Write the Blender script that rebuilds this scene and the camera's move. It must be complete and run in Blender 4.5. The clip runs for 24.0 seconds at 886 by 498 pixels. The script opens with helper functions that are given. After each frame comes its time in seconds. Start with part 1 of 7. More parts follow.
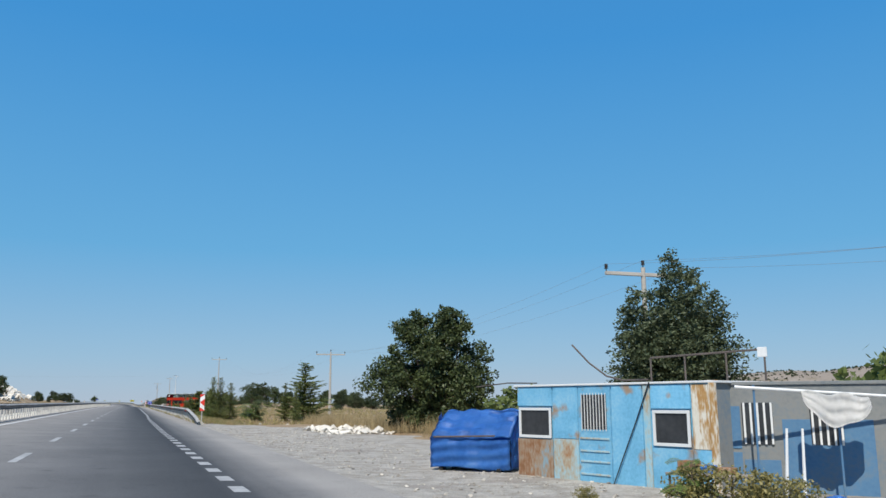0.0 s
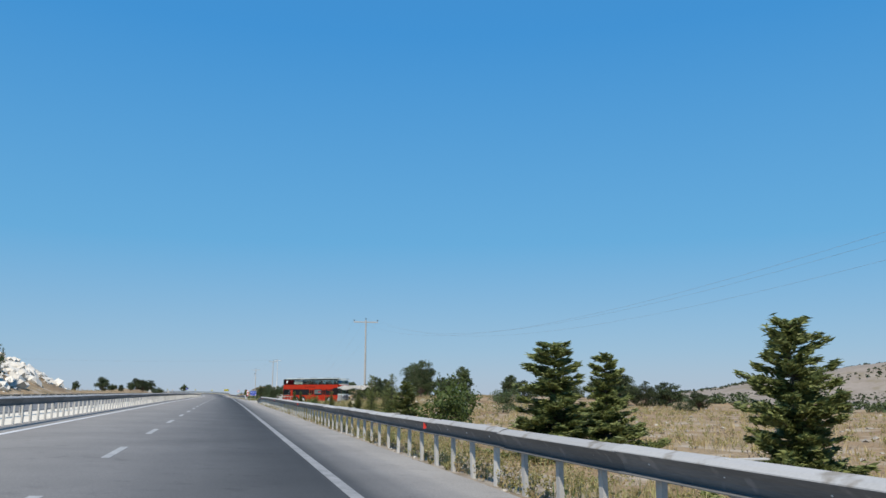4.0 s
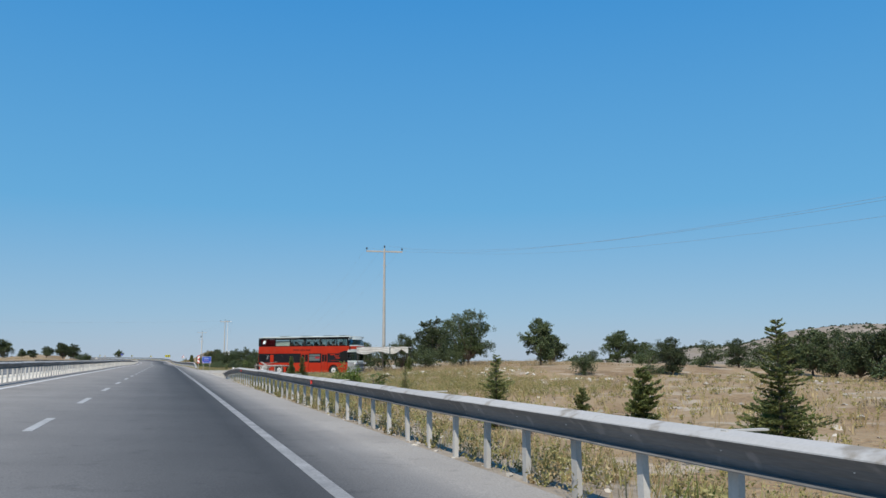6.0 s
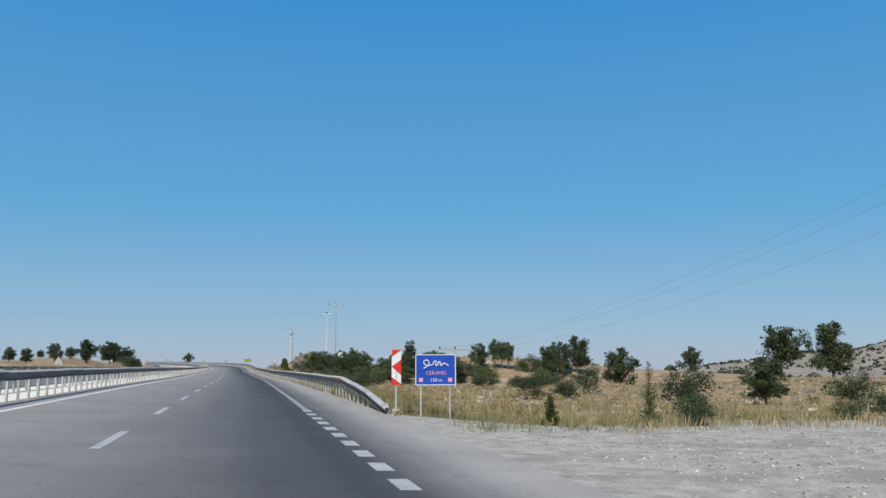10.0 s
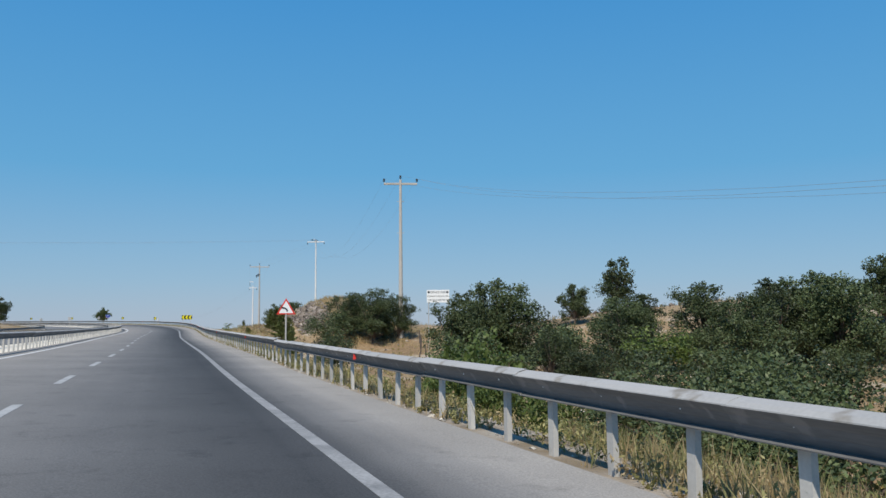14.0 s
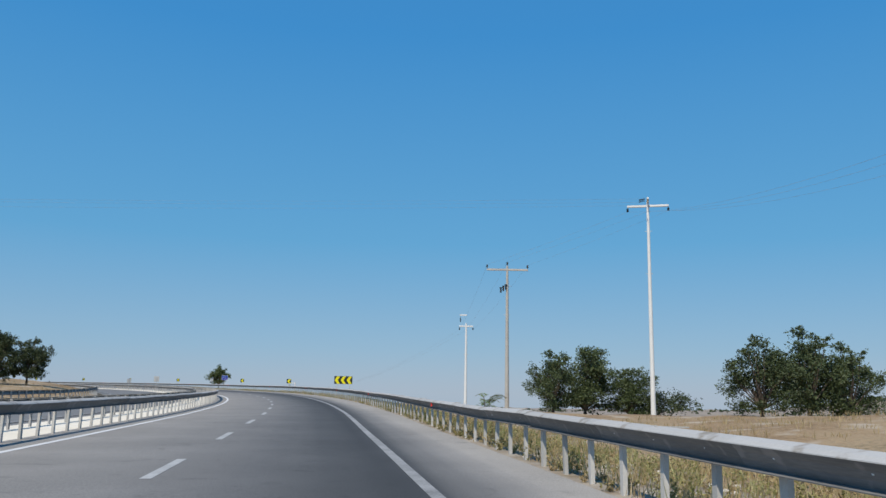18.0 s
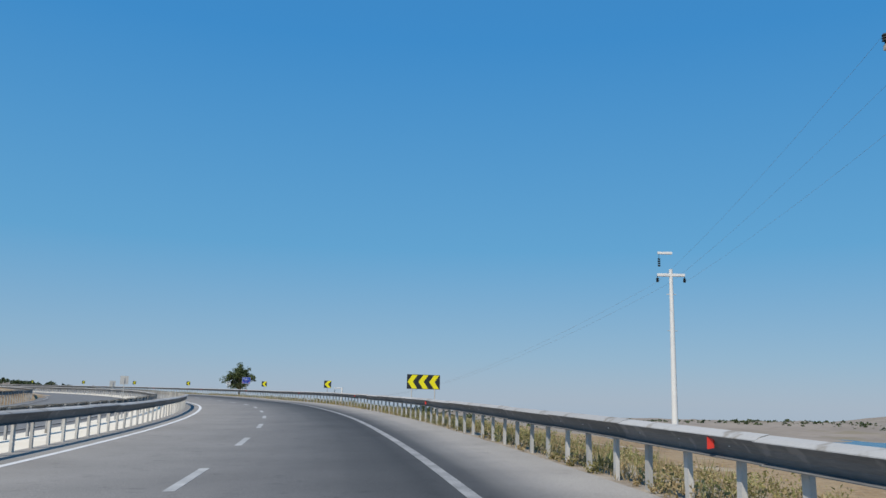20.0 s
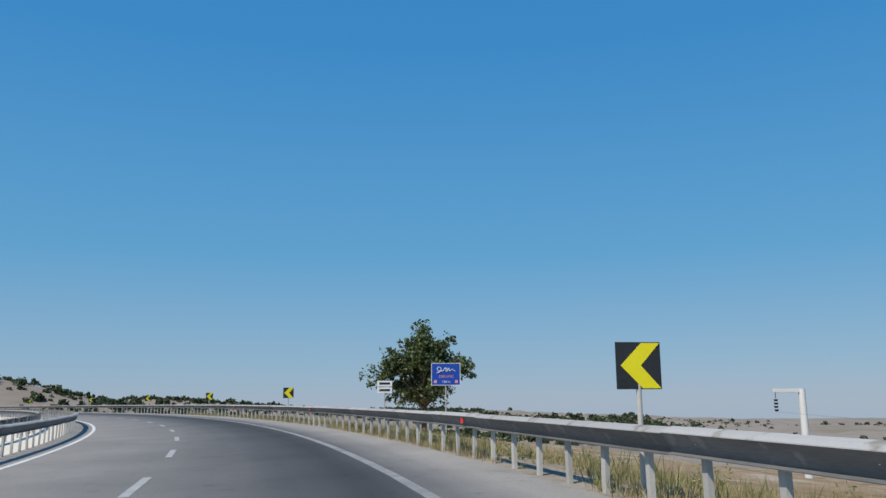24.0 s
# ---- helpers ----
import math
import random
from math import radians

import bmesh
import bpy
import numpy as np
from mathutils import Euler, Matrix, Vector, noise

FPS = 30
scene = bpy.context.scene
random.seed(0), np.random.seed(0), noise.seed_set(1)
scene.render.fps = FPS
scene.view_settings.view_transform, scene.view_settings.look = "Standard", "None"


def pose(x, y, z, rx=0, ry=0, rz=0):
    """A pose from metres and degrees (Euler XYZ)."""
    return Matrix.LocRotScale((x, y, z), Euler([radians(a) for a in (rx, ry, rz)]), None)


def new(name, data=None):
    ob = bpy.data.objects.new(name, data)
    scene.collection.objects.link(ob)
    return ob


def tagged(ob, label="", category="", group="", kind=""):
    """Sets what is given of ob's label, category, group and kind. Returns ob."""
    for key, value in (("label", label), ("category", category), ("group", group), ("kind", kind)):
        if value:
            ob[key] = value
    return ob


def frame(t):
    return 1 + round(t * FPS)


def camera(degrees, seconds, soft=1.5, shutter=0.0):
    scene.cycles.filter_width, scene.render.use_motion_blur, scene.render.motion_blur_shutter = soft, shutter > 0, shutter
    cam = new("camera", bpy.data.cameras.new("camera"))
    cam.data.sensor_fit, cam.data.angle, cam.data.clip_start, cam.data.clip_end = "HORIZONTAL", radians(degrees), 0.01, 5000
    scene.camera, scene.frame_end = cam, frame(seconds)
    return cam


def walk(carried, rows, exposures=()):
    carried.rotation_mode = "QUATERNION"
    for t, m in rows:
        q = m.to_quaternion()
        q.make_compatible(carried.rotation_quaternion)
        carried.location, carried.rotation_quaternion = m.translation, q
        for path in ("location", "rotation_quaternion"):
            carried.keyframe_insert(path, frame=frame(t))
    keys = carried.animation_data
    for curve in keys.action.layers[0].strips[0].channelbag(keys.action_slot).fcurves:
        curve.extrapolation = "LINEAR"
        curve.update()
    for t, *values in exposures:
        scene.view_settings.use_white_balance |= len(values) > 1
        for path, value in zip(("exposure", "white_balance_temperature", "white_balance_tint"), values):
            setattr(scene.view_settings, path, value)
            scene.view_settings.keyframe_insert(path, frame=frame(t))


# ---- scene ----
cam = camera(57.41, 24.0)
PATH = [
    (0.0, pose(0.05, 0.00, 1.386, 100.68, 0.15, -20.79)),
    (0.5, pose(0.03, 12.51, 1.418, 100.35, -0.09, -22.24)),
    (1.0, pose(0.02, 25.00, 1.442, 100.93, -0.38, -22.09)),
    (1.5, pose(0.03, 37.48, 1.460, 101.81, -0.51, -19.53)),
    (2.0, pose(0.01, 49.94, 1.469, 101.59, -0.64, -20.73)),
    (2.5, pose(-0.05, 62.38, 1.472, 102.20, -0.61, -18.98)),
    (3.0, pose(-0.08, 74.79, 1.476, 101.40, -0.57, -17.16)),
    (3.5, pose(-0.07, 87.16, 1.487, 100.86, -0.34, -15.49)),
    (4.0, pose(-0.04, 99.49, 1.503, 100.03, -0.07, -14.91)),
    (4.5, pose(-0.03, 111.78, 1.517, 99.12, 0.19, -15.18)),
    (5.0, pose(-0.02, 124.04, 1.526, 98.29, 0.41, -16.07)),
    (5.5, pose(0.01, 136.26, 1.527, 97.72, 0.50, -17.34)),
    (6.0, pose(0.04, 148.45, 1.523, 97.61, 0.15, -18.78)),
    (6.5, pose(0.04, 160.62, 1.522, 97.59, -0.26, -19.24)),
    (7.0, pose(0.05, 172.77, 1.525, 97.61, -0.12, -19.19)),
    (7.5, pose(0.08, 184.90, 1.528, 97.33, 0.35, -18.69)),
    (8.0, pose(0.09, 197.00, 1.520, 98.39, 0.40, -17.05)),
    (8.5, pose(0.05, 209.07, 1.497, 97.65, 0.71, -17.30)),
    (9.0, pose(-0.02, 221.07, 1.465, 97.85, 0.50, -15.11)),
    (9.5, pose(-0.04, 233.01, 1.438, 96.49, 0.14, -16.00)),
    (10.0, pose(-0.03, 244.87, 1.427, 98.01, 0.07, -13.66)),
    (10.5, pose(-0.01, 256.64, 1.427, 98.13, 0.41, -13.25)),
    (11.0, pose(0.00, 268.32, 1.421, 97.93, 0.33, -14.06)),
    (11.5, pose(0.00, 279.91, 1.402, 97.52, 0.13, -15.52)),
    (12.0, pose(0.03, 291.41, 1.368, 97.02, -0.06, -17.08)),
    (12.5, pose(0.07, 302.83, 1.322, 96.54, -0.16, -18.20)),
    (13.0, pose(0.09, 314.18, 1.269, 96.19, -0.06, -18.37)),
    (13.5, pose(0.05, 325.45, 1.216, 95.67, 0.40, -18.16)),
    (14.0, pose(-0.05, 336.65, 1.163, 95.05, 0.45, -17.81)),
    (14.5, pose(-0.20, 347.78, 1.108, 94.59, 0.50, -16.76)),
    (15.0, pose(-0.35, 358.84, 1.064, 94.62, 0.43, -14.31)),
    (15.5, pose(-0.51, 369.88, 1.029, 95.44, 0.00, -10.24)),
    (16.0, pose(-0.72, 380.94, 1.000, 95.32, -0.71, -8.97)),
    (16.5, pose(-0.98, 392.08, 0.980, 95.13, -0.80, -10.03)),
    (17.0, pose(-1.28, 403.34, 0.971, 97.25, -1.02, -9.14)),
    (17.5, pose(-1.61, 414.76, 0.974, 99.22, -0.68, -8.58)),
    (18.0, pose(-1.81, 426.36, 0.994, 100.07, -0.97, -8.50)),
    (18.5, pose(-1.93, 438.13, 1.035, 100.12, -1.09, -8.58)),
    (19.0, pose(-2.03, 450.04, 1.097, 100.13, -1.12, -7.82)),
    (19.5, pose(-2.16, 462.00, 1.175, 100.36, -1.66, -6.38)),
    (20.0, pose(-2.40, 473.94, 1.263, 100.47, -1.34, -4.91)),
    (20.5, pose(-2.86, 485.79, 1.358, 100.52, -1.07, -3.33)),
    (21.0, pose(-3.60, 497.48, 1.454, 100.57, -1.16, -1.46)),
    (21.5, pose(-4.65, 508.99, 1.551, 100.65, -1.44, 0.97)),
    (22.0, pose(-6.06, 520.30, 1.650, 100.84, -1.25, 4.33)),
    (22.5, pose(-7.90, 531.40, 1.752, 101.07, -0.39, 6.83)),
    (23.0, pose(-10.25, 542.32, 1.854, 100.57, 0.46, 7.56)),
    (23.5, pose(-13.12, 553.11, 1.946, 100.73, 0.51, 8.10)),
    (24.0, pose(-16.61, 563.74, 2.010, 100.84, 0.40, 7.81)),
]
walk(cam, PATH, [(0.0, 0.05), (8.0, 0.0), (10.0, -0.04), (16.0, -0.05), (20.0, -0.12), (24.0, -0.16)])
# the car's line over the road: rows of y, x, z
ROAD = [(0.0, 0.00, 0.02), (49.9, 0.00, 0.08), (99.5, 0.00, 0.12), (148.4, 0.00, 0.14), (197.0, 0.00, 0.13), (244.9, 0.00, 0.04), (291.4, 0.00, -0.02), (336.7, -0.12, -0.22), (358.8, -0.55, -0.32), (380.9, -0.86, -0.38), (403.3, -1.40, -0.41), (426.4, -1.94, -0.38), (450.0, -2.11, -0.28), (473.9, -2.40, -0.12), (497.5, -3.60, 0.07), (520.3, -6.06, 0.27), (542.3, -10.25, 0.47), (563.7, -16.61, 0.59)]
CHEV_S = (545, 575.3, 615, 642, 666.5, 690, 715)
ROAD_R, BANK0, BANK1, DASH0 = 230, -0.032, 0.033, 7.80
# ---- light ----
SUN_EL, SUN_AZ = 52.0, 214.0      # degrees; azimuth clockwise from the road's first heading (+y)
world = bpy.data.worlds.new("sky")
scene.world = world
world.use_nodes = True
wn = world.node_tree
sky = wn.nodes.new("ShaderNodeTexSky")
sky.sky_type = "NISHITA"
sky.sun_disc = False
sky.sun_elevation, sky.sun_rotation = radians(SUN_EL), radians(SUN_AZ)
sky.altitude, sky.air_density, sky.dust_density, sky.ozone_density = 400, 1.3, 0.2, 5.0
# a clear, slightly hazy summer sky: the model's light, with the haze's own even fall from horizon to zenith
dim = wn.nodes.new("ShaderNodeHueSaturation")
dim.inputs["Value"].default_value, dim.inputs["Saturation"].default_value = 0.085, 1.2
wn.links.new(sky.outputs[0], dim.inputs["Color"])
sky_co, sky_z, haze = wn.nodes.new("ShaderNodeTexCoord"), wn.nodes.new("ShaderNodeSeparateXYZ"), wn.nodes.new("ShaderNodeValToRGB")
wn.links.new(sky_co.outputs["Generated"], sky_z.inputs[0]), wn.links.new(sky_z.outputs[2], haze.inputs[0])
he = haze.color_ramp.elements
while len(he) < 5:
    he.new(0.5)
for e, (pos, c) in zip(he, ((0.0, (0.325, 0.43, 0.565)), (0.05, (0.25, 0.42, 0.60)), (0.18, (0.112, 0.355, 0.62)), (0.42, (0.047, 0.26, 0.59)), (1.0, (0.035, 0.16, 0.46)))):
    e.position, e.color = pos, (*c, 1)
both = wn.nodes.new("ShaderNodeMix")
both.data_type = "RGBA"
both.inputs[0].default_value = 0.88
wn.links.new(dim.outputs[0], both.inputs[6]), wn.links.new(haze.outputs[0], both.inputs[7]), wn.links.new(both.outputs[2], wn.nodes["Background"].inputs[0])
wn.nodes["Background"].inputs[1].default_value = 1.12
sun = new("sun", bpy.data.lights.new("sun", "SUN"))
sun.data.energy, sun.data.angle, sun.data.color = 4.7, radians(0.53), (1.0, 0.94, 0.84)
sd = Vector((math.sin(radians(SUN_AZ)) * math.cos(radians(SUN_EL)), math.cos(radians(SUN_AZ)) * math.cos(radians(SUN_EL)), math.sin(radians(SUN_EL))))
sun.rotation_euler = sd.to_track_quat("Z", "Y").to_euler()
scene.view_settings.exposure = 0.0


# ---- materials ----
def surf(name, cols, scale=3.0, fine=40.0, rough=0.8, bump=0.15, dist=0.02, metal=0.0, island=0.0, thing=0.0, spec=0.4, contrast=0.5, stretch=None, stains=None):
    """A surface whose colour wanders between cols by a broad and a fine noise, with fine relief."""
    m = bpy.data.materials.new(name)
    m.use_nodes = True
    nt = m.node_tree
    n, l = nt.nodes, nt.links
    b = n["Principled BSDF"]
    b.inputs["Roughness"].default_value, b.inputs["Metallic"].default_value = rough, metal
    b.inputs["Specular IOR Level"].default_value = spec
    tc = n.new("ShaderNodeTexCoord")
    co = tc.outputs["Object"]
    if stretch:
        mp = n.new("ShaderNodeMapping")
        mp.inputs["Scale"].default_value = stretch
        l.new(co, mp.inputs[0])
        co = mp.outputs[0]
    n1, n2 = n.new("ShaderNodeTexNoise"), n.new("ShaderNodeTexNoise")
    n1.inputs["Scale"].default_value, n2.inputs["Scale"].default_value = scale, fine
    n1.inputs["Detail"].default_value, n2.inputs["Detail"].default_value = 5, 4
    l.new(co, n1.inputs["Vector"]), l.new(co, n2.inputs["Vector"])
    mx = n.new("ShaderNodeMix")
    mx.data_type = "FLOAT"
    mx.inputs[0].default_value = 0.4
    l.new(n1.outputs["Fac"], mx.inputs[2]), l.new(n2.outputs["Fac"], mx.inputs[3])
    rp = n.new("ShaderNodeValToRGB")
    k = len(cols)
    lo, hi = 0.5 - contrast * 0.4, 0.5 + contrast * 0.4
    el = rp.color_ramp.elements
    while len(el) < k:
        el.new(0.5)
    for i, c in enumerate(cols):
        el[i].position = lo + (hi - lo) * (i / max(1, k - 1))
        el[i].color = (*c, 1)
    l.new(mx.outputs[0], rp.inputs[0])
    out = rp.outputs[0]
    if stains:
        sc, amount, colour = stains
        n3 = n.new("ShaderNodeTexNoise")
        n3.inputs["Scale"].default_value, n3.inputs["Detail"].default_value = sc, 6
        l.new(tc.outputs["Object"], n3.inputs["Vector"])
        r3 = n.new("ShaderNodeValToRGB")
        r3.color_ramp.elements[0].position, r3.color_ramp.elements[1].position = 0.62 - amount * 0.3, 0.70 - amount * 0.25
        l.new(n3.outputs["Fac"], r3.inputs[0])
        m3 = n.new("ShaderNodeMix")
        m3.data_type = "RGBA"
        m3.inputs[7].default_value = (*colour, 1)
        l.new(r3.outputs[0], m3.inputs[0]), l.new(out, m3.inputs[6])
        out = m3.outputs[2]
    if island or thing:
        hs = n.new("ShaderNodeHueSaturation")
        if island:
            src = n.new("ShaderNodeNewGeometry").outputs["Random Per Island"]
            amt = island
        else:
            src = n.new("ShaderNodeObjectInfo").outputs["Random"]
            amt = thing
        mr = n.new("ShaderNodeMapRange")
        mr.inputs[3].default_value, mr.inputs[4].default_value = 1 - amt, 1 + amt
        l.new(src, mr.inputs[0]), l.new(mr.outputs[0], hs.inputs["Value"]), l.new(out, hs.inputs["Color"])
        out = hs.outputs[0]
    l.new(out, b.inputs["Base Color"])
    if bump:
        bp = n.new("ShaderNodeBump")
        bp.inputs["Strength"].default_value, bp.inputs["Distance"].default_value = bump, dist
        l.new(n2.outputs["Fac"], bp.inputs["Height"]), l.new(bp.outputs[0], b.inputs["Normal"])
    return m


def leafy(name, a, b_, amt=0.35, trans=0.25):
    """Leaves: two greens by island, a little light passing through."""
    m = bpy.data.materials.new(name)
    m.use_nodes = True
    nt = m.node_tree
    n, l = nt.nodes, nt.links
    b = n["Principled BSDF"]
    b.inputs["Roughness"].default_value, b.inputs["Specular IOR Level"].default_value = 0.55, 0.35
    geo, info = n.new("ShaderNodeNewGeometry"), n.new("ShaderNodeObjectInfo")
    mx = n.new("ShaderNodeMix")
    mx.data_type = "RGBA"
    mx.inputs[6].default_value, mx.inputs[7].default_value = (*a, 1), (*b_, 1)
    l.new(geo.outputs["Random Per Island"], mx.inputs[0])
    hs = n.new("ShaderNodeHueSaturation")
    mr = n.new("ShaderNodeMapRange")
    mr.inputs[3].default_value, mr.inputs[4].default_value = 1 - amt, 1 + amt
    l.new(info.outputs["Random"], mr.inputs[0]), l.new(mr.outputs[0], hs.inputs["Value"])
    l.new(mx.outputs[2], hs.inputs["Color"]), l.new(hs.outputs[0], b.inputs["Base Color"])
    tr, ms = n.new("ShaderNodeBsdfTranslucent"), n.new("ShaderNodeMixShader")
    l.new(hs.outputs[0], tr.inputs[0])
    ms.inputs[0].default_value = trans
    l.new(b.outputs[0], ms.inputs[1]), l.new(tr.outputs[0], ms.inputs[2])
    l.new(ms.outputs[0], n["Material Output"].inputs[0])
    return m


def glassy(name, tint, rough=0.06):
    m = bpy.data.materials.new(name)
    m.use_nodes = True
    n, l = m.node_tree.nodes, m.node_tree.links
    b = n["Principled BSDF"]
    b.inputs["Base Color"].default_value = (*tint, 1)
    b.inputs["Roughness"].default_value = rough
    tr, ms, fr = n.new("ShaderNodeBsdfTransparent"), n.new("ShaderNodeMixShader"), n.new("ShaderNodeFresnel")
    gl = n.new("ShaderNodeBsdfGlossy")
    gl.inputs["Roughness"].default_value = rough
    tr.inputs[0].default_value = (*tint, 1)
    fr.inputs[0].default_value = 1.5
    l.new(fr.outputs[0], ms.inputs[0]), l.new(tr.outputs[0], ms.inputs[1]), l.new(gl.outputs[0], ms.inputs[2])
    l.new(ms.outputs[0], n["Material Output"].inputs[0])
    return m


M = {}
M["soil"] = surf("dry grass and soil", [(0.155, 0.10, 0.052), (0.27, 0.178, 0.092), (0.355, 0.255, 0.145), (0.175, 0.13, 0.068)], 0.16, 5.0, 0.95, 0.9, 0.2, contrast=0.42, stains=(0.45, 0.2, (0.42, 0.34, 0.25)))
M["ridge"] = surf("pale stony ridge", [(0.17, 0.135, 0.10), (0.26, 0.215, 0.17), (0.34, 0.29, 0.235)], 0.02, 0.15, 0.95, 0.3, 0.6, contrast=0.8, stains=(0.025, 0.2, (0.22, 0.18, 0.12)))
M["gravel"] = surf("pale gravel", [(0.30, 0.265, 0.215), (0.42, 0.38, 0.32), (0.53, 0.49, 0.425)], 2.6, 22, 0.95, 1.0, 0.08, contrast=0.34, stains=(0.5, 0.22, (0.33, 0.29, 0.245)))
M["verge"] = surf("dusty stony verge", [(0.20, 0.155, 0.105), (0.31, 0.255, 0.19), (0.42, 0.37, 0.30)], 0.9, 14, 0.95, 1.0, 0.05, contrast=0.5, stains=(0.8, 0.25, (0.22, 0.165, 0.10)))
M["pebble"] = surf("loose pebbles", [(0.24, 0.21, 0.17), (0.38, 0.345, 0.29), (0.52, 0.48, 0.415)], 3, 20, 0.95, 0.3, 0.01, island=0.4)
M["median"] = surf("cream median fill", [(0.66, 0.59, 0.47), (0.76, 0.70, 0.59)], 0.4, 20, 0.95, 0.4, 0.03)
M["paint"] = surf("worn road paint", [(0.12, 0.118, 0.115), (0.26, 0.255, 0.245), (0.40, 0.39, 0.375)], 1.6, 22, 0.8, 0.1, 0.01, contrast=0.6)
M["paint_mid"] = surf("greyed road paint", [(0.22, 0.217, 0.21), (0.36, 0.355, 0.34), (0.48, 0.47, 0.455)], 1.6, 22, 0.8, 0.1, 0.01, contrast=0.6)
M["paint_fresh"] = surf("white road paint", [(0.48, 0.47, 0.455), (0.62, 0.61, 0.59), (0.72, 0.71, 0.69)], 1.6, 22, 0.8, 0.1, 0.01, contrast=0.6)
M["zinc"] = surf("galvanised steel", [(0.33, 0.325, 0.31), (0.43, 0.42, 0.405)], 0.8, 30, 0.8, 0.05, 0.004, metal=0.0, spec=0.08, thing=0.1, stains=(2.2, 0.04, (0.24, 0.22, 0.19)))
# the same zinc, darkened: shade on the rail's face put into its colour
M["zinc_shaded"] = surf("galvanised steel, darker copy for the shaded beam face", [(0.105, 0.105, 0.105), (0.15, 0.148, 0.145), (0.20, 0.195, 0.19)], 1.6, 24, 0.6, 0.05, 0.004, spec=0.2, thing=0.12, contrast=0.45, stretch=(1, 0.25, 3), stains=(3.0, 0.0, (0.24, 0.23, 0.22)))
M["zinc_post"] = surf("dull galvanised post", [(0.40, 0.38, 0.345), (0.54, 0.52, 0.48)], 2, 30, 0.75, 0.05, 0.004, metal=0.0, spec=0.15, thing=0.15)
M["black"] = surf("black plastic", [(0.012, 0.012, 0.013), (0.03, 0.03, 0.03)], 3, 30, 0.6, 0.05, 0.005)
M["concrete_pole"] = surf("weathered pole concrete", [(0.36, 0.33, 0.29), (0.50, 0.47, 0.42)], 1.0, 12, 0.85, 0.2, 0.01, thing=0.1)
M["white_pole"] = surf("pale painted pole", [(0.62, 0.61, 0.58), (0.74, 0.73, 0.70)], 1.0, 12, 0.6, 0.1, 0.01)
M["wire"] = surf("grey wire", [(0.20, 0.21, 0.22), (0.30, 0.31, 0.32)], 3, 30, 0.5, 0, 0)
M["bark"] = surf("bark", [(0.08, 0.06, 0.045), (0.17, 0.13, 0.10)], 3, 25, 0.95, 0.6, 0.03, stretch=(1, 1, 0.25))
M["leaf_oak"] = leafy("oak leaves", (0.034, 0.050, 0.019), (0.095, 0.120, 0.046), 0.35, 0.12)
M["leaf_big"] = leafy("broad leaves", (0.022, 0.036, 0.012), (0.090, 0.115, 0.038), 0.1, 0.08)
M["leaf_lone"] = leafy("dusty ash leaves", (0.048, 0.070, 0.024), (0.135, 0.165, 0.062), 0.1, 0.2)
M["leaf_poplar"] = leafy("poplar leaves", (0.050, 0.070, 0.034), (0.120, 0.145, 0.072), 0.05)
M["leaf_fir"] = leafy("cedar needles", (0.075, 0.105, 0.034), (0.28, 0.30, 0.10), 0.2, 0.28)
M["leaf_bright"] = leafy("young green leaves", (0.07, 0.11, 0.022), (0.15, 0.19, 0.05), 0.25, 0.3)
M["leaf_broom"] = leafy("feathery green shoots", (0.09, 0.12, 0.03), (0.16, 0.19, 0.055), 0.15, 0.3)
M["straw"] = leafy("dry straw", (0.30, 0.215, 0.10), (0.50, 0.39, 0.21), 0.15, 0.3)
M["leaf_dry"] = leafy("dusty yellowing leaves", (0.17, 0.155, 0.05), (0.40, 0.34, 0.13), 0.2, 0.3)
M["weed"] = leafy("fading weeds", (0.20, 0.20, 0.07), (0.40, 0.36, 0.16), 0.2, 0.3)
M["rock"] = surf("broken limestone", [(0.10, 0.078, 0.062), (0.20, 0.165, 0.135), (0.36, 0.31, 0.26)], 1.5, 9, 0.9, 0.5, 0.06, island=0.35)
M["white_rock"] = surf("white quarried rock", [(0.55, 0.50, 0.42), (0.72, 0.68, 0.60)], 1.5, 9, 0.9, 0.5, 0.06, island=0.15)
M["red"] = surf("signal red film", [(0.62, 0.035, 0.02), (0.72, 0.05, 0.03)], 2, 20, 0.45, 0.02, 0.002)
M["white"] = surf("white sign film", [(0.76, 0.76, 0.74), (0.82, 0.82, 0.80)], 2, 20, 0.45, 0.02, 0.002)
M["yellow"] = surf("yellow reflective film", [(0.85, 0.72, 0.01), (0.90, 0.80, 0.02)], 2, 20, 0.4, 0.02, 0.002)
M["sign_blue"] = surf("blue sign film", [(0.012, 0.06, 0.36), (0.02, 0.085, 0.44)], 2, 20, 0.45, 0.02, 0.002)
M["sign_black"] = surf("dark sign film", [(0.018, 0.02, 0.022), (0.035, 0.037, 0.04)], 2, 20, 0.5, 0.02, 0.002)
M["pink"] = surf("red and white lettering", [(0.75, 0.30, 0.33), (0.82, 0.42, 0.44)], 2, 20, 0.5, 0, 0)
M["water"] = surf("lake water", [(0.035, 0.095, 0.15), (0.05, 0.12, 0.18)], 0.02, 0.6, 0.25, 0.3, 0.1, spec=0.5)


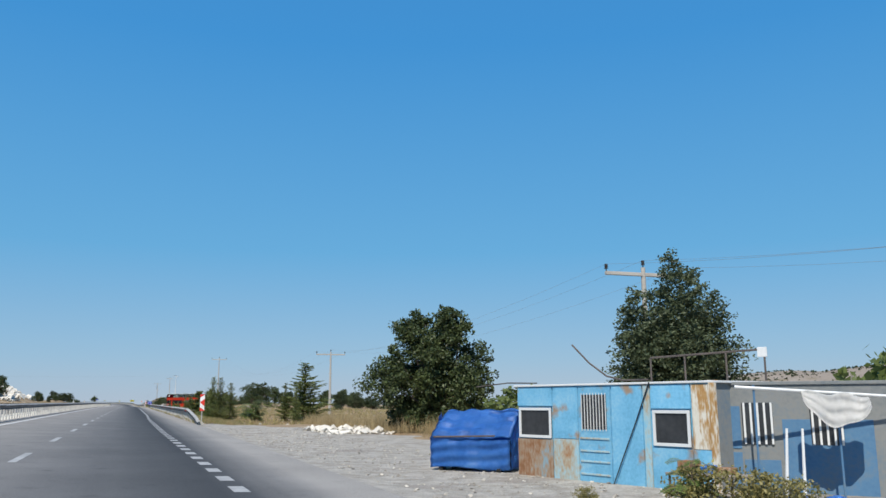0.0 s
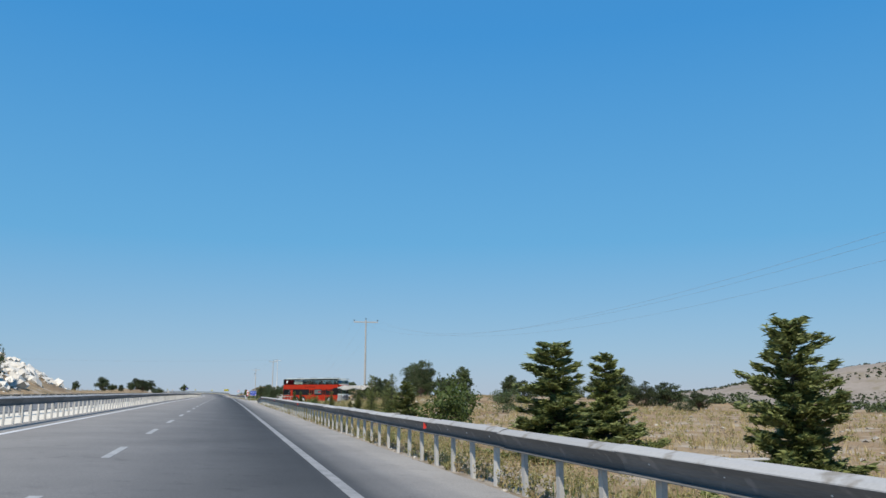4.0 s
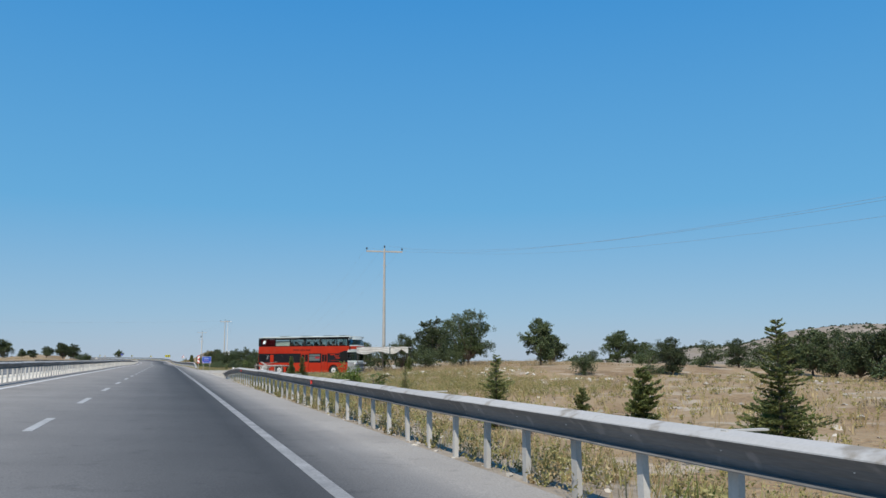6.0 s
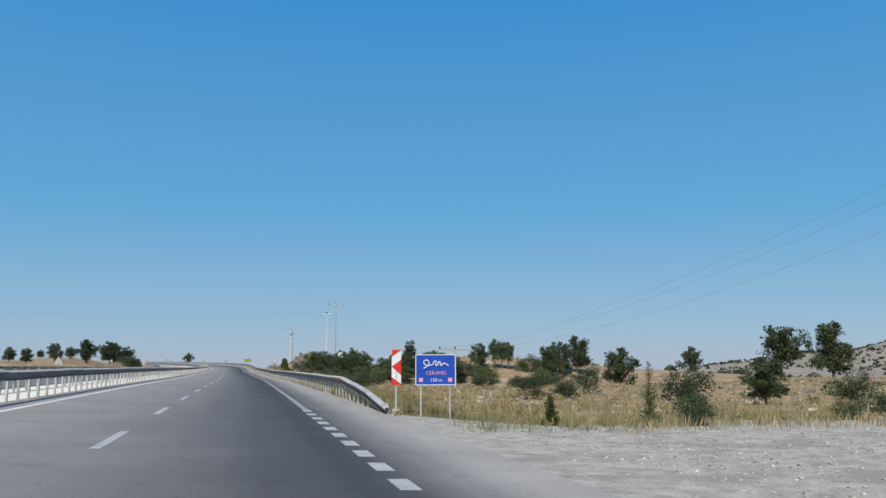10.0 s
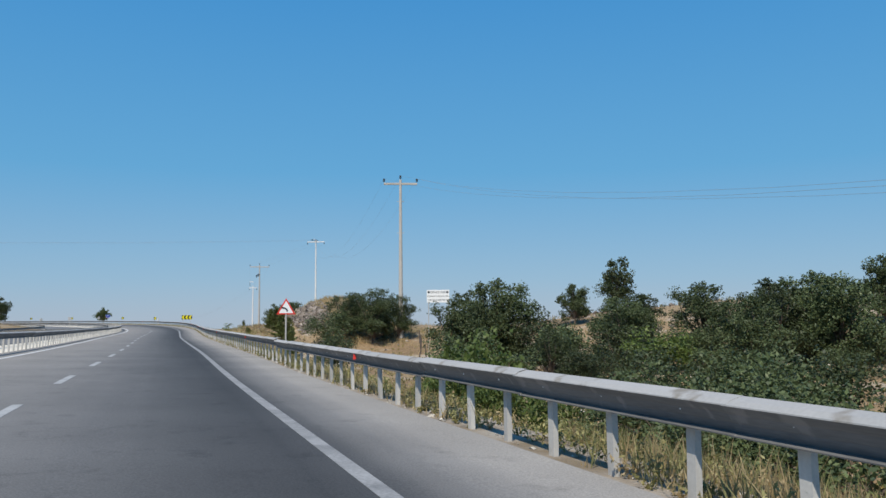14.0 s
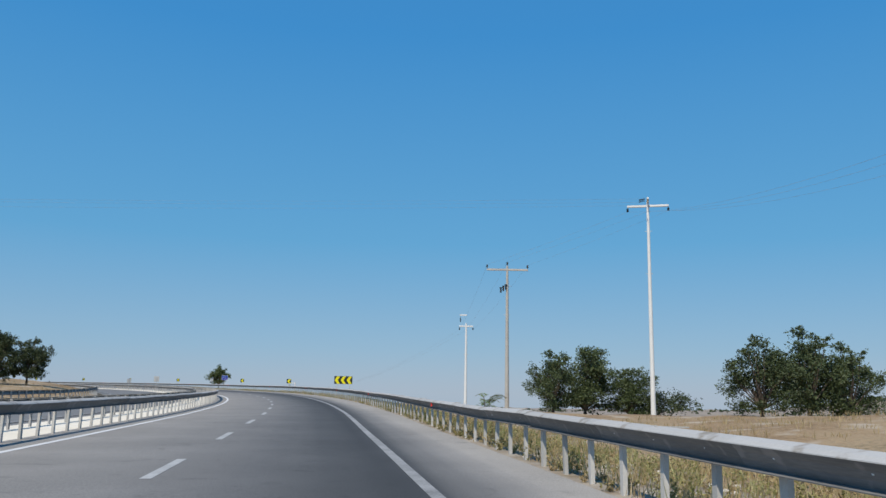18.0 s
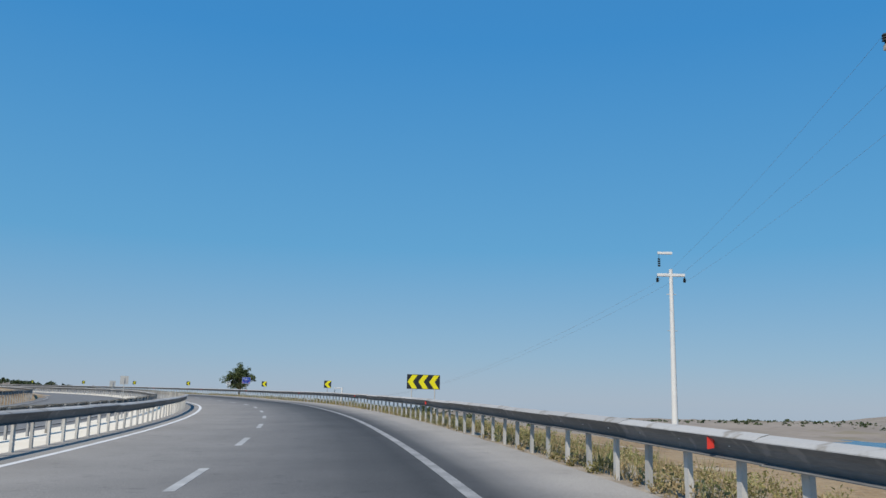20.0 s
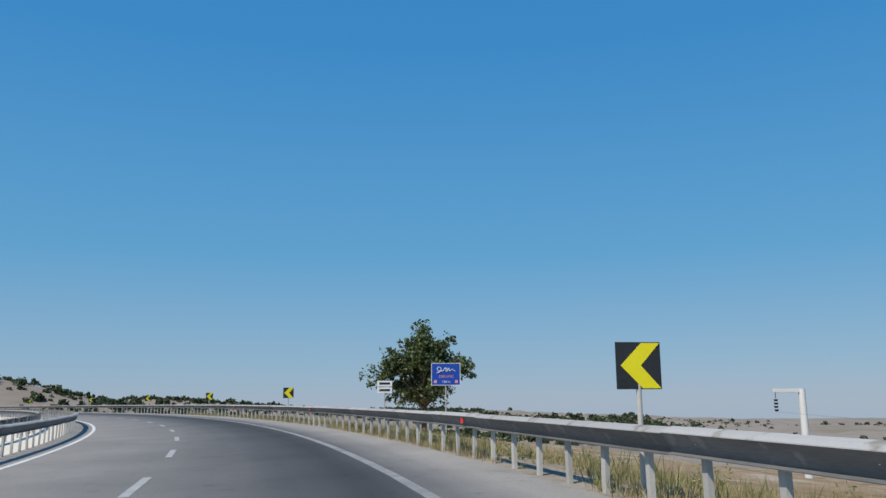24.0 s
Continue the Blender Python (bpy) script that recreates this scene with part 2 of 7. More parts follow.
# ---- building blocks ----
def part(name, bm, material, parent, label="", smooth=False):
    """Links a bmesh (or a ready mesh) as one mesh under a thing or part."""
    if isinstance(bm, bmesh.types.BMesh):
        me = bpy.data.meshes.new(name)
        bm.to_mesh(me)
        bm.free()
    else:
        me = bm
    if material is not None and not me.materials:
        me.materials.append(material)
    if smooth:
        me.polygons.foreach_set("use_smooth", [True] * len(me.polygons))
    ob = new(name, me)
    ob.parent = parent
    if label:
        tagged(ob, label)
    return ob


def thing(name, m, label, category, group="", kind=""):
    ob = new(name)
    ob.empty_display_size = 0.2
    ob.matrix_world = m
    return tagged(ob, label, category, group, kind)


def box(bm, lo, hi, m=None, bevel=0.0):
    """A box from corner lo to corner hi, its edges rounded by bevel."""
    lo, hi = Vector(lo), Vector(hi)
    mm = Matrix.Translation((lo + hi) / 2) @ Matrix.Diagonal((*(hi - lo), 1))
    r = bmesh.ops.create_cube(bm, size=1, matrix=mm)
    if bevel:
        es = list({e for v in r["verts"] for e in v.link_edges})
        bv = bmesh.ops.bevel(bm, geom=es, offset=bevel, segments=2, affect="EDGES", profile=0.6)
        vs = list({v for f in bv["faces"] for v in f.verts} | {v for v in r["verts"] if v.is_valid})
    else:
        vs = r["verts"]
    if m is not None:
        bmesh.ops.transform(bm, matrix=m, verts=vs)
    return bm


def rod(bm, a, b, r0, r1=None, n=8):
    """A round bar from a to b."""
    a, b = Vector(a), Vector(b)
    d = b - a
    r1 = r0 if r1 is None else r1
    q = d.to_track_quat("Z", "Y").to_matrix().to_4x4()
    bmesh.ops.create_cone(bm, cap_ends=True, segments=n, radius1=max(r0, 1e-4), radius2=max(r1, 1e-4), depth=d.length, matrix=Matrix.Translation((a + b) / 2) @ q)
    return bm


def plate(bm, pts, t):
    """A flat plate: polygon pts (x, z) in the plane y = 0 facing -y, t thick towards +y."""
    f = [bm.verts.new((x, 0, z)) for x, z in pts]
    g = [bm.verts.new((x, t, z)) for x, z in pts]
    bm.faces.new(f), bm.faces.new(g[::-1])
    k = len(pts)
    for i in range(k):
        bm.faces.new((f[i], g[i], g[(i + 1) % k], f[(i + 1) % k]))
    bmesh.ops.recalc_face_normals(bm, faces=bm.faces)
    return bm


def B():
    return bmesh.new()


def text(name, body, size, m, material, parent, label="", align="CENTER", depth=0.002, bold=0.0):
    cu = bpy.data.curves.new(name, "FONT")
    cu.body, cu.size, cu.align_x, cu.align_y, cu.extrude = body, size, align, "CENTER", depth
    cu.offset = bold
    cu.materials.append(material)
    ob = new(name, cu)
    ob.parent = parent
    ob.matrix_basis = m
    if label:
        tagged(ob, label)
    return ob


UPRIGHT = Matrix.Rotation(radians(90), 4, "X")

# ---- the road's line ----
def hermite(rows, step):
    """A smooth line through rows (y, x, z), sampled every step metres of y."""
    r = np.array(rows, float)
    y, p = r[:, 0], r[:, 1:]
    tg = np.gradient(p, y, axis=0)
    ys = np.arange(y[0], y[-1] + 1e-6, step)
    i = np.clip(np.searchsorted(y, ys, side="right") - 1, 0, len(y) - 2)
    h = (y[i + 1] - y[i])[:, None]
    u = ((ys - y[i])[:, None]) / h
    q = (2 * u**3 - 3 * u**2 + 1) * p[i] + (u**3 - 2 * u**2 + u) * h * tg[i] + (3 * u**2 - 2 * u**3) * p[i + 1] + (u**3 - u**2) * h * tg[i + 1]
    return np.column_stack([q[:, 0], ys, q[:, 1]])


core = hermite(ROAD, 1.0)
d_end = core[-1, :2] - core[-6, :2]
ang = math.atan2(-d_end[0], d_end[1])
tail, px, py, pz = [], *core[-1]
for i in range(420):
    ang += 1.0 / ROAD_R if i < 230 else 0.0
    px, py, pz = px - math.sin(ang), py + math.cos(ang), pz + 0.008 * max(0, 1 - i / 120)
    tail.append((px, py, pz))
lead = [(core[0, 0], core[0, 1] - i, core[0, 2]) for i in range(140, 0, -1)]
PATH_PTS = np.vstack([lead, core, tail])
seg = np.linalg.norm(np.diff(PATH_PTS[:, :2], axis=0), axis=1)
ST = np.concatenate([[0], np.cumsum(seg)]) - 140.0      # stations: 0 where the clip starts
TAN = np.gradient(PATH_PTS[:, :2], ST, axis=0)
TAN /= np.linalg.norm(TAN, axis=1)[:, None]


def bank_at(s):
    """Cross fall: the road falls to the right, and leans into the bend further on."""
    return BANK0 + (BANK1 - BANK0) * np.clip((np.asarray(s, float) - 365) / 140, 0, 1)


def at(s, u, dz=0.0):
    """The place at station s, u metres right of the car's line, dz above the road."""
    p = [np.interp(s, ST, PATH_PTS[:, k]) for k in range(3)]
    t = [np.interp(s, ST, TAN[:, k]) for k in range(2)]
    return Vector((p[0] + t[1] * u, p[1] - t[0] * u, p[2] + float(bank_at(s)) * max(-12, min(u, 5)) + dz))


def way_at(s):
    return math.degrees(math.atan2(-np.interp(s, ST, TAN[:, 0]), np.interp(s, ST, TAN[:, 1])))


def spot(s, u, dz=0.0, turn=0.0):
    """A pose at a station, turned with the road: local x to the right, y ahead."""
    p = at(s, u, dz)
    return pose(p.x, p.y, p.z, 0, 0, way_at(s) + turn)


def su(x, y):
    """Stations and offsets of many places."""
    x, y = np.atleast_1d(np.asarray(x, float)), np.atleast_1d(np.asarray(y, float))
    s, u = np.empty(len(x)), np.empty(len(x))
    P2 = PATH_PTS[::3, :2]
    for a in range(0, len(x), 4000):
        dx, dy = x[a:a + 4000, None] - P2[:, 0], y[a:a + 4000, None] - P2[:, 1]
        k = (dx * dx + dy * dy).argmin(1) * 3
        ddx, ddy = x[a:a + 4000] - PATH_PTS[k, 0], y[a:a + 4000] - PATH_PTS[k, 1]
        s[a:a + 4000] = ST[k] + ddx * TAN[k, 0] + ddy * TAN[k, 1]
        u[a:a + 4000] = ddx * TAN[k, 1] - ddy * TAN[k, 0]
    return s, u


# ---- the lie of the land ----
def step01(v, a, b):
    k = np.clip((v - a) / (b - a), 0, 1)
    return k * k * (3 - 2 * k)


def bump(x, y, cx, cy, rx, ry, h, turn=0.0):
    c, s = math.cos(radians(turn)), math.sin(radians(turn))
    dx, dy = x - cx, y - cy
    return h * np.exp(-((dx * c + dy * s) / rx) ** 2 - ((dy * c - dx * s) / ry) ** 2)


LAKE = -15.0


def land(x, y, fine=True):
    """Height of the ground, vectorised."""
    x, y = np.atleast_1d(np.asarray(x, float)), np.atleast_1d(np.asarray(y, float))
    s, u = su(x, y)
    zr = np.interp(s, ST, PATH_PTS[:, 2]) + bank_at(s) * np.clip(u, -12, 5)
    right = u > 0
    # verge: a little below the asphalt; the yards lie level with it
    yard = step01(s, 1, 6) * (1 - step01(s, 56, 66)) + step01(s, 205, 213) * (1 - step01(s, 262, 272)) + (1 - step01(s, -6, 2))
    drop = np.where(right, 0.045 + 0.40 * step01(u, 4.4, 9.0) * (1 - yard), 0.10)
    z = zr - drop - 0.02 * yard
    # right: the plateau ends early at the first yard and far on, late between
    edge0 = 14 + 40 * step01(s, 40, 110) + 20 * step01(s, 110, 180) - 50 * step01(s, 425, 500)
    late = step01(s, 455, 510)
    edge0 = edge0 * (1 - late) + 7 * late
    fall = step01(u, edge0, edge0 + 135 - 60 * late)
    z = np.where(right, z - fall * (z - (LAKE - 2.5)), z)
    field = step01(s, 60, 120) * (1 - step01(s, 420, 470)) * right
    z = z + field * step01(u, 9, 38) * (bump(x, y, 45, 235, 34, 60, 1.1) - bump(x, y, 20, 286, 15, 17, 1.1) - bump(x, y, 60, 200, 25, 40, 0.7) + bump(x, y, 62, 340, 30, 70, 0.8) + bump(x, y, 40, 384, 19, 15, 2.6) - bump(x, y, 40, 338, 34, 24, 1.5) - bump(x, y, 45, 355, 16, 9, 1.5) + bump(x, y, 25, 397, 13, 11, 1.6) + bump(x, y, 60, 400, 26, 26, 1.0))
    z = z + right * (step01(u, 4.8, 8.0) * (bump(x, y, 13.21, 411.67, 5.66, 10.91, 4.01, -5.8) + bump(x, y, 13.91, 428.33, 14.74, 7.57, 1.62)) + bump(x, y, 30, 452, 14, 18, 1.3))
    z = z - field * 0.9 * step01(u, 5, 9) * (1 - step01(u, 14, 26)) * step01(s, 300, 335) * (1 - step01(s, 385, 405))
    # far shore and the stony ridge behind it
    far = step01(u, 330, 470) * right
    north = step01(y, 450, 650)
    z = z + far * (10.5 - 6.0 * north - 0.012 * north * np.clip(np.hypot(x, y - 500) - 600, 0, 2600) - 26 * step01(y, 1500, 2600) + bump(x, y, 1837, 1544, 380, 330, 124, -53) + bump(x, y, 1660, 1752, 90, 330, 22, -46) + bump(x, y, 1557, 1853, 120, 330, 39, -43) + bump(x, y, 1362, 2014, 60, 330, 10, -36) + bump(x, y, 1416, 1972, 260, 330, 41, -38) + bump(x, y, 1185, 2131, 260, 330, 29, -31) + bump(x, y, 335, 1070, 100, 80, 3.5) + bump(x, y, 600, 900, 200, 150, 3) + bump(x, y, 600, 400, 190, 120, 4) + bump(x, y, 640, 200, 200, 140, 7) + bump(x, y, 700, -60, 220, 200, 18))
    # left: the other carriageway's bench, then low stony ground
    lft = (u < -19.5)
    z = z + lft * (step01(-u, 20, 30) * 1.0 + bump(x, y, -37, 226, 11, 20, 6.2) + bump(x, y, -33, 415, 10, 28, 1.6) + bump(x, y, -70, 300, 30, 150, 2.0) + bump(x, y, -52, 562, 14, 30, 0.9))
    z = z - lft * step01(s, 430, 520) * step01(-u, 22, 70) * 2.2
    out_ = step01(y, 760, 900) * step01(np.abs(u), 25, 90) * (1 - far)
    z = z * (1 - out_) + out_ * (-14 - 0.026 * np.clip(np.hypot(x, y - 500) - 600, 0, 2600))
    z = np.maximum(z, -16 - 54 * step01(y, 1350, 2500) + bump(x, y, -345, 945, 120, 90, 38) + bump(x, y, -330, 1150, 150, 90, 22) + bump(x, y, -120, 1300, 220, 120, 12))
    if fine:
        amp = step01(np.abs(u), 5, 12) * (1 - 0.85 * yard * (np.abs(u) < 40)) * (0.12 + 0.9 * far)
        z = z + amp * (np.sin(x * 0.83 + 1.7 * np.sin(y * 0.31)) * 0.5 + np.sin(y * 0.57 + 1.3 * np.sin(x * 0.23)) * 0.5 + 0.6 * np.sin(x * 0.09 + y * 0.13) * np.cos(y * 0.07 - x * 0.05))
    # under the two carriageways the ground keeps below the asphalt
    z = np.where((u > -21.5) & (u < 4.15), zr - 0.30, z)
    return z


def ground_z(x, y):
    return float(land([x], [y])[0])


def mesh_grid(name, X, Y, Z):
    """A sheet from a grid of places."""
    r, c = X.shape
    v = np.column_stack([X.ravel(), Y.ravel(), Z.ravel()])
    i = np.arange(r * c).reshape(r, c)
    f = np.column_stack([i[:-1, :-1].ravel(), i[:-1, 1:].ravel(), i[1:, 1:].ravel(), i[1:, :-1].ravel()])
    me = bpy.data.meshes.new(name)
    me.from_pydata(v.tolist(), [], f.tolist())
    me.polygons.foreach_set("use_smooth", [True] * len(f))
    return me


def spread(lo, hi, near, far):
    """Offsets from lo to hi whose step grows from near to far."""
    out, v = [lo], lo
    while v < hi:
        k = (v - lo) / (hi - lo)
        v += near + (far - near) * k ** 0.8
        out.append(min(v, hi))
    return out


us = [-x for x in spread(24, 3600, 4.0, 420)][::-1] + [-23, -22, -21.6, -14, -9, 0, 3.6, 4.1, 4.22] + spread(4.6, 75, 0.9, 3.0) + spread(80, 760, 6, 16)[0:] + spread(800, 2300, 24, 30) + spread(2360, 3600, 80, 420)
ys_ = [-3000, -1500, -700, -350, -200, -140] + list(np.arange(-120, 700, 3.0)) + spread(705, 1500, 6, 30) + spread(1540, 2300, 36, 44) + spread(2360, 4300, 80, 400)
yy = np.array(ys_)
px_of = np.interp(yy, PATH_PTS[:, 1], PATH_PTS[:, 0])
px_of = np.where(yy > 560, px_of[np.searchsorted(yy, 560)], px_of)
XX = px_of[:, None] + np.array(us)[None, :]
YY = np.repeat(yy[:, None], len(us), 1)
ZZ = land(XX.ravel(), YY.ravel()).reshape(XX.shape)
ground = new("ground", mesh_grid("ground", XX, YY, ZZ))
ground.data.materials.append(M["soil"])
ground.data.materials.append(M["ridge"])
UU = su(XX.ravel(), YY.ravel())[1].reshape(XX.shape)
wob_ = UU + 25 * np.sin(YY * 0.03) + 12 * np.sin(YY * 0.11)
ground.data.polygons.foreach_set("material_index", ((wob_[:-1, :-1] > 300) | (wob_[:-1, :-1] < -170) | (YY[:-1, :-1] > 800)).astype(np.int32).ravel())
tagged(ground, "dry orange grassland and stony soil beside the road", "ground", kind="structure")

X4, Y4 = np.meshgrid([60, 200, 420, 700], [-2500, 0, 300, 700, 950])
water = new("water", mesh_grid("water", X4, Y4, 0 * X4 + LAKE))
water.data.materials.append(M["water"])
tagged(water, "blue reservoir lake in the valley", "lake", kind="structure")


# ---- asphalt ----
def asphalt_material():
    """Asphalt whose tone follows the lanes: polished dark right lane, greyer left lane and shoulder."""
    m = bpy.data.materials.new("asphalt")
    m.use_nodes = True
    n, l = m.node_tree.nodes, m.node_tree.links
    b = n["Principled BSDF"]
    uv, sp = n.new("ShaderNodeUVMap"), n.new("ShaderNodeSeparateXYZ")
    l.new(uv.outputs[0], sp.inputs[0])
    tc = n.new("ShaderNodeTexCoord")
    big, grain, streak = n.new("ShaderNodeTexNoise"), n.new("ShaderNodeTexNoise"), n.new("ShaderNodeTexNoise")
    big.inputs["Scale"].default_value, grain.inputs["Scale"].default_value, streak.inputs["Scale"].default_value = 0.35, 45, 1.0
    mp = n.new("ShaderNodeMapping")
    mp.inputs["Scale"].default_value = (1.6, 0.03, 1)
    l.new(uv.outputs[0], mp.inputs[0]), l.new(mp.outputs[0], streak.inputs["Vector"])
    l.new(tc.outputs["Object"], big.inputs["Vector"]), l.new(tc.outputs["Object"], grain.inputs["Vector"])
    wob = n.new("ShaderNodeMath")
    wob.operation = "MULTIPLY_ADD"
    wob.inputs[1].default_value = 0.7
    l.new(streak.outputs["Fac"], wob.inputs[0]), l.new(sp.outputs[0], wob.inputs[2])
    sc = n.new("ShaderNodeMapRange")
    sc.inputs[1].default_value, sc.inputs[2].default_value = -7.65, 4.35
    l.new(wob.outputs[0], sc.inputs[0])
    rp = n.new("ShaderNodeValToRGB")
    el = rp.color_ramp.elements
    while len(el) < 10:
        el.new(0.5)
    tones = [(0.0, 0.25), (0.18, 0.235), (0.33, 0.212), (0.48, 0.175), (0.60, 0.125), (0.70, 0.080), (0.785, 0.054), (0.83, 0.075), (0.895, 0.185), (0.955, 0.285)]
    for e, (pos, v) in zip(el, tones):
        e.position, e.color = pos, (v * (0.97 + 0.45 * min(v, 0.25)), v, v * (1.04 - 0.6 * min(v, 0.25)), 1)
    l.new(sc.outputs[0], rp.inputs[0])
    mul = n.new("ShaderNodeMapRange")
    mul.inputs[1].default_value, mul.inputs[2].default_value, mul.inputs[3].default_value, mul.inputs[4].default_value = 0.3, 0.7, 0.90, 1.1
    l.new(big.outputs["Fac"], mul.inputs[0])
    mu2 = n.new("ShaderNodeMapRange")
    mu2.inputs[1].default_value, mu2.inputs[2].default_value, mu2.inputs[3].default_value, mu2.inputs[4].default_value = 0.3, 0.7, 0.8, 1.2
    l.new(grain.outputs["Fac"], mu2.inputs[0])
    mm = n.new("ShaderNodeMath")
    mm.operation = "MULTIPLY"
    l.new(mul.outputs[0], mm.inputs[0]), l.new(mu2.outputs[0], mm.inputs[1])
    spots, spot_map, mm2 = n.new("ShaderNodeTexNoise"), n.new("ShaderNodeMapRange"), n.new("ShaderNodeMath")
    spots.inputs["Scale"].default_value, spots.inputs["Detail"].default_value, spots.inputs["Roughness"].default_value = 1.7, 9, 0.7
    l.new(tc.outputs["Object"], spots.inputs["Vector"])
    spot_map.inputs[1].default_value, spot_map.inputs[2].default_value, spot_map.inputs[3].default_value, spot_map.inputs[4].default_value = 0.56, 0.74, 1.0, 0.66
    l.new(spots.outputs["Fac"], spot_map.inputs[0])
    mm2.operation = "MULTIPLY"
    l.new(mm.outputs[0], mm2.inputs[0]), l.new(spot_map.outputs[0], mm2.inputs[1])
    hs = n.new("ShaderNodeHueSaturation")
    l.new(mm2.outputs[0], hs.inputs["Value"]), l.new(rp.outputs[0], hs.inputs["Color"])
    l.new(hs.outputs[0], b.inputs["Base Color"])
    b.inputs["Roughness"].default_value, b.inputs["Specular IOR Level"].default_value = 0.88, 0.2
    bp = n.new("ShaderNodeBump")
    bp.inputs["Strength"].default_value, bp.inputs["Distance"].default_value = 0.25, 0.01
    l.new(grain.outputs["Fac"], bp.inputs["Height"]), l.new(bp.outputs[0], b.inputs["Normal"])
    return m


M["asphalt"] = asphalt_material()
M["asphalt_far"] = surf("older grey asphalt", [(0.135, 0.13, 0.125), (0.185, 0.18, 0.17)], 0.4, 40, 0.85, 0.2, 0.01)


def ribbon(name, s0, s1, u_list, mat, dz, parent=None, thick=0.25, step=3.0, uvs=True, drift=None):
    """A strip along the road between stations, closed at its sides by skirts."""
    ss = np.arange(s0, s1 + 1e-6, step)
    cols = [(u_list[0], -thick)] + [(u, 0) for u in u_list] + [(u_list[-1], -thick)]
    v, uvv = [], []
    for s in ss:
        for u, d in cols:
            u = u + (float(np.interp(s, *zip(*drift))) if drift else 0.0)
            v.append(at(s, u, dz + d)), uvv.append((u, s))
    c = len(cols)
    f = [(i * c + j, i * c + j + 1, (i + 1) * c + j + 1, (i + 1) * c + j) for i in range(len(ss) - 1) for j in range(c - 1)]
    me = bpy.data.meshes.new(name)
    me.from_pydata(v, [], f)
    if uvs:
        lay = me.uv_layers.new(name="UVMap")
        idx = np.empty(len(me.loops), int)
        me.loops.foreach_get("vertex_index", idx)
        lay.data.foreach_set("uv", np.array(uvv, np.float32)[idx].ravel())
    me.materials.append(mat)
    ob = new(name, me)
    ob.parent = parent
    return ob


road = ribbon("road", -130, 1100, [-7.25, -6.5, -4.5, -2.28, -0.5, 0.8, 1.8, 2.6, 4.2], M["asphalt"], 0)
tagged(road, "grey asphalt dual carriageway with worn lanes and shoulder", "road", kind="structure")
road_2 = ribbon("road_opposite", -130, 1100, [-19.8, -15, -10.2], M["asphalt_far"], -0.05)
tagged(road_2, "asphalt of the opposite carriageway", "road", kind="structure")
median = ribbon("median", -130, 1100, [-10.18, -9.0, -8.2, -7.28], M["median"], -0.03)
tagged(median, "cream fill of the narrow median strip", "median", kind="structure")


def paint_line(name, s0, s1, u, w, parent, step=3.0, dz=0.004, mat="paint", drift=None):
    ob = ribbon(name, s0, s1, [u - w / 2, u + w / 2], M[mat], dz, parent, 0.003, step, False, drift)
    return ob


LINE_R, LINE_M, LINE_L = 1.80, -2.28, -6.05
# the painters' line wanders a little from the lane
WANDER = ((10, 0.05), (24, -0.10), (40, -0.24), (70, -0.28), (92, -0.03), (180, 0.08), (330, 0.11), (365, 0.05), (410, -0.02), (460, 0.0), (536, -0.05), (556, 0.16), (580, 0.32), (600, 0.3))
for a, b in ((-130, -60), (71, 206), (271, 1090)):
    paint_line("edge_line", a, b, LINE_R, 0.19, road, drift=WANDER)
paint_line("edge_line", -130, 1090, LINE_L, 0.17, road, mat="paint_fresh")
paint_line("edge_line", -130, 1090, -11.0, 0.18, road_2)
paint_line("edge_line", -130, 1090, -18.9, 0.18, road_2)
# lane dashes: their count along the road against the stations where they begin
DASHES = ((-14, -110.0), (0, 20.2), (7, 88.6), (18, 193.6), (25, 258.8), (33, 331.4), (38, 375.2), (42, 411.5), (48, 467.1), (55, 532.8), (61, 588.3), (85, 812.0))
for k in range(-14, 76):
    s0 = float(np.interp(k, *zip(*DASHES)))
    paint_line("lane_dash", s0, s0 + 3.4, LINE_M, 0.17, road, 3.4, mat="paint_mid")
    if 0 < k:
        paint_line("lane_dash", s0 + 2, s0 + 5.3, -15.0, 0.15, road_2, 3.3)
for a, b, gap in ((-60.4, 70.5, 2.0), (206.8, 270.2, 1.76)):
    s0 = a
    while s0 < b:
        paint_line("edge_dash", s0, s0 + 0.95, LINE_R, 0.26, road, 0.95, mat="paint_mid", drift=WANDER)
        s0 += gap

# ---- guard rails ----
RAIL_Z = 0.63


def beam_mesh(length):
    """A W-shaped steel beam, local y along it, its waves towards -x, 0 at its foot."""
    prof = [(0.0, -0.004), (-0.040, 0.0), (-0.042, 0.010), (0.030, 0.03), (0.004, 0.10), (-0.046, 0.175), (-0.110, 0.242), (-0.108, 0.252), (-0.056, 0.286), (0.050, 0.314)]
    back = [(x + 0.012, z) for x, z in prof][::-1]
    ring = prof + back
    bm = B()
    a = [bm.verts.new((x, -0.04, z)) for x, z in ring]
    b = [bm.verts.new((x, length + 0.04, z)) for x, z in ring]
    k = len(ring)
    for i in range(k):
        bm.faces.new((a[i], a[(i + 1) % k], b[(i + 1) % k], b[i]))
    h = len(prof)
    for side in (a, b):
        for i in range(h - 1):
            bm.faces.new((side[i], side[i + 1], side[k - 2 - i], side[k - 1 - i]))
    bmesh.ops.recalc_face_normals(bm, faces=bm.faces)
    # below the top flange faces take the darker zinc, painting in their shade
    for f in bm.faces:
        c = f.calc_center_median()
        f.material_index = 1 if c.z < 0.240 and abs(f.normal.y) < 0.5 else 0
    me = bpy.data.meshes.new("rail_beam")
    bm.to_mesh(me), bm.free()
    me.materials.append(M["zinc"]), me.materials.append(M["zinc_shaded"])
    return me


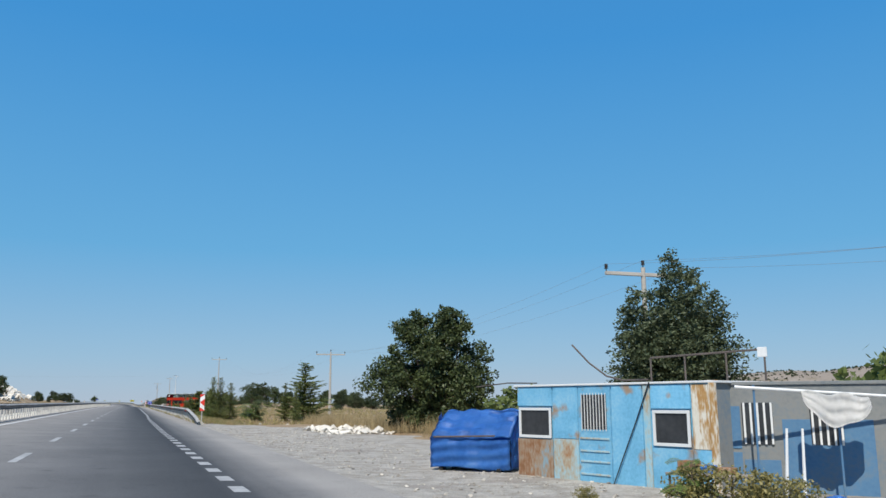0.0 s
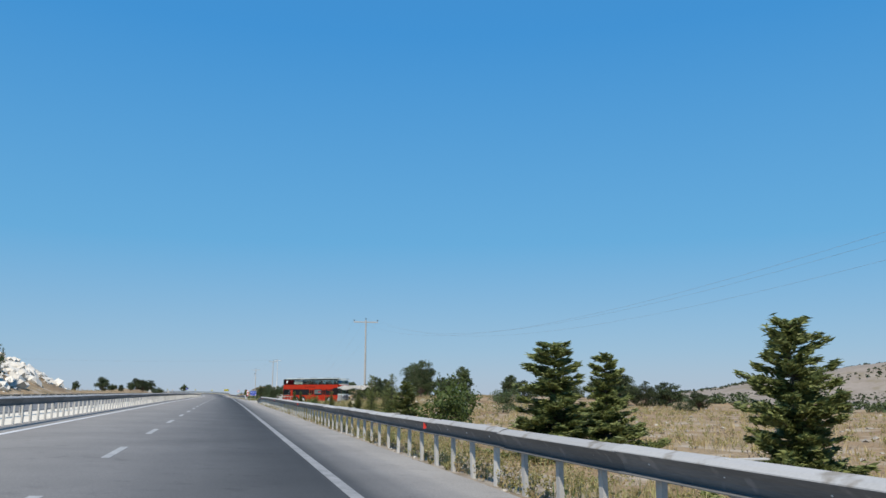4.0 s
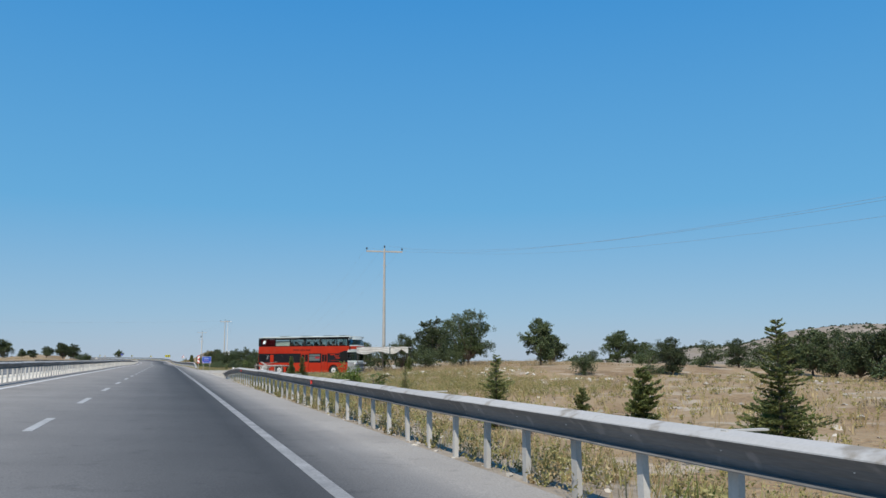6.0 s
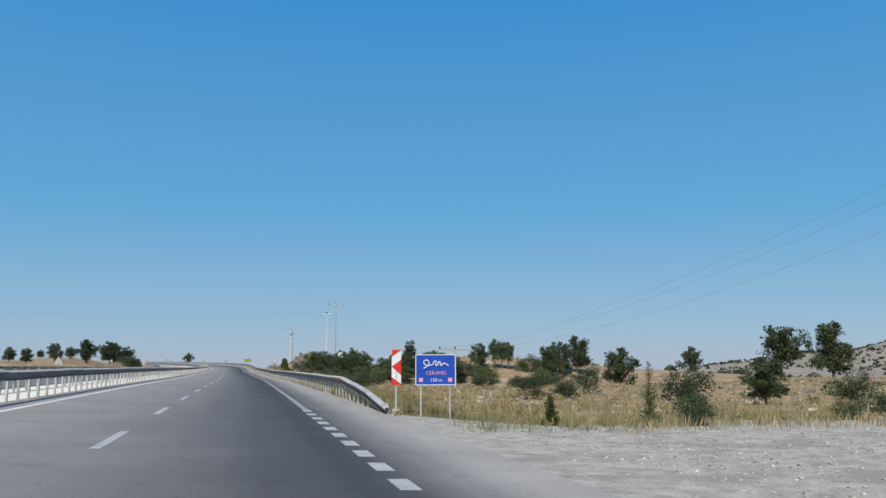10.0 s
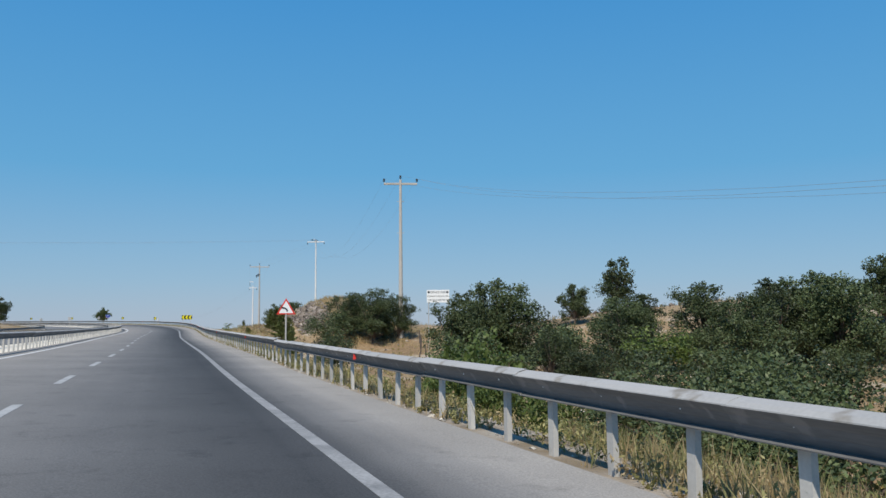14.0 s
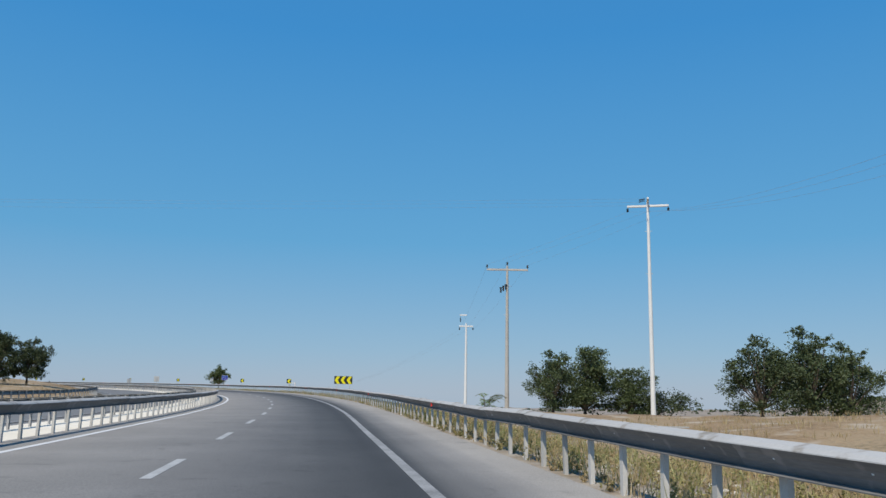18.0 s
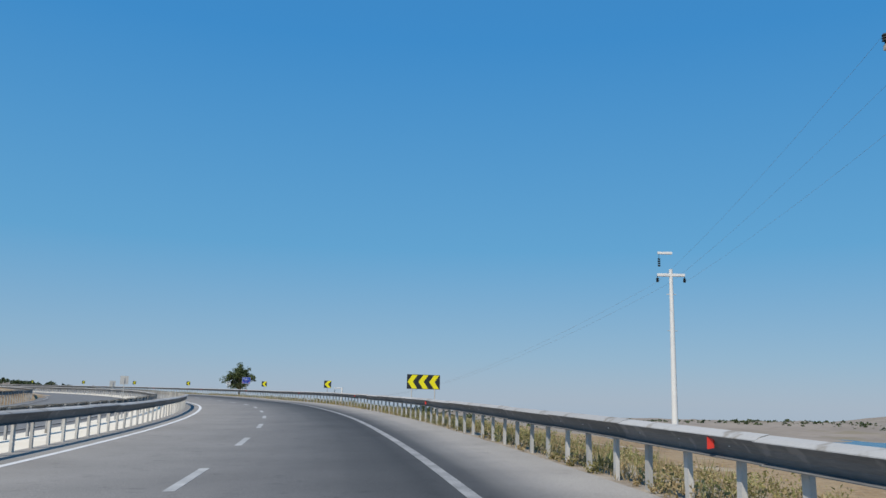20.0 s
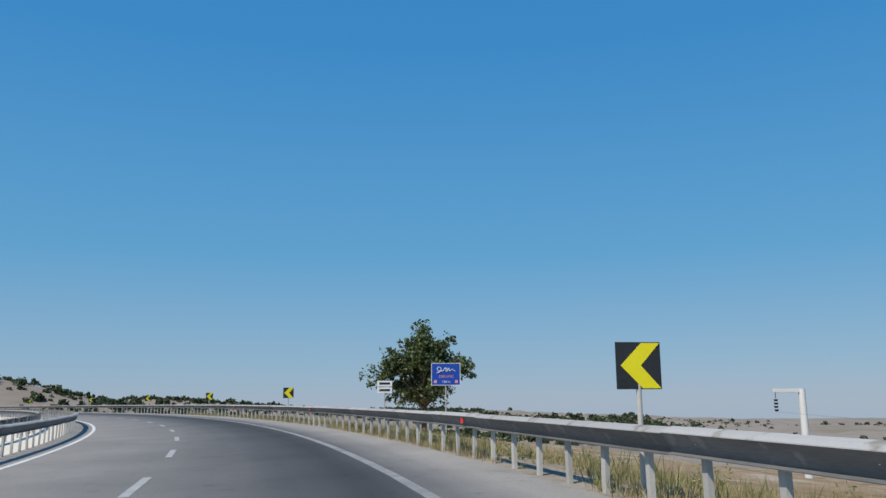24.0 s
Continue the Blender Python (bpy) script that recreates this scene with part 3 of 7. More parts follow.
def post_mesh():
    """A channel-section post with its spacer block, top at 0.71 above the road."""
    bm = B()
    box(bm, (0.050, -0.06, -0.9), (0.056, 0.06, RAIL_Z + 0.285))
    box(bm, (0.056, -0.06, -0.9), (0.115, -0.054, RAIL_Z + 0.285))
    box(bm, (0.056, 0.054, -0.9), (0.115, 0.06, RAIL_Z + 0.285))
    box(bm, (0.032, -0.05, RAIL_Z + 0.05), (0.048, 0.05, RAIL_Z + 0.28))
    me = bpy.data.meshes.new("rail_post")
    bm.to_mesh(me), bm.free()
    me.materials.append(M["zinc_post"])
    return me


def bolt_mesh():
    bm = B()
    rod(bm, (-0.022, 0, 0), (-0.032, 0, 0), 0.018, 0.014, 8)
    me = bpy.data.meshes.new("bolt")
    bm.to_mesh(me), bm.free()
    me.materials.append(M["white"])
    return me


def cat_eye_mesh():
    bm = B()
    plate(bm, [(-0.05, -0.07), (0.05, -0.05), (0.05, 0.05), (-0.05, 0.07)], 0.012)
    me = bpy.data.meshes.new("reflector")
    bm.to_mesh(me), bm.free()
    me.materials.append(M["red"])
    return me


def arm_mesh():
    bm = B()
    box(bm, (0.0, -0.035, RAIL_Z + 0.29), (0.42, 0.035, RAIL_Z + 0.305))
    me = bpy.data.meshes.new("brace_arm")
    bm.to_mesh(me), bm.free()
    me.materials.append(M["zinc_post"])
    return me


BEAM, POST, BOLT, EYE, ARM = beam_mesh(4.0), post_mesh(), bolt_mesh(), cat_eye_mesh(), arm_mesh()
SPACING = 4.0 / 3.0


def rail_height(s, s0, s1, ramp0, ramp1):
    """How far the beam's foot stands above the road: it dips to the ground at free ends."""
    h = RAIL_Z + (0.04 if s < 445 else 0.0)
    if ramp0:
        h = min(h, -0.10 + (RAIL_Z + 0.10) * min(1, max(0, (s - s0) / 12.0)) ** 0.7)
    if ramp1:
        h = min(h, 0.14 + (RAIL_Z - 0.14) * min(1, max(0, (s1 - s) / 12.0)) ** 0.7)
    return h


def guard_rail(s0, s1, u, side, label, group, ramp0=False, ramp1=False, eyes=False, arms=False, first=None, last=None):
    """A rail along the road from s0 to s1; side 1 faces the car's side (-x), -1 faces the other way."""
    first, last = s0 if first is None else first, s1 if last is None else last
    base = spot(s0, u)
    g = thing("guard_rail", base, label, "guard rail", group)
    inv = base.inverted()

    def put(name, mesh, m):
        o = new(name, mesh)
        o.parent = g
        o.matrix_basis = inv @ m
        return o

    k = int((s1 - s0) / 4.0)
    rnd = random.Random(int(s0 * 7 + u * 13))
    for i in range(k):
        a, b = s0 + 4 * i, s0 + 4 * i + 4
        ha, hb = rail_height(a, first, last, ramp0, ramp1), rail_height(b, first, last, ramp0, ramp1)
        pa, pb = at(a, u, ha), at(b, u, hb)
        d = pb - pa
        yaw, pit = math.degrees(math.atan2(-d.x, d.y)), math.degrees(math.asin(d.z / d.length))
        m = pose(pa.x, pa.y, pa.z + rnd.uniform(-0.012, 0.012), pit, 0, yaw)
        if side < 0:
            m = m @ Matrix.Translation((0, 4, 0)) @ Matrix.Rotation(math.pi, 4, "Z")
        put("beam", BEAM, m)
        for j in range(3):
            s = a + (j + 0.5) * SPACING
            h = rail_height(s, first, last, ramp0, ramp1) - RAIL_Z
            pm = spot(s, u + 0.012 * side, h, 0 if side > 0 else 180) @ pose(0, 0, 0, rnd.uniform(-1.2, 1.2), rnd.uniform(-1.5, 1.5), rnd.uniform(-5, 5))
            put("post", POST, pm)
            if side > 0 and u > 0:
                put("bolt", BOLT, spot(s, u, h + RAIL_Z + 0.155))
            if arms and j == 1 and i % 2 == 0:
                put("brace_arm", ARM, spot(s, u, h))
        if eyes and i % 6 == 3:
            put("reflector", EYE, spot(a + 1.0, u - 0.09, ha + 0.155, -70))
    return g


def far_rail(name, s0, s1, u, side, label):
    """A rail too far off to take apart: all its beams and posts in one mesh."""
    v, f, mi = [], [], []
    for me, step, dz in ((BEAM, 4.0, RAIL_Z), (POST, SPACING * 1.5, 0.0)):
        mv = np.array([tuple(q.co) for q in me.vertices])
        mf = [tuple(p.vertices) for p in me.polygons]
        s = s0
        while s < s1:
            m = np.array(spot(s, u, dz, 0 if side > 0 else 180))
            w = mv @ m[:3, :3].T + m[:3, 3]
            o = len(v)
            v.extend(w.tolist())
            f.extend([tuple(i + o for i in q) for q in mf])
            mi.extend(p.material_index for p in me.polygons)
            s += step
    me = bpy.data.meshes.new(name)
    me.from_pydata(v, [], f)
    # second slot: darker zinc with the face's shade in its colour
    me.materials.append(M["zinc"]), me.materials.append(M["zinc_shaded"])
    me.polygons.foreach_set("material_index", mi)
    return tagged(new(name, me), label, "guard rail", kind="stuff")


U_R, U_L, U_O = 4.30, -7.05, -9.35
RAIL_A0, RAIL_A1, RAIL_B0 = 56.0, 212.0, 270.0
GR, GL = "galvanised steel guard rail along the shoulder", "galvanised steel guard rail along the median"
guard_rail(RAIL_A0, RAIL_A0 + 80, U_R, 1, GR + " with a dipped end", "shoulder rails", ramp0=True, eyes=True, arms=True)
guard_rail(RAIL_A0 + 80, RAIL_A1, U_R, 1, GR + " ending low before a yard", "shoulder rails", ramp1=True, eyes=True, arms=True)
for a, b in ((270, 370), (370, 470), (470, 570), (570, 670)):
    guard_rail(a, b, U_R, 1, GR, "shoulder rails", ramp0=(a == 270), eyes=True, arms=(a == 370))
far_rail("guard_rail", 670, 1000, U_R, 1, GR + " round the far bend")
for a, b in ((-40, 60), (60, 160), (160, 260), (260, 360), (360, 460), (460, 560), (560, 660)):
    guard_rail(a, b, U_L, -1, GL, "median rails")
far_rail("guard_rail", 660, 1000, U_L, -1, GL + " far on")
far_rail("guard_rail", 0, 1000, U_O, 1, GL + " beside the opposite lanes")
far_rail("guard_rail", 300, 1000, -20.6, 1, "steel guard rail along the far side of the opposite lanes")

# ---- plants ----
def quads_mesh(name, c, a, b, mat):
    """Many small leaves: centres c, half-axes a and b, each folded quad an island of its own."""
    n = len(c)
    v = np.empty((n, 4, 3))
    v[:, 0], v[:, 1], v[:, 2], v[:, 3] = c - a, c - 0.15 * a + b, c + a, c - 0.15 * a - b
    me = bpy.data.meshes.new(name)
    me.vertices.add(4 * n), me.loops.add(4 * n), me.polygons.add(n)
    me.vertices.foreach_set("co", v.ravel())
    me.loops.foreach_set("vertex_index", np.arange(4 * n))
    me.polygons.foreach_set("loop_start", np.arange(0, 4 * n, 4))
    me.update(calc_edges=True)
    me.materials.append(mat)
    return me


def unit(rng, n):
    d = rng.normal(size=(n, 3))
    return d / np.linalg.norm(d, axis=1)[:, None]


def crown(rng, clumps, per, size, mat, name="crown", twig=0.24):
    """Leaves in clumps (centre, radius), each clump of many twigs' tufts, with ragged gaps between them."""
    C, A, Bv = [], [], []
    for (cx, cy, cz, r) in clumps:
        n = max(24, int(per * r * r))
        k = max(8, int(8 + 13 * r))
        d = unit(rng, k)
        tip = d * (r * (0.50 + 0.75 * rng.random(k) ** 0.7))[:, None] * np.array([1, 1, 0.85])
        which = rng.integers(0, k, n)
        spr = r * twig * (0.6 + 0.8 * rng.random(k))
        off = rng.normal(0, 1, (n, 3)) * np.array([1, 1, 0.7])
        off *= (np.minimum(1.0, 1.6 / np.linalg.norm(off, axis=1)) * spr[which])[:, None]
        # a third of the leaves line the twigs inwards, towards the clump's heart
        inw = np.where(rng.random(n) < 0.30, rng.random(n), 1.0)
        p = np.array([cx, cy, cz]) + tip[which] * inw[:, None] + off
        a = unit(rng, n) + d[which] * 0.7
        a /= np.linalg.norm(a, axis=1)[:, None]
        w = np.cross(a, unit(rng, n))
        w /= np.linalg.norm(w, axis=1)[:, None] + 1e-9
        q = size * (0.55 + 0.9 * rng.random(n))
        C.append(p), A.append(a * q[:, None]), Bv.append(w * (q * 0.55)[:, None])
    return quads_mesh(name, np.vstack(C), np.vstack(A), np.vstack(Bv), mat)


def limbs(rng, tips, base_r, fork, lean=(0, 0), roots=1):
    """A tapered trunk that forks at height fork and reaches to the tips."""
    bm = B()
    for k in range(roots):
        o = Vector((rng.uniform(-0.3, 0.3), rng.uniform(-0.3, 0.3), 0)) if roots > 1 else Vector((0, 0, 0))
        mid = Vector((lean[0] * 0.5, lean[1] * 0.5, fork * 0.55)) + o * 0.8
        top = Vector((lean[0], lean[1], fork)) + o * 0.6
        rod(bm, o + Vector((0, 0, -0.3)), mid, base_r / roots ** 0.5, base_r * 0.8 / roots ** 0.5, 8)
        rod(bm, mid, top, base_r * 0.8 / roots ** 0.5, base_r * 0.62 / roots ** 0.5, 8)
        for t in tips[k::roots]:
            t = Vector(t)
            knee = top.lerp(t, 0.5) + Vector((rng.uniform(-0.15, 0.15), rng.uniform(-0.15, 0.15), 0.12)) * (t - top).length * 0.5
            rod(bm, top, knee, base_r * 0.42, base_r * 0.25, 6)
            rod(bm, knee, t, base_r * 0.25, base_r * 0.06, 5)
    me = bpy.data.meshes.new("trunk")
    bm.to_mesh(me), bm.free()
    me.materials.append(M["bark"])
    return me


def oak_meshes(seed, h=5.0, spread_=2.2, fork=0.8, n=24, per=1350, size=0.080, mat="leaf_oak", low=0.16, lobes=()):
    rng = np.random.default_rng(seed)
    cl = []
    for i in range(n):
        a = rng.uniform(0, 2 * math.pi)
        rr = spread_ * (0.25 + 0.6 * rng.random())
        z = h * (low + (0.86 - low) * rng.random())
        rr *= 1.0 - 0.45 * abs((z / h) - 0.55) / 0.45
        cl.append((rr * math.cos(a) * 1.1, rr * math.sin(a) * 1.1, z, spread_ * rng.uniform(0.16, 0.34)))
    for i in range(5):
        a, rr = rng.uniform(0, 2 * math.pi), spread_ * rng.uniform(0.05, 0.62)
        cl.append((rr * math.cos(a), rr * math.sin(a), h * (1.0 - 0.30 * (rr / spread_) ** 1.5 + rng.uniform(-0.05, 0.05)), spread_ * rng.uniform(0.13, 0.20)))
    for c in lobes:
        cl.append(c)
    cl.append((0, 0, h * 0.76, spread_ * 0.42))
    cl.append((0.1, -0.1, h * 0.52, spread_ * 0.52))
    return limbs(rng, [c[:3] for c in cl], 0.055 * h * 0.55, fork, roots=1 if seed % 3 else 3), crown(rng, cl, per, size, M[mat])


def bush_meshes(seed, h=2.2, w=1.8, per=1500, size=0.046, mat="leaf_oak"):
    rng = np.random.default_rng(seed)
    cl = []
    for i in range(9):
        a = rng.uniform(0, 2 * math.pi)
        r = w * rng.uniform(0.15, 0.62)
        z = h * rng.uniform(0.18, 0.78) * (1.1 - 0.4 * r / w)
        cl.append((r * math.cos(a), r * math.sin(a), z, w * rng.uniform(0.22, 0.36)))
    cl.append((0, 0, h * 0.4, w * 0.5))
    return limbs(rng, [c[:3] for c in cl], 0.05, h * 0.15, roots=3), crown(rng, cl, per, size, M[mat])


def fir_meshes(seed, h=6.0, w=2.0, bare=0.0, dens=1.0, needle=0.05):
    """A cedar: open tiers of branches with upturned tips and short needled shoots; bare: how thin the top is."""
    rng = np.random.default_rng(seed)
    C, A, Bv = [], [], []
    bm = B()
    rod(bm, (0, 0, -0.3), (0, 0, h * 0.6), 0.016 * h, 0.009 * h, 8)
    rod(bm, (0, 0, h * 0.6), (0.03, 0.02, h), 0.009 * h, 0.002 * h, 6)
    z = 0.05 * h
    while z < h * 0.975:
        k = z / h
        L = w * (1 - k) ** 0.8 * (0.85 + 0.3 * math.sin(z * 2.9 + seed)) + 0.10 + 0.12 * bare
        nb = 8 if k < 0.6 else 5
        a0 = rng.uniform(0, 6.28)
        for j in range(nb):
            a = a0 + j * 6.283 / nb + rng.uniform(-0.4, 0.4)
            l = L * rng.uniform(0.5, 1.25)
            tilt = -0.16 + 0.30 * k + 0.18 * bare * k + rng.uniform(-0.1, 0.1)
            lift = 0.14 + 0.16 * bare * k + rng.uniform(0, 0.12)
            d = np.array([math.cos(a), math.sin(a), 0.0])
            side = np.array([-d[1], d[0], 0])
            root = np.array([0, 0, z + rng.uniform(-0.08, 0.08)])
            along = lambda t: root + d * (l * t)[:, None] + np.array([0, 0, 1.0]) * (l * (tilt * t + lift * t ** 2.5))[:, None]
            kn = along(np.array([0.0, 0.55, 1.0]))
            rod(bm, kn[0].tolist(), kn[1].tolist(), 0.013 + 0.006 * (1 - k), 0.008, 4)
            rod(bm, kn[1].tolist(), kn[2].tolist(), 0.008, 0.003, 4)
            m = max(14, int(l * 120 * dens * (1 - 0.75 * bare * k)))
            t = rng.uniform(0.10, 1.0, m) ** 0.85
            # shoots: short side twigs at set places, needles strewn along them
            ns_ = max(4, int(l * 9))
            st = rng.uniform(0.15, 0.97, ns_)
            sl = (0.30 * l * (1.08 - st) + 0.03) * rng.uniform(0.5, 1.2, ns_) * rng.choice([-1, 1], ns_)
            pick = rng.integers(0, ns_, m)
            on = rng.random(m) < 0.55
            f = rng.random(m)
            tt = np.where(on, np.minimum(1.0, st[pick] + 0.35 * np.abs(sl[pick]) * f / max(l, 0.2)), t)
            off = np.where(on, sl[pick] * f, rng.normal(0, 0.025, m))
            p = along(tt) + side * off[:, None]
            p[:, 2] += rng.normal(0, 0.022, m) + 0.02
            q = d * rng.uniform(0.2, 1.0, m)[:, None] + side * (np.sign(off) * rng.uniform(0, 1.0, m))[:, None]
            q[:, 2] += rng.uniform(-0.25, 0.7, m)
            q /= np.linalg.norm(q, axis=1)[:, None]
            wv = np.cross(q, unit(rng, m))
            wv /= np.linalg.norm(wv, axis=1)[:, None] + 1e-9
            s = rng.uniform(needle, 2.2 * needle, m)
            C.append(p), A.append(q * s[:, None]), Bv.append(wv * (s * 0.26)[:, None])
        z += h * 0.024 + 0.06
    me = bpy.data.meshes.new("trunk")
    bm.to_mesh(me), bm.free()
    me.materials.append(M["bark"])
    return me, quads_mesh("crown", np.vstack(C), np.vstack(A), np.vstack(Bv), M["leaf_fir"])


def frond_meshes(seed, h=1.8, n=26):
    """A sumac-like bush: arching fronds with paired leaflets."""
    rng = np.random.default_rng(seed)
    C, A, Bv = [], [], []
    bm = B()
    for i in range(n):
        a, z0 = rng.uniform(0, 6.28), h * rng.uniform(0.15, 0.75)
        L = rng.uniform(0.5, 0.95)
        d = np.array([math.cos(a), math.sin(a), 0.0])
        prev = np.array([0, 0, z0]) + d * 0.1
        for j in range(12):
            t = (j + 1) / 12
            p = np.array([0, 0, z0]) + d * (0.1 + L * t) + np.array([0, 0, 0.75 * L * (t - t * t * 0.95)])
            rod(bm, prev.tolist(), p.tolist(), 0.008, 0.006, 3)
            side = np.array([-d[1], d[0], -0.25])
            for sg in (-1, 1):
                l = 0.17 * (1 - 0.6 * t)
                C.append(p + side * sg * l), A.append(side * sg * l), Bv.append((p - prev) * 0.42)
            prev = p
    for k in range(3):
        rod(bm, (0, 0, -0.2), (rng.uniform(-0.2, 0.2), rng.uniform(-0.2, 0.2), h * 0.75), 0.025, 0.01, 5)
    me = bpy.data.meshes.new("trunk")
    bm.to_mesh(me), bm.free()
    me.materials.append(M["bark"])
    return me, quads_mesh("crown", np.array(C), np.array(A), np.array(Bv), M["leaf_bright"])


def poplar_meshes(seed, h=7.5, w=2.0):
    """A poplar of several pointed upright lobes round one stem."""
    rng = np.random.default_rng(seed)
    cl = []
    lobes = [(0.0, 0.0, 1.0), (0.75, 0.2, 0.93), (-0.8, 0.1, 0.80), (0.2, 0.75, 0.84), (-0.25, -0.75, 0.88), (0.85, -0.5, 0.78), (-0.65, 0.65, 0.70), (1.05, 0.45, 0.66), (-1.1, -0.35, 0.62)]
    for lx, ly, top in lobes:
        for i in range(8):
            k = (i + 0.4) / 8
            z = h * (0.10 + (top - 0.14) * k)
            bow = w * 0.62 * (0.55 + 0.45 * math.sin(min(1, k * 1.5) * 1.57))
            r = w * (0.36 * (1 - k) ** 0.6 + 0.10)
            cl.append((lx * bow + rng.uniform(-0.1, 0.1), ly * bow + rng.uniform(-0.1, 0.1), z, r))
    return limbs(rng, [c[:3] for c in cl[5::8]], 0.16, 1.0), crown(rng, cl, 2600, 0.056, M["leaf_poplar"], twig=0.30)


TREES = {
    "oak": [oak_meshes(i, 5.0, 2.3) for i in range(1, 6)],
    "umbrella": [oak_meshes(20 + i, 5.0, 2.3, 1.7, 11, low=0.46) for i in range(3)],
    "thicket": [oak_meshes(100 + i, 5.0, 2.6, 0.5, 24, 1250, 0.066, low=0.10) for i in (1, 2, 4)],
    "fine": [oak_meshes(104, 5.0, 2.6, 0.5, 26, 1900, 0.052, low=0.10)],
    "bush": [bush_meshes(40 + i) for i in range(5)],
    "fir": [fir_meshes(60, 6.0, 1.9), fir_meshes(61, 6.0, 1.7, 0.7), fir_meshes(62, 6.0, 1.5, 0.85, 0.8)],
    "sapling": [fir_meshes(70 + i, 2.2, 0.78, 0.1, 4.0, 0.032) for i in range(3)],
    "frond": [frond_meshes(80 + i) for i in range(2)],
    "big": [oak_meshes(90, 5.6, 2.7, 1.0, 30, 2300, 0.072, "leaf_big", 0.10, ((-2.5, 0.2, 2.7, 0.95), (-2.2, -0.6, 2.0, 0.85), (2.2, 0.3, 3.6, 0.9), (-1.3, 0.1, 4.6, 0.8), (1.2, 0.0, 5.0, 0.7), (1.9, -0.4, 1.2, 1.0)))],
    "lone": [oak_meshes(91, 5.6, 2.5, 1.5, 26, 900, 0.10, "leaf_lone", 0.36)],
    "poplar": [poplar_meshes(95)],
    "broom": [bush_meshes(97, 2.6, 1.7, 900, 0.085, "leaf_broom")],
    "shrub": [bush_meshes(99, 2.0, 1.7, 620, 0.07, "leaf_dry")],
    "greenbush": [bush_meshes(98, 2.2, 1.6, 1300, 0.055, "leaf_bright")],
}
NAMES = {
    "oak": ("oak_tree", "dark green holm oak with a ragged rounded crown", "tree", "oaks on the dry slopes"),
    "umbrella": ("oak_tree", "dark oak with bare stems and a high flat crown", "tree", "oaks on the dry slopes"),
    "thicket": ("oak_thicket", "dense dark oak thicket leafy down to the ground", "tree", "oak thickets"),
    "fine": ("oak_thicket", "dense dark oak thicket leafy down to the ground", "tree", "oak thickets"),
    "bush": ("oak_bush", "low dark green oak scrub on dry ground", "bush", "oak scrub"),
    "fir": ("cedar_tree", "young cedar with tiered branches and a pointed top", "tree", "planted cedars"),
    "sapling": ("cedar_sapling", "small planted cedar in dry grass", "sapling", "planted cedars"),
    "frond": ("sumac_bush", "yellow-green bush with feathery arching fronds", "bush", "sumac bushes"),
    "big": ("roadside_tree", "dense broad-leaved tree with leaves down to the ground", "tree", ""),
    "lone": ("roadside_tree", "broad-leaved tree with a forked trunk beside a blue sign", "tree", ""),
    "poplar": ("poplar_tree", "grey-green poplar with several upright lobes", "tree", ""),
    "broom": ("broom_bush", "bright feathery green bush at the yard's edge", "bush", ""),
    "shrub": ("weedy_shrub", "dusty yellowing weedy shrub beside the forecourt", "bush", "weedy shrubs"),
    "greenbush": ("green_bush", "bright green leafy bush in dry grass", "bush", "green bushes"),
}
tree_rng = random.Random(5)


def plant(kind, x, y, h, w=1.0, var=None, z=None, label=""):
    """Plants one: h is its height in metres, w widens its crown."""
    var = tree_rng.randrange(len(TREES[kind])) if var is None else var
    tm, cm = TREES[kind][var]
    nominal = max(v.co.z for v in cm.vertices) if (kind, var) not in TALL else TALL[(kind, var)]
    TALL[(kind, var)] = nominal
    k = h / nominal
    nm, lab, cat, grp = NAMES[kind]
    zz = ground_z(x, y) if z is None else z
    o = thing(nm, pose(x, y, zz - 0.03, 0, 0, 0 if kind in ("big", "poplar", "lone") else tree_rng.uniform(0, 360)), label or lab, cat, grp)
    o.scale = (k * w, k * w, k)
    part("trunk", tm, None, o)
    part("crown", cm, None, o)
    return o


TALL = {}

# a belt of oaks across the field
for az_, d_, h_, k_ in ((33.6, 92, 2.6, "bush"), (35.2, 70, 3.3, "thicket"), (37.4, 88, 3.0, "bush"), (39.3, 90, 3.1, "thicket"), (41.0, 84, 2.7, "bush"), (42.4, 80, 3.8, "thicket"), (43.9, 78, 4.4, "oak"), (45.3, 76, 4.2, "thicket"), (46.8, 64, 3.7, "thicket"), (48.6, 62, 4.0, "oak"), (50.4, 66, 3.4, "thicket")):
    plant(k_, d_ * math.sin(radians(az_)), 150 + d_ * math.cos(radians(az_)), h_, 1.1)
plant("poplar", 21.0, 28.1, 8.05, 1.22)
plant("broom", 15.0, 30.1, 2.30, 1.60)
plant("fir", 16.0, 80.2, 5.74, 1.95, 0)
plant("fir", 14.0, 79.6, 3.78, 0.80, 0)
plant("fir", 14.0, 74.1, 3.13, 0.80, 0)
plant("greenbush", 11.0, 83.2, 1.82, 0.70)
plant("sapling", 11.5, 81.1, 1.42, 1.10)
plant("sapling", 11.0, 76.5, 1.14, 1.30)
plant("frond", 10.5, 76.7, 1.75, 1.20)
plant("oak", 60.0, 268.6, 4.59, 1.10)
plant("oak", 62.0, 252.1, 4.75, 1.10)
plant("oak", 55.0, 202.5, 2.57, 1.30)
plant("oak", 52.0, 182.2, 2.16, 1.50)
plant("bush", 60.0, 132.3, 0.91, 1.20)
plant("bush", 14.0, 68.4, 0.90, 1.30)
plant("oak", 62.0, 273.4, 5.06, 1.20)
plant("oak", 60.0, 236.0, 2.9, 1.20)
plant("oak", 55.0, 194.4, 3.40, 1.60)
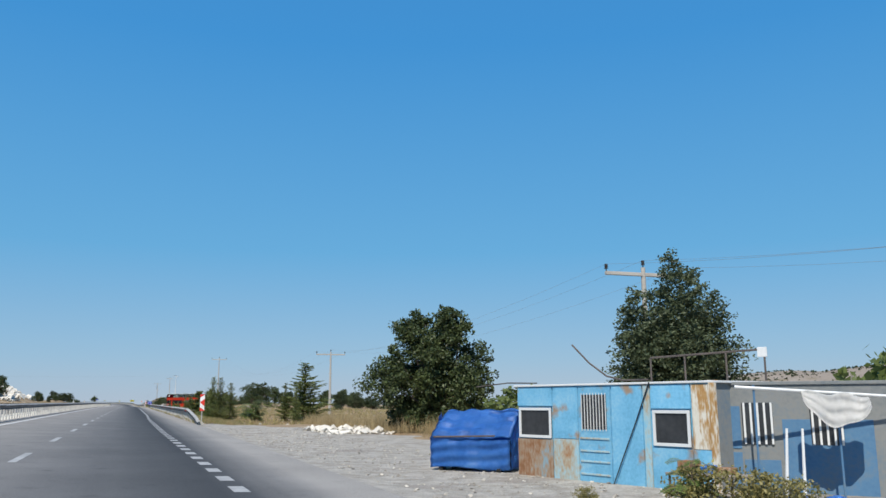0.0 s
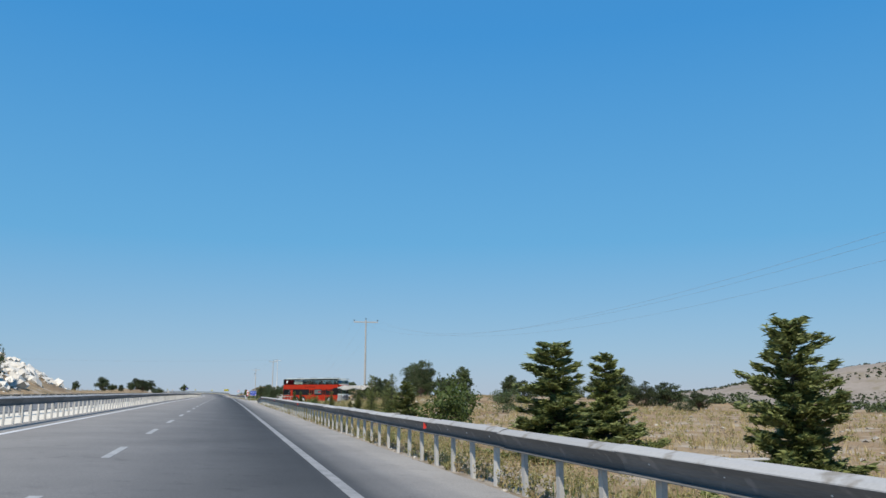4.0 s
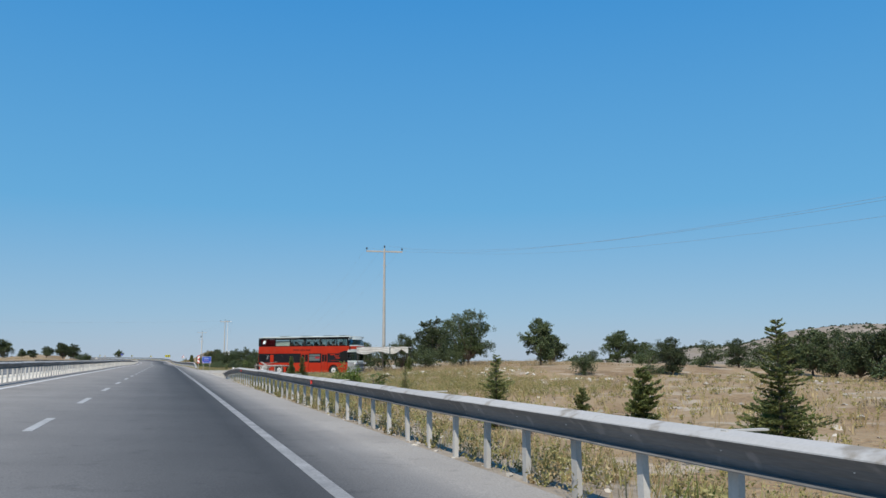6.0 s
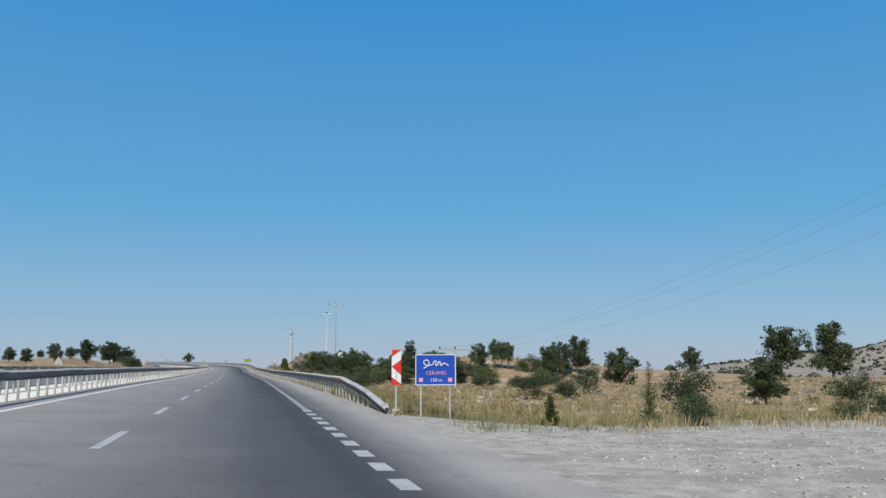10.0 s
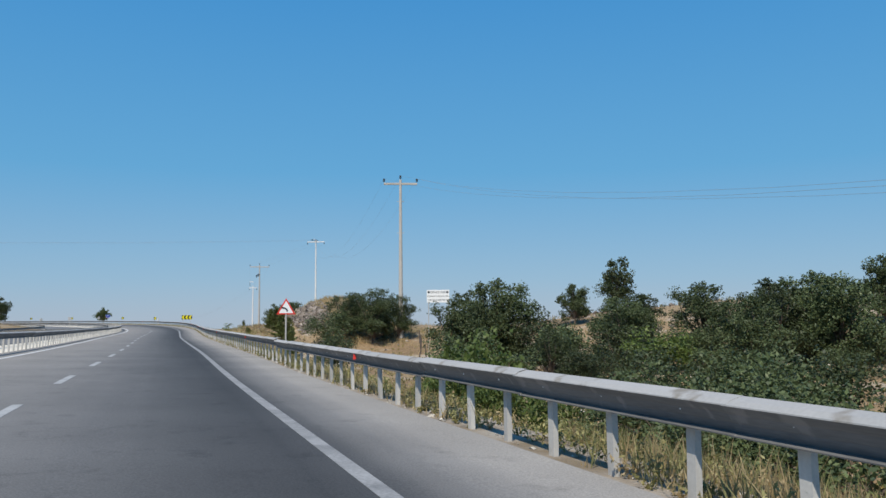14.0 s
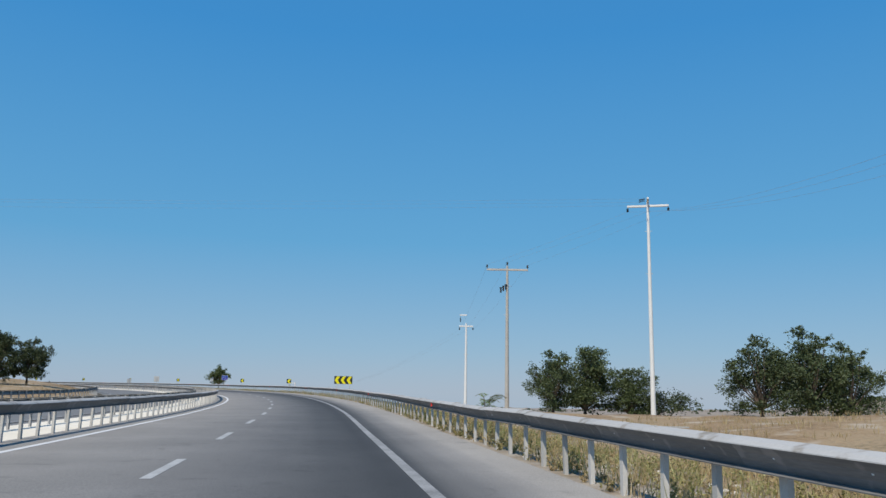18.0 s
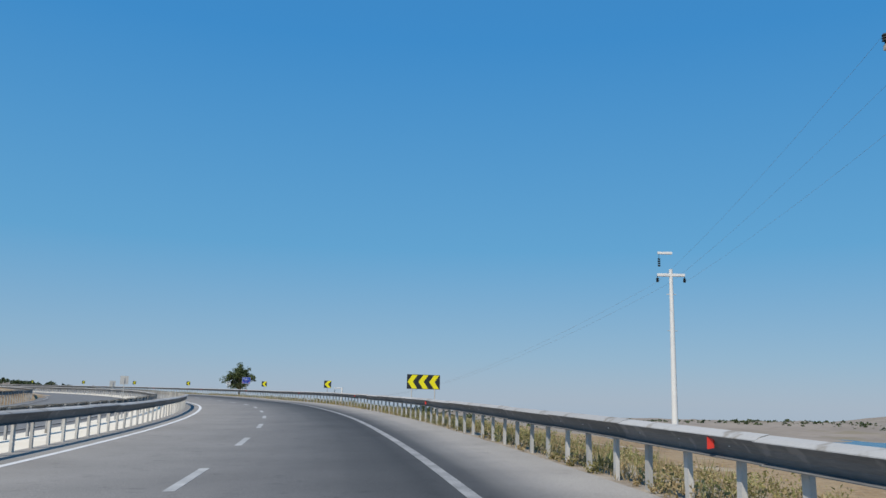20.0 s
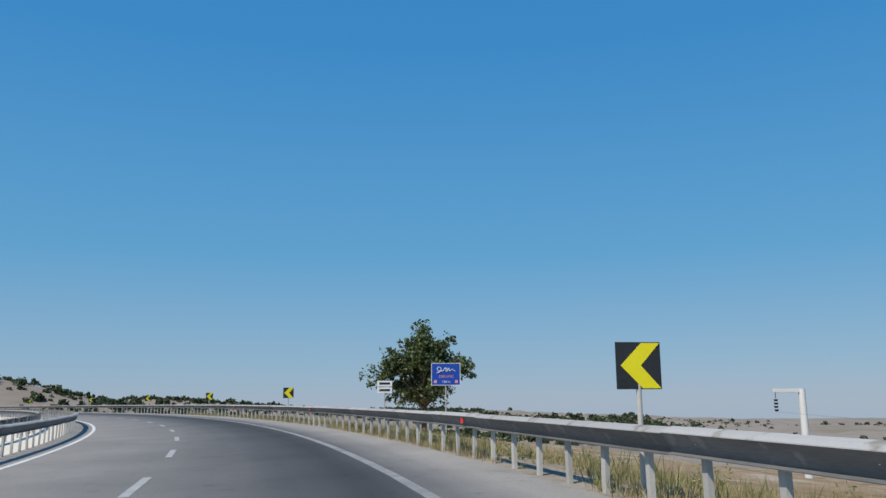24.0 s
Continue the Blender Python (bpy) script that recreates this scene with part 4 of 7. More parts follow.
plant("bush", 40.0, 165.5, 1.32, 1.20)
plant("bush", 30.0, 73.1, 3.10, 1.20)
plant("fir", 8.8, 96.7, 4.79, 0.95, 1)
plant("fir", 9.2, 92.5, 4.59, 0.95, 1)
plant("fir", 9.6, 86.4, 3.93, 1.10, 1)
plant("sapling", 9.2, 103.9, 3.47, 1.10)
plant("sapling", 9.6, 111.8, 3.34, 1.30)
plant("sapling", 9.2, 121.7, 3.42, 1.80)
plant("sapling", 11.0, 122.0, 3.15, 1.30)
plant("greenbush", 11.0, 140.4, 2.98, 1.00)
plant("frond", 8.2, 97.9, 2.09, 0.80)
plant("greenbush", 8.2, 93.2, 1.58, 0.70)
plant("sapling", 9.5, 143.1, 2.61, 1.40)
plant("bush", 22.0, 105.2, 1.61, 1.00)
plant("bush", 14.0, 95.6, 0.93, 0.90)
plant("fir", 9.2, 152.3, 3.11, 0.90, 1)
plant("fir", 9.6, 147.5, 3.16, 1.00, 1)
plant("bush", 24.0, 168.7, 2.29, 1.10)
plant("sapling", 10.0, 166.9, 1.25, 1.00)
plant("oak", 30.0, 168.9, 1.59, 1.30)
plant("bush", 35.0, 202.0, 1.27, 1.20)
plant("greenbush", 9.6, 192.6, 1.85, 0.70)
plant("fir", 9.8, 182.2, 1.68, 0.80, 2)
plant("frond", 8.6, 182.2, 1.39, 1.00)
plant("bush", 32.0, 207.5, 1.94, 1.10)
plant("oak", 60.0, 245.0, 3.42, 1.10)
plant("oak", 62.0, 244.7, 2.96, 1.10)
plant("sapling", 20.0, 196.7, 0.51, 1.00)
plant("oak", 55.0, 227.1, 1.81, 1.20)
plant("oak", 60.0, 269.7, 2.04, 1.00)
plant("oak", 52.0, 289.2, 4.79, 1.20)
plant("bush", 50.0, 238.2, 1.74, 1.20)
plant("sapling", 9.0, 210.2, 1.85, 0.85)
plant("sapling", 9.8, 210.1, 1.86, 0.85)
plant("sapling", 21.0, 219.7, 1.64, 0.90)
plant("oak", 40.0, 271.4, 7.89, 1.00)
plant("fir", 10.4, 264.7, 1.77, 0.70, 2)
plant("bush", 11.8, 264.7, 1.06, 1.30)
plant("sapling", 8.2, 266.2, 0.90, 1.30)
plant("bush", 17.5, 265.7, 0.74, 1.20)
plant("bush", 18.5, 265.4, 0.94, 1.20)
plant("bush", 15.5, 288.6, 1.50, 1.20)
plant("bush", 18.0, 289.6, 1.91, 1.00)
plant("oak", 26.0, 281.9, 2.55, 1.25)
plant("bush", 28.0, 278.1, 1.78, 1.10)
plant("bush", 24.0, 285.8, 2.19, 1.10)
plant("bush", 24.0, 299.6, 2.35, 0.80)
plant("oak", 43.9, 335.5, 5.12, 1.10)
plant("umbrella", 54.0, 318.9, 6.02, 1.05)
plant("oak", 57.0, 314.9, 6.01, 1.00)
plant("umbrella", 59.7, 346.0, 5.00, 1.00)
plant("thicket", 21.4, 363.8, 3.57, 1.10)
plant("thicket", 25.3, 366.9, 3.83, 1.20)
plant("thicket", 27.4, 365.1, 4.10, 1.20)
plant("thicket", 26.4, 359.3, 3.45, 1.10)
plant("thicket", 29.4, 360.1, 3.34, 1.10)
plant("thicket", 21.5, 355.5, 2.64, 1.30)
plant("bush", 23.6, 352.9, 1.36, 1.40)
plant("bush", 29.7, 348.1, 1.86, 1.30)
plant("bush", 30.7, 346.5, 2.05, 1.40)
plant("bush", 44.3, 367.2, 1.50, 1.00)
plant("bush", 41.5, 354.6, 3.78, 1.20)
plant("greenbush", 7.0, 359.7, 1.6, 0.9)
plant("greenbush", 7.1, 355.5, 1.6, 0.9)
plant("bush", 7.2, 377.5, 2.76, 0.80)
plant("sapling", 7.4, 409.9, 1.75, 1.10)
plant("sapling", 7.6, 406.6, 1.95, 1.20)
plant("sapling", 7.6, 402.8, 2.30, 1.30)
plant("sapling", 7.5, 397.8, 2.37, 1.10)
plant("sapling", 7.2, 393.6, 2.22, 0.80)
plant("sapling", 6.5, 429.7, 0.95, 1.00)
plant("sapling", 6.2, 420.8, 0.75, 1.00)
plant("sapling", 6.2, 418.0, 0.80, 1.20)
plant("sapling", 12.35, 424.7, 0.85, 0.60), plant("sapling", 11.9, 416.0, 0.85, 0.60), plant("sapling", 14.4, 407.6, 1.1, 0.55)
dead = thing("dead_shrub", pose(12.1, 422.6, ground_z(12.1, 422.6) - 0.03), "bare grey dead shrub in dry grass", "shrub")
part("stem", limbs(random.Random(7), [(0.16 * math.cos(k * 2.4), 0.16 * math.sin(k * 2.4), 0.75 + 0.07 * k) for k in range(8)], 0.03, 0.35), None, dead)
plant("frond", 6.7, 467.8, 1.60, 1.00)
plant("fir", 12.2, 162.4, 2.92, 1.10, 0)
plant("sapling", 10.3, 164.6, 1.83, 1.10)
plant("fir", 8.8, 169.6, 2.11, 1.20, 0)
plant("greenbush", 12.6, 163.0, 1.47, 0.80)
plant("thicket", 23.8, 231.8, 3.9, 0.95)
plant("bush", 21.6, 233.1, 3.1, 0.95)
plant("bush", 26.4, 231.0, 2.6, 1.3)
plant("big", 14.65, 40.1, 6.6, 0.97)
plant("fine", 31.6, 232.6, 6.4, 1.02)
plant("oak", 36.5, 224.5, 4.98, 1.00, 1)
plant("bush", 29.4, 231.5, 2.16, 0.80)
plant("thicket", 16.3, 489.0, 5.0, 1.05)
plant("thicket", 19.4, 490.5, 5.9, 1.10)
plant("thicket", 23.0, 490.0, 4.4, 1.15)
plant("bush", 25.4, 489.0, 3.0, 1.3)
plant("thicket", 26.2, 475.5, 5.37, 1.10)
plant("thicket", 29.8, 476.0, 6.10, 1.10)
plant("thicket", 33.3, 477.0, 5.46, 1.10)
plant("fine", 12.2, 399.0, 3.5, 1.15)
plant("fine", 13.9, 397.6, 4.3, 1.1)
plant("bush", 10.6, 396.8, 3.07, 1.10)
plant("fine", 16.2, 399.0, 3.6, 1.05)
plant("thicket", 15.6, 379.2, 5.04, 1.05)
plant("thicket", 17.6, 380.2, 4.92, 1.05)
plant("thicket", 14.3, 378.4, 4.3, 0.95)
plant("bush", 18.8, 377.6, 3.31, 1.10)
plant("oak", 26.2, 388.1, 3.00, 1.00)
plant("umbrella", 28.1, 385.7, 4.49, 0.90)
plant("thicket", 21.5, 374.0, 3.33, 1.25)
plant("thicket", 23.8, 376.0, 3.04, 1.20)
plant("bush", 20.2, 371.5, 2.39, 1.30)
plant("thicket", 24.9, 371.4, 3.66, 1.20)
plant("thicket", 28.3, 368.1, 4.01, 1.30)
plant("thicket", 32.6, 371.3, 2.35, 1.20)
plant("bush", 26.4, 366.0, 2.23, 1.40)
plant("bush", 30.4, 365.2, 1.95, 1.40)
plant("thicket", 30.6, 373.5, 2.82, 1.10)
plant("bush", 22.8, 369.8, 1.65, 1.30)
plant("oak", 36.8, 371.7, 4.20, 0.90)
plant("bush", 33.6, 366.4, 2.66, 1.30)
plant("umbrella", 39.2, 371.1, 4.86, 0.80)
plant("umbrella", 40.3, 370.7, 4.57, 0.75)
plant("umbrella", 41.3, 370.2, 4.56, 0.70)
plant("oak", 51.7, 367.0, 6.16, 1.00)
plant("oak", 48.4, 366.4, 5.34, 0.90)
plant("oak", 44.4, 361.8, 5.68, 0.90)
plant("bush", 40.0, 356.5, 2.39, 1.60)
plant("bush", 44.0, 361.0, 1.53, 1.50)
plant("bush", 49.6, 362.6, 0.97, 1.60)
plant("bush", 37.5, 354.5, 2.18, 1.50)
plant("bush", 46.5, 372.0, 2.19, 1.20)
plant("greenbush", 43.0, 368.5, 2.49, 0.80)
plant("greenbush", 8.0, 353.0, 1.6, 0.9)
plant("greenbush", 8.4, 357.0, 1.6, 0.9)
plant("greenbush", 9.2, 361.0, 2.90, 1.00)
plant("bush", 17.0, 366.0, 1.90, 1.25)
plant("thicket", 19.5, 364.0, 1.58, 1.25)
plant("bush", 22.0, 363.5, 1.49, 1.25)
plant("bush", 24.5, 362.0, 1.34, 1.25)
plant("bush", 27.5, 361.0, 1.33, 1.25)
plant("thicket", 31.0, 361.0, 1.93, 1.25)
plant("bush", 34.0, 362.5, 2.11, 1.25)
plant("greenbush", 20.5, 368.5, 2.13, 1.25)
plant("bush", 24.0, 367.5, 1.81, 1.25)
plant("thicket", 16.0, 370.5, 2.56, 1.25)
plant("bush", 18.0, 373.0, 2.77, 1.25)
plant("bush", 13.4, 374.0, 2.88, 1.25)
plant("bush", 12.6, 368.0, 2.09, 1.25)
plant("thicket", 14.5, 364.5, 1.99, 1.25)
plant("bush", 28.5, 364.5, 1.82, 1.25)
plant("greenbush", 36.0, 365.0, 2.12, 1.25)
plant("broom", 12.8, 11.3, 2.63, 1.00)
plant("bush", 8.3, 343.5, 1.79, 1.15)
plant("bush", 9.5, 346.0, 2.10, 1.15)
plant("bush", 10.6, 349.0, 2.38, 1.15)
plant("bush", 12.0, 352.5, 2.45, 1.15)
plant("bush", 11.3, 345.5, 1.99, 1.15)
plant("bush", 13.5, 348.5, 2.25, 1.15)
plant("bush", 15.0, 353.0, 2.32, 1.15)
plant("bush", 13.0, 356.5, 2.45, 1.15)
plant("bush", 16.5, 357.5, 2.35, 1.15)
plant("bush", 9.2, 350.5, 1.98, 1.15)
plant("bush", 10.4, 354.5, 2.02, 1.15)
plant("bush", 18.5, 360.0, 1.77, 1.15)
plant("bush", 8.0, 347.5, 1.68, 1.15)
plant("bush", 8.6, 339.8, 1.76, 1.15)
plant("bush", 10.5, 341.5, 1.79, 1.15)
plant("bush", 8.4, 333.0, 1.50, 1.15)
plant("bush", 10.8, 336.5, 1.85, 1.15)
plant("oak", -27.4, 401.2, 4.26, 1.10)
plant("oak", -26.9, 423.7, 4.85, 1.10)
plant("oak", -24.6, 440.5, 2.98, 1.10)
plant("oak", -30.1, 389.1, 3.10, 1.10)
plant("oak", -31.8, 378.5, 2.41, 1.10)
plant("oak", -34.9, 381.2, 2.52, 1.10)
plant("oak", -31.5, 408.0, 2.37, 1.10)
plant("oak", -37.7, 413.6, 1.78, 1.10)
plant("oak", -28.0, 207.7, 5.29, 1.10)
plant("fir", -30.0, 224.5, 1.87, 1.10)
plant("oak", -32.2, 339.8, 4.29, 1.10)
plant("oak", -34.0, 308.6, 2.49, 1.10)
plant("oak", -36.0, 295.6, 1.61, 1.10)
plant("bush", -29.2, 462.4, 3.01, 1.10)
plant("bush", -28.3, 469.1, 1.94, 1.10)
plant("bush", -27.4, 474.8, 1.25, 1.10)
plant("bush", -27.5, 477.0, 1.65, 1.10)
plant("bush", -26.2, 455.6, 3.42, 1.10)
plant("oak", -42.6, 537.0, 7.44, 1.0)
plant("oak", -39.2, 538.5, 6.39, 1.0)
plant("oak", -47.0, 470.0, 3.6, 1.1)
plant("oak", -37.0, 216.0, 4.2, 1.1)
plant("oak", -34.5, 222.0, 3.6, 0.9)
plant("oak", -36.0, 230.0, 4.4, 1.0)
plant("fir", -32.5, 212.0, 3.6, 0.8, 0)
plant("oak", -30.0, 200.0, 4.6, 1.0)
plant("lone", -22.75, 602.0, 5.59, 1.0)

# ---- power line ----
def concrete_pole(x, y, top, arm=4.0, yaw=0.0, mat="concrete_pole", label="concrete power pole with a crossarm and three insulators", double=False, drop=False, z=None):
    """A tapered pole with its crossarm, pin insulators and climbing bolts; returns the wire ends."""
    g = ground_z(x, y) if z is None else z
    h = top - g
    o = thing("power_pole", pose(x, y, g, 0, 0, yaw), label, "power pole", "power poles")
    bm = B()
    rod(bm, (0, 0, -0.5), (0, 0, h), 0.20, 0.10, 14)
    part("pole", bm, M[mat], o, smooth=False)
    bm = B()
    box(bm, (-arm / 2, -0.09, h - 0.42), (arm / 2, 0.09, h - 0.26), bevel=0.015)
    part("crossarm", bm, M[mat], o)
    ends = []
    for k in (-0.49, 0.0, 0.49):
        bm = B()
        sg = -1 if drop else 1
        zb = h - 0.26 if not drop else h - 0.42
        if k == 0 and not drop:
            zb = h
        rod(bm, (k * arm, 0, zb), (k * arm, 0, zb + sg * 0.14), 0.025, 0.025, 6)
        for q in range(3):
            rod(bm, (k * arm, 0, zb + sg * (0.12 + 0.08 * q)), (k * arm, 0, zb + sg * (0.18 + 0.08 * q)), 0.10, 0.06, 10)
        part("insulator", bm, M["black"], o, "dark ribbed insulator")
        w = Matrix.Rotation(radians(yaw), 3, "Z") @ Vector((k * arm, 0, 0))
        ends.append(Vector((x + w.x, y + w.y, g + zb + sg * 0.34)))
    if double:
        bm = B()
        box(bm, (-0.08, -1.3, h - 0.05), (0.08, 1.3, h + 0.08), bevel=0.01)
        part("crossarm", bm, M[mat], o)
        for k in (-1.2, -0.6, 1.2):
            bm = B()
            for q in range(5):
                rod(bm, (-0.25 - 0.09 * q, k, h - 0.02 - 0.02 * q), (-0.31 - 0.09 * q, k, h - 0.035 - 0.02 * q), 0.075, 0.04, 8)
            part("insulator", bm, M["black"], o, "dark string insulator")
    for q in (0.66, 0.86):
        bm = B()
        rod(bm, (-0.28, 0, h * q), (0.28, 0, h * q), 0.02, 0.02, 6)
        part("climbing_bolt", bm, M["zinc_post"], o)
    return o, ends


def wires(a, b, sag, label="thin sagging power wires between two poles"):
    """Three wires from the ends a to the ends b."""
    o = thing("power_line", pose(*a[1]), label, "power line", "power lines")
    for p, q in zip(a, b):
        cu = bpy.data.curves.new("wire", "CURVE")
        cu.dimensions, cu.bevel_depth, cu.bevel_resolution = "3D", 0.0048, 0
        sp = cu.splines.new("POLY")
        sp.points.add(24)
        for i in range(25):
            t = i / 24
            w = p.lerp(q, t) - a[1]
            sp.points[i].co = (w.x, w.y, w.z - sag * 4 * t * (1 - t), 1)
        cu.materials.append(M["wire"])
        ob = new("wire", cu)
        ob.parent = o
    return o


_, e0 = concrete_pole(16, -75, 8.0, yaw=2)
_, ea = concrete_pole(22.35, 32.0, 7.6, yaw=-3)
_, eb = concrete_pole(25.7, 111.5, 8.2, yaw=-4)
_, ec = concrete_pole(22.42, 234.2, 13.4, yaw=-6)
_, ed = concrete_pole(16.5, 399.1, 12.5, 2.7, yaw=-14)
_, ee = concrete_pole(23.3, 486.0, 16.2, 3.2, yaw=-22, mat="white_pole", label="pale steel-grey power pole with crossed arms", double=True, drop=True)
_, ef = concrete_pole(13.9, 494.7, 12.0, 3.6, yaw=-8, label="weathered concrete power pole with switch gear")
_, eg = concrete_pole(14.7, 519.4, 9.0, 1.6, yaw=-6, mat="white_pole", label="slender pale power pole with a short double arm", double=False, drop=True)
def flag_arm(po, x, h, mat="white_pole"):
    """A short arm to one side of a pole's head, with a hanging string insulator; returns the wire end."""
    bm = B()
    box(bm, (x, -0.07, h - 0.16), (0.10, 0.07, h - 0.02), bevel=0.012)
    part("crossarm", bm, M[mat], po)
    bm = B()
    rod(bm, (x + 0.08, 0, h - 0.16), (x + 0.08, 0, h - 0.40), 0.012, 0.012, 6)
    for q in range(4):
        rod(bm, (x + 0.08, 0, h - 0.42 - 0.13 * q), (x + 0.08, 0, h - 0.50 - 0.13 * q), 0.09, 0.06, 9)
    part("insulator", bm, M["black"], po, "dark string insulator")
    return po.matrix_world @ Vector((x + 0.08, 0, h - 0.9))


flag_arm(bpy.data.objects["power_pole.007"], -0.75, 9.65 - ground_z(14.7, 519.4) + 0.4)
g_ = ground_z(-6.98, 597.8)
ph = thing("power_pole", pose(-6.98, 597.8, g_, 0, 0, 10), "pale power pole with one short arm, down the slope", "power pole", "power poles")
bm = B()
rod(bm, (0, 0, -0.5), (0, 0, 2.5 - g_), 0.17, 0.125, 12)
part("pole", bm, M["white_pole"], ph)
eh = [flag_arm(ph, -1.15, 2.52 - g_)] * 3
wires(e0, ea, 4.3), wires(ea, eb, 1.5), wires(eb, ec, 4.0), wires(ec, ed, 10.3), wires(ed, ee, 4.3), wires(ee, ef, 0.1)
_, el_ = concrete_pole(-112, 506, 16.6, 3.2, yaw=97)
cross_ = [Vector((22.9, 486 + k, 16.15)) for k in (-1.2, 0.0, 1.2)]
wires(cross_, el_, 1.2, "thin power wires crossing high over the road")
wires(ef, eg, 0.3), wires(eg[:2], eh[:2], 2.6)
# switch gear on the weathered pole, a second small arm on the slender one
for q in range(3):
    bm = B()
    rod(bm, (13.9 - 0.15 - 0.22 * q, 494.6, 9.9 - 0.14 * q), (13.9 - 0.15 - 0.22 * q, 494.6, 10.35 - 0.14 * q), 0.075, 0.075, 8)
    box(bm, (13.9 - 0.25 - 0.22 * q, 494.5, 10.30 - 0.14 * q), (13.9 - 0.05 - 0.22 * q, 494.7, 10.36 - 0.14 * q))
    me = bpy.data.meshes.new("switch_gear")
    bm.to_mesh(me), bm.free()
    me.materials.append(M["black"])
    po = bpy.data.objects["power_pole.006"]
    ob = new("switch_gear", me)
    ob.parent = po
    ob.matrix_parent_inverse = po.matrix_world.inverted()
    tagged(ob, "dark fuse switches below the arm")


# ---- signs ----
def leg(bm, x, z0, z1, r=0.03, y=0.03):
    return rod(bm, (x, y, z0), (x, y, z1), r, r, 10)


def chevron_sign(s, u, zc=1.95, size=0.62, turn=0.0):
    o = thing("chevron_sign", spot(s, u, 0, turn), "square black bend sign with a yellow chevron on a post", "road sign", "bend chevrons")
    h = size / 2
    bm = B()
    leg(bm, 0, -1.2, zc + h * 0.8, 0.035)
    part("post", bm, M["zinc_post"], o)
    bm = B()
    plate(bm, [(-h, zc - h), (h, zc - h), (h, zc + h), (-h, zc + h)], 0.012)
    part("panel", bm, M["sign_black"], o)
    bm = B()
    plate(bm, [(-h * 0.80, zc), (h * 0.15, zc + h * 0.96), (h * 0.97, zc + h * 0.96), (h * 0.10, zc), (h * 0.97, zc - h * 0.96), (h * 0.15, zc - h * 0.96)], 0.004)
    c = part("arrow", bm, M["yellow"], o, "yellow reflective chevron")
    c.location.y = -0.006
    return o


def stripe_panel(s, u, label):
    o = thing("hazard_marker", spot(s, u, 0, -8), label, "road sign", "hazard markers")
    bm = B()
    leg(bm, 0, -0.8, 1.4, 0.035)
    part("post", bm, M["zinc_post"], o)
    w, z0, z1 = 0.145, 0.88, 1.96
    bm = B()
    plate(bm, [(-w, z0), (w, z0), (w, z1), (-w, z1)], 0.012)
    part("panel", bm, M["white"], o)
    H = z1 - z0
    for pts in ([(-w, z1 - 0.20 * H), (-w, z1), (w, z1), (w, z1 - 0.02 * H)], [(-w, z0 + 0.52 * H), (w, z0 + 0.72 * H), (w, z0 + 0.28 * H)], [(-w, z0), (w, z0), (w, z0 + 0.04 * H), (-w, z0 + 0.23 * H)]):
        bm = B()
        plate(bm, pts, 0.003)
        c = part("stripe", bm, M["red"], o, "red reflective stripe")
        c.location.y = -0.005
    bm = B()
    box(bm, (-0.12, -0.10, -0.3), (0.12, 0.14, 0.16), bevel=0.02)
    part("footing", bm, M["concrete_pole"], o)
    return o


def blue_board(x, y, zc, yaw, label, legs=2, w=1.22, h=0.92, pen=0):
    """A blue advertising board; its brush-written brand stands as a plain flourish."""
    z = ground_z(x, y)
    o = thing("blue_billboard", pose(x, y, z, 0, 0, yaw), label, "billboard", "blue billboards")
    c = zc - z
    for k in ((-0.36, 0.36) if legs == 2 else (0.0,)):
        bm = B()
        rod(bm, (k * w, 0.04, -0.5), (k * w, 0.04, c + h * 0.3), 0.025, 0.025, 8)
        part("leg", bm, M["zinc_post"], o, "rusty steel leg")
    bm = B()
    box(bm, (-w / 2, 0, c - h / 2), (w / 2, 0.02, c + h / 2), bevel=0.004)
    part("panel", bm, M["sign_blue"], o)
    for a, b in (((-w / 2, c - h / 2), (w / 2, c - h / 2 + 0.022)), ((-w / 2, c + h / 2 - 0.022), (w / 2, c + h / 2)), ((-w / 2, c - h / 2), (-w / 2 + 0.022, c + h / 2)), ((w / 2 - 0.022, c - h / 2), (w / 2, c + h / 2))):
        bm = B()
        box(bm, (a[0], -0.004, a[1]), (b[0], 0.001, b[1]))
        part("border", bm, M["white"], o, "white border strip")
    cu = bpy.data.curves.new("flourish", "CURVE")
    cu.dimensions, cu.bevel_depth, cu.bevel_resolution = "3D", 0.016, 1
    sp = cu.splines.new("BEZIER")
    pts = [(-0.36, 0.02), (-0.20, 0.16), (-0.27, 0.27), (-0.36, 0.20), (-0.12, 0.12), (0.0, 0.24), (0.02, 0.10), (0.12, 0.22), (0.16, 0.11), (0.24, 0.17), (0.40, 0.10)]
    sp.bezier_points.add(len(pts) - 1)
    for bp_, (px_, pz_) in zip(sp.bezier_points, pts):
        bp_.co = (px_ * w / 1.22, -0.012, c + pz_ * h / 0.92 + 0.02)
        bp_.handle_left_type = bp_.handle_right_type = "AUTO"
    cu.materials.append(M["white"])
    fl = new("flourish", cu)
    fl.parent = o
    tagged(fl, "white brush-stroke logo shape")
    text("lettering", "CERAMIC", 0.15, Matrix.Translation((0.02, -0.006, c - 0.10)) @ UPRIGHT, M["pink"], o, "red lettering with white edges")
    text("lettering", "150 m.", 0.14, Matrix.Translation((0.03, -0.006, c - 0.31)) @ UPRIGHT, M["white"], o, "white lettering")
    for k in (-1, 1):
        bm = B()
        box(bm, (k * 0.44 - 0.06, -0.005, c - 0.36), (k * 0.44 + 0.06, 0.001, c - 0.24), bevel=0.002)
        part("pictogram", bm, M["pink"], o, "small red and white square")
    return o


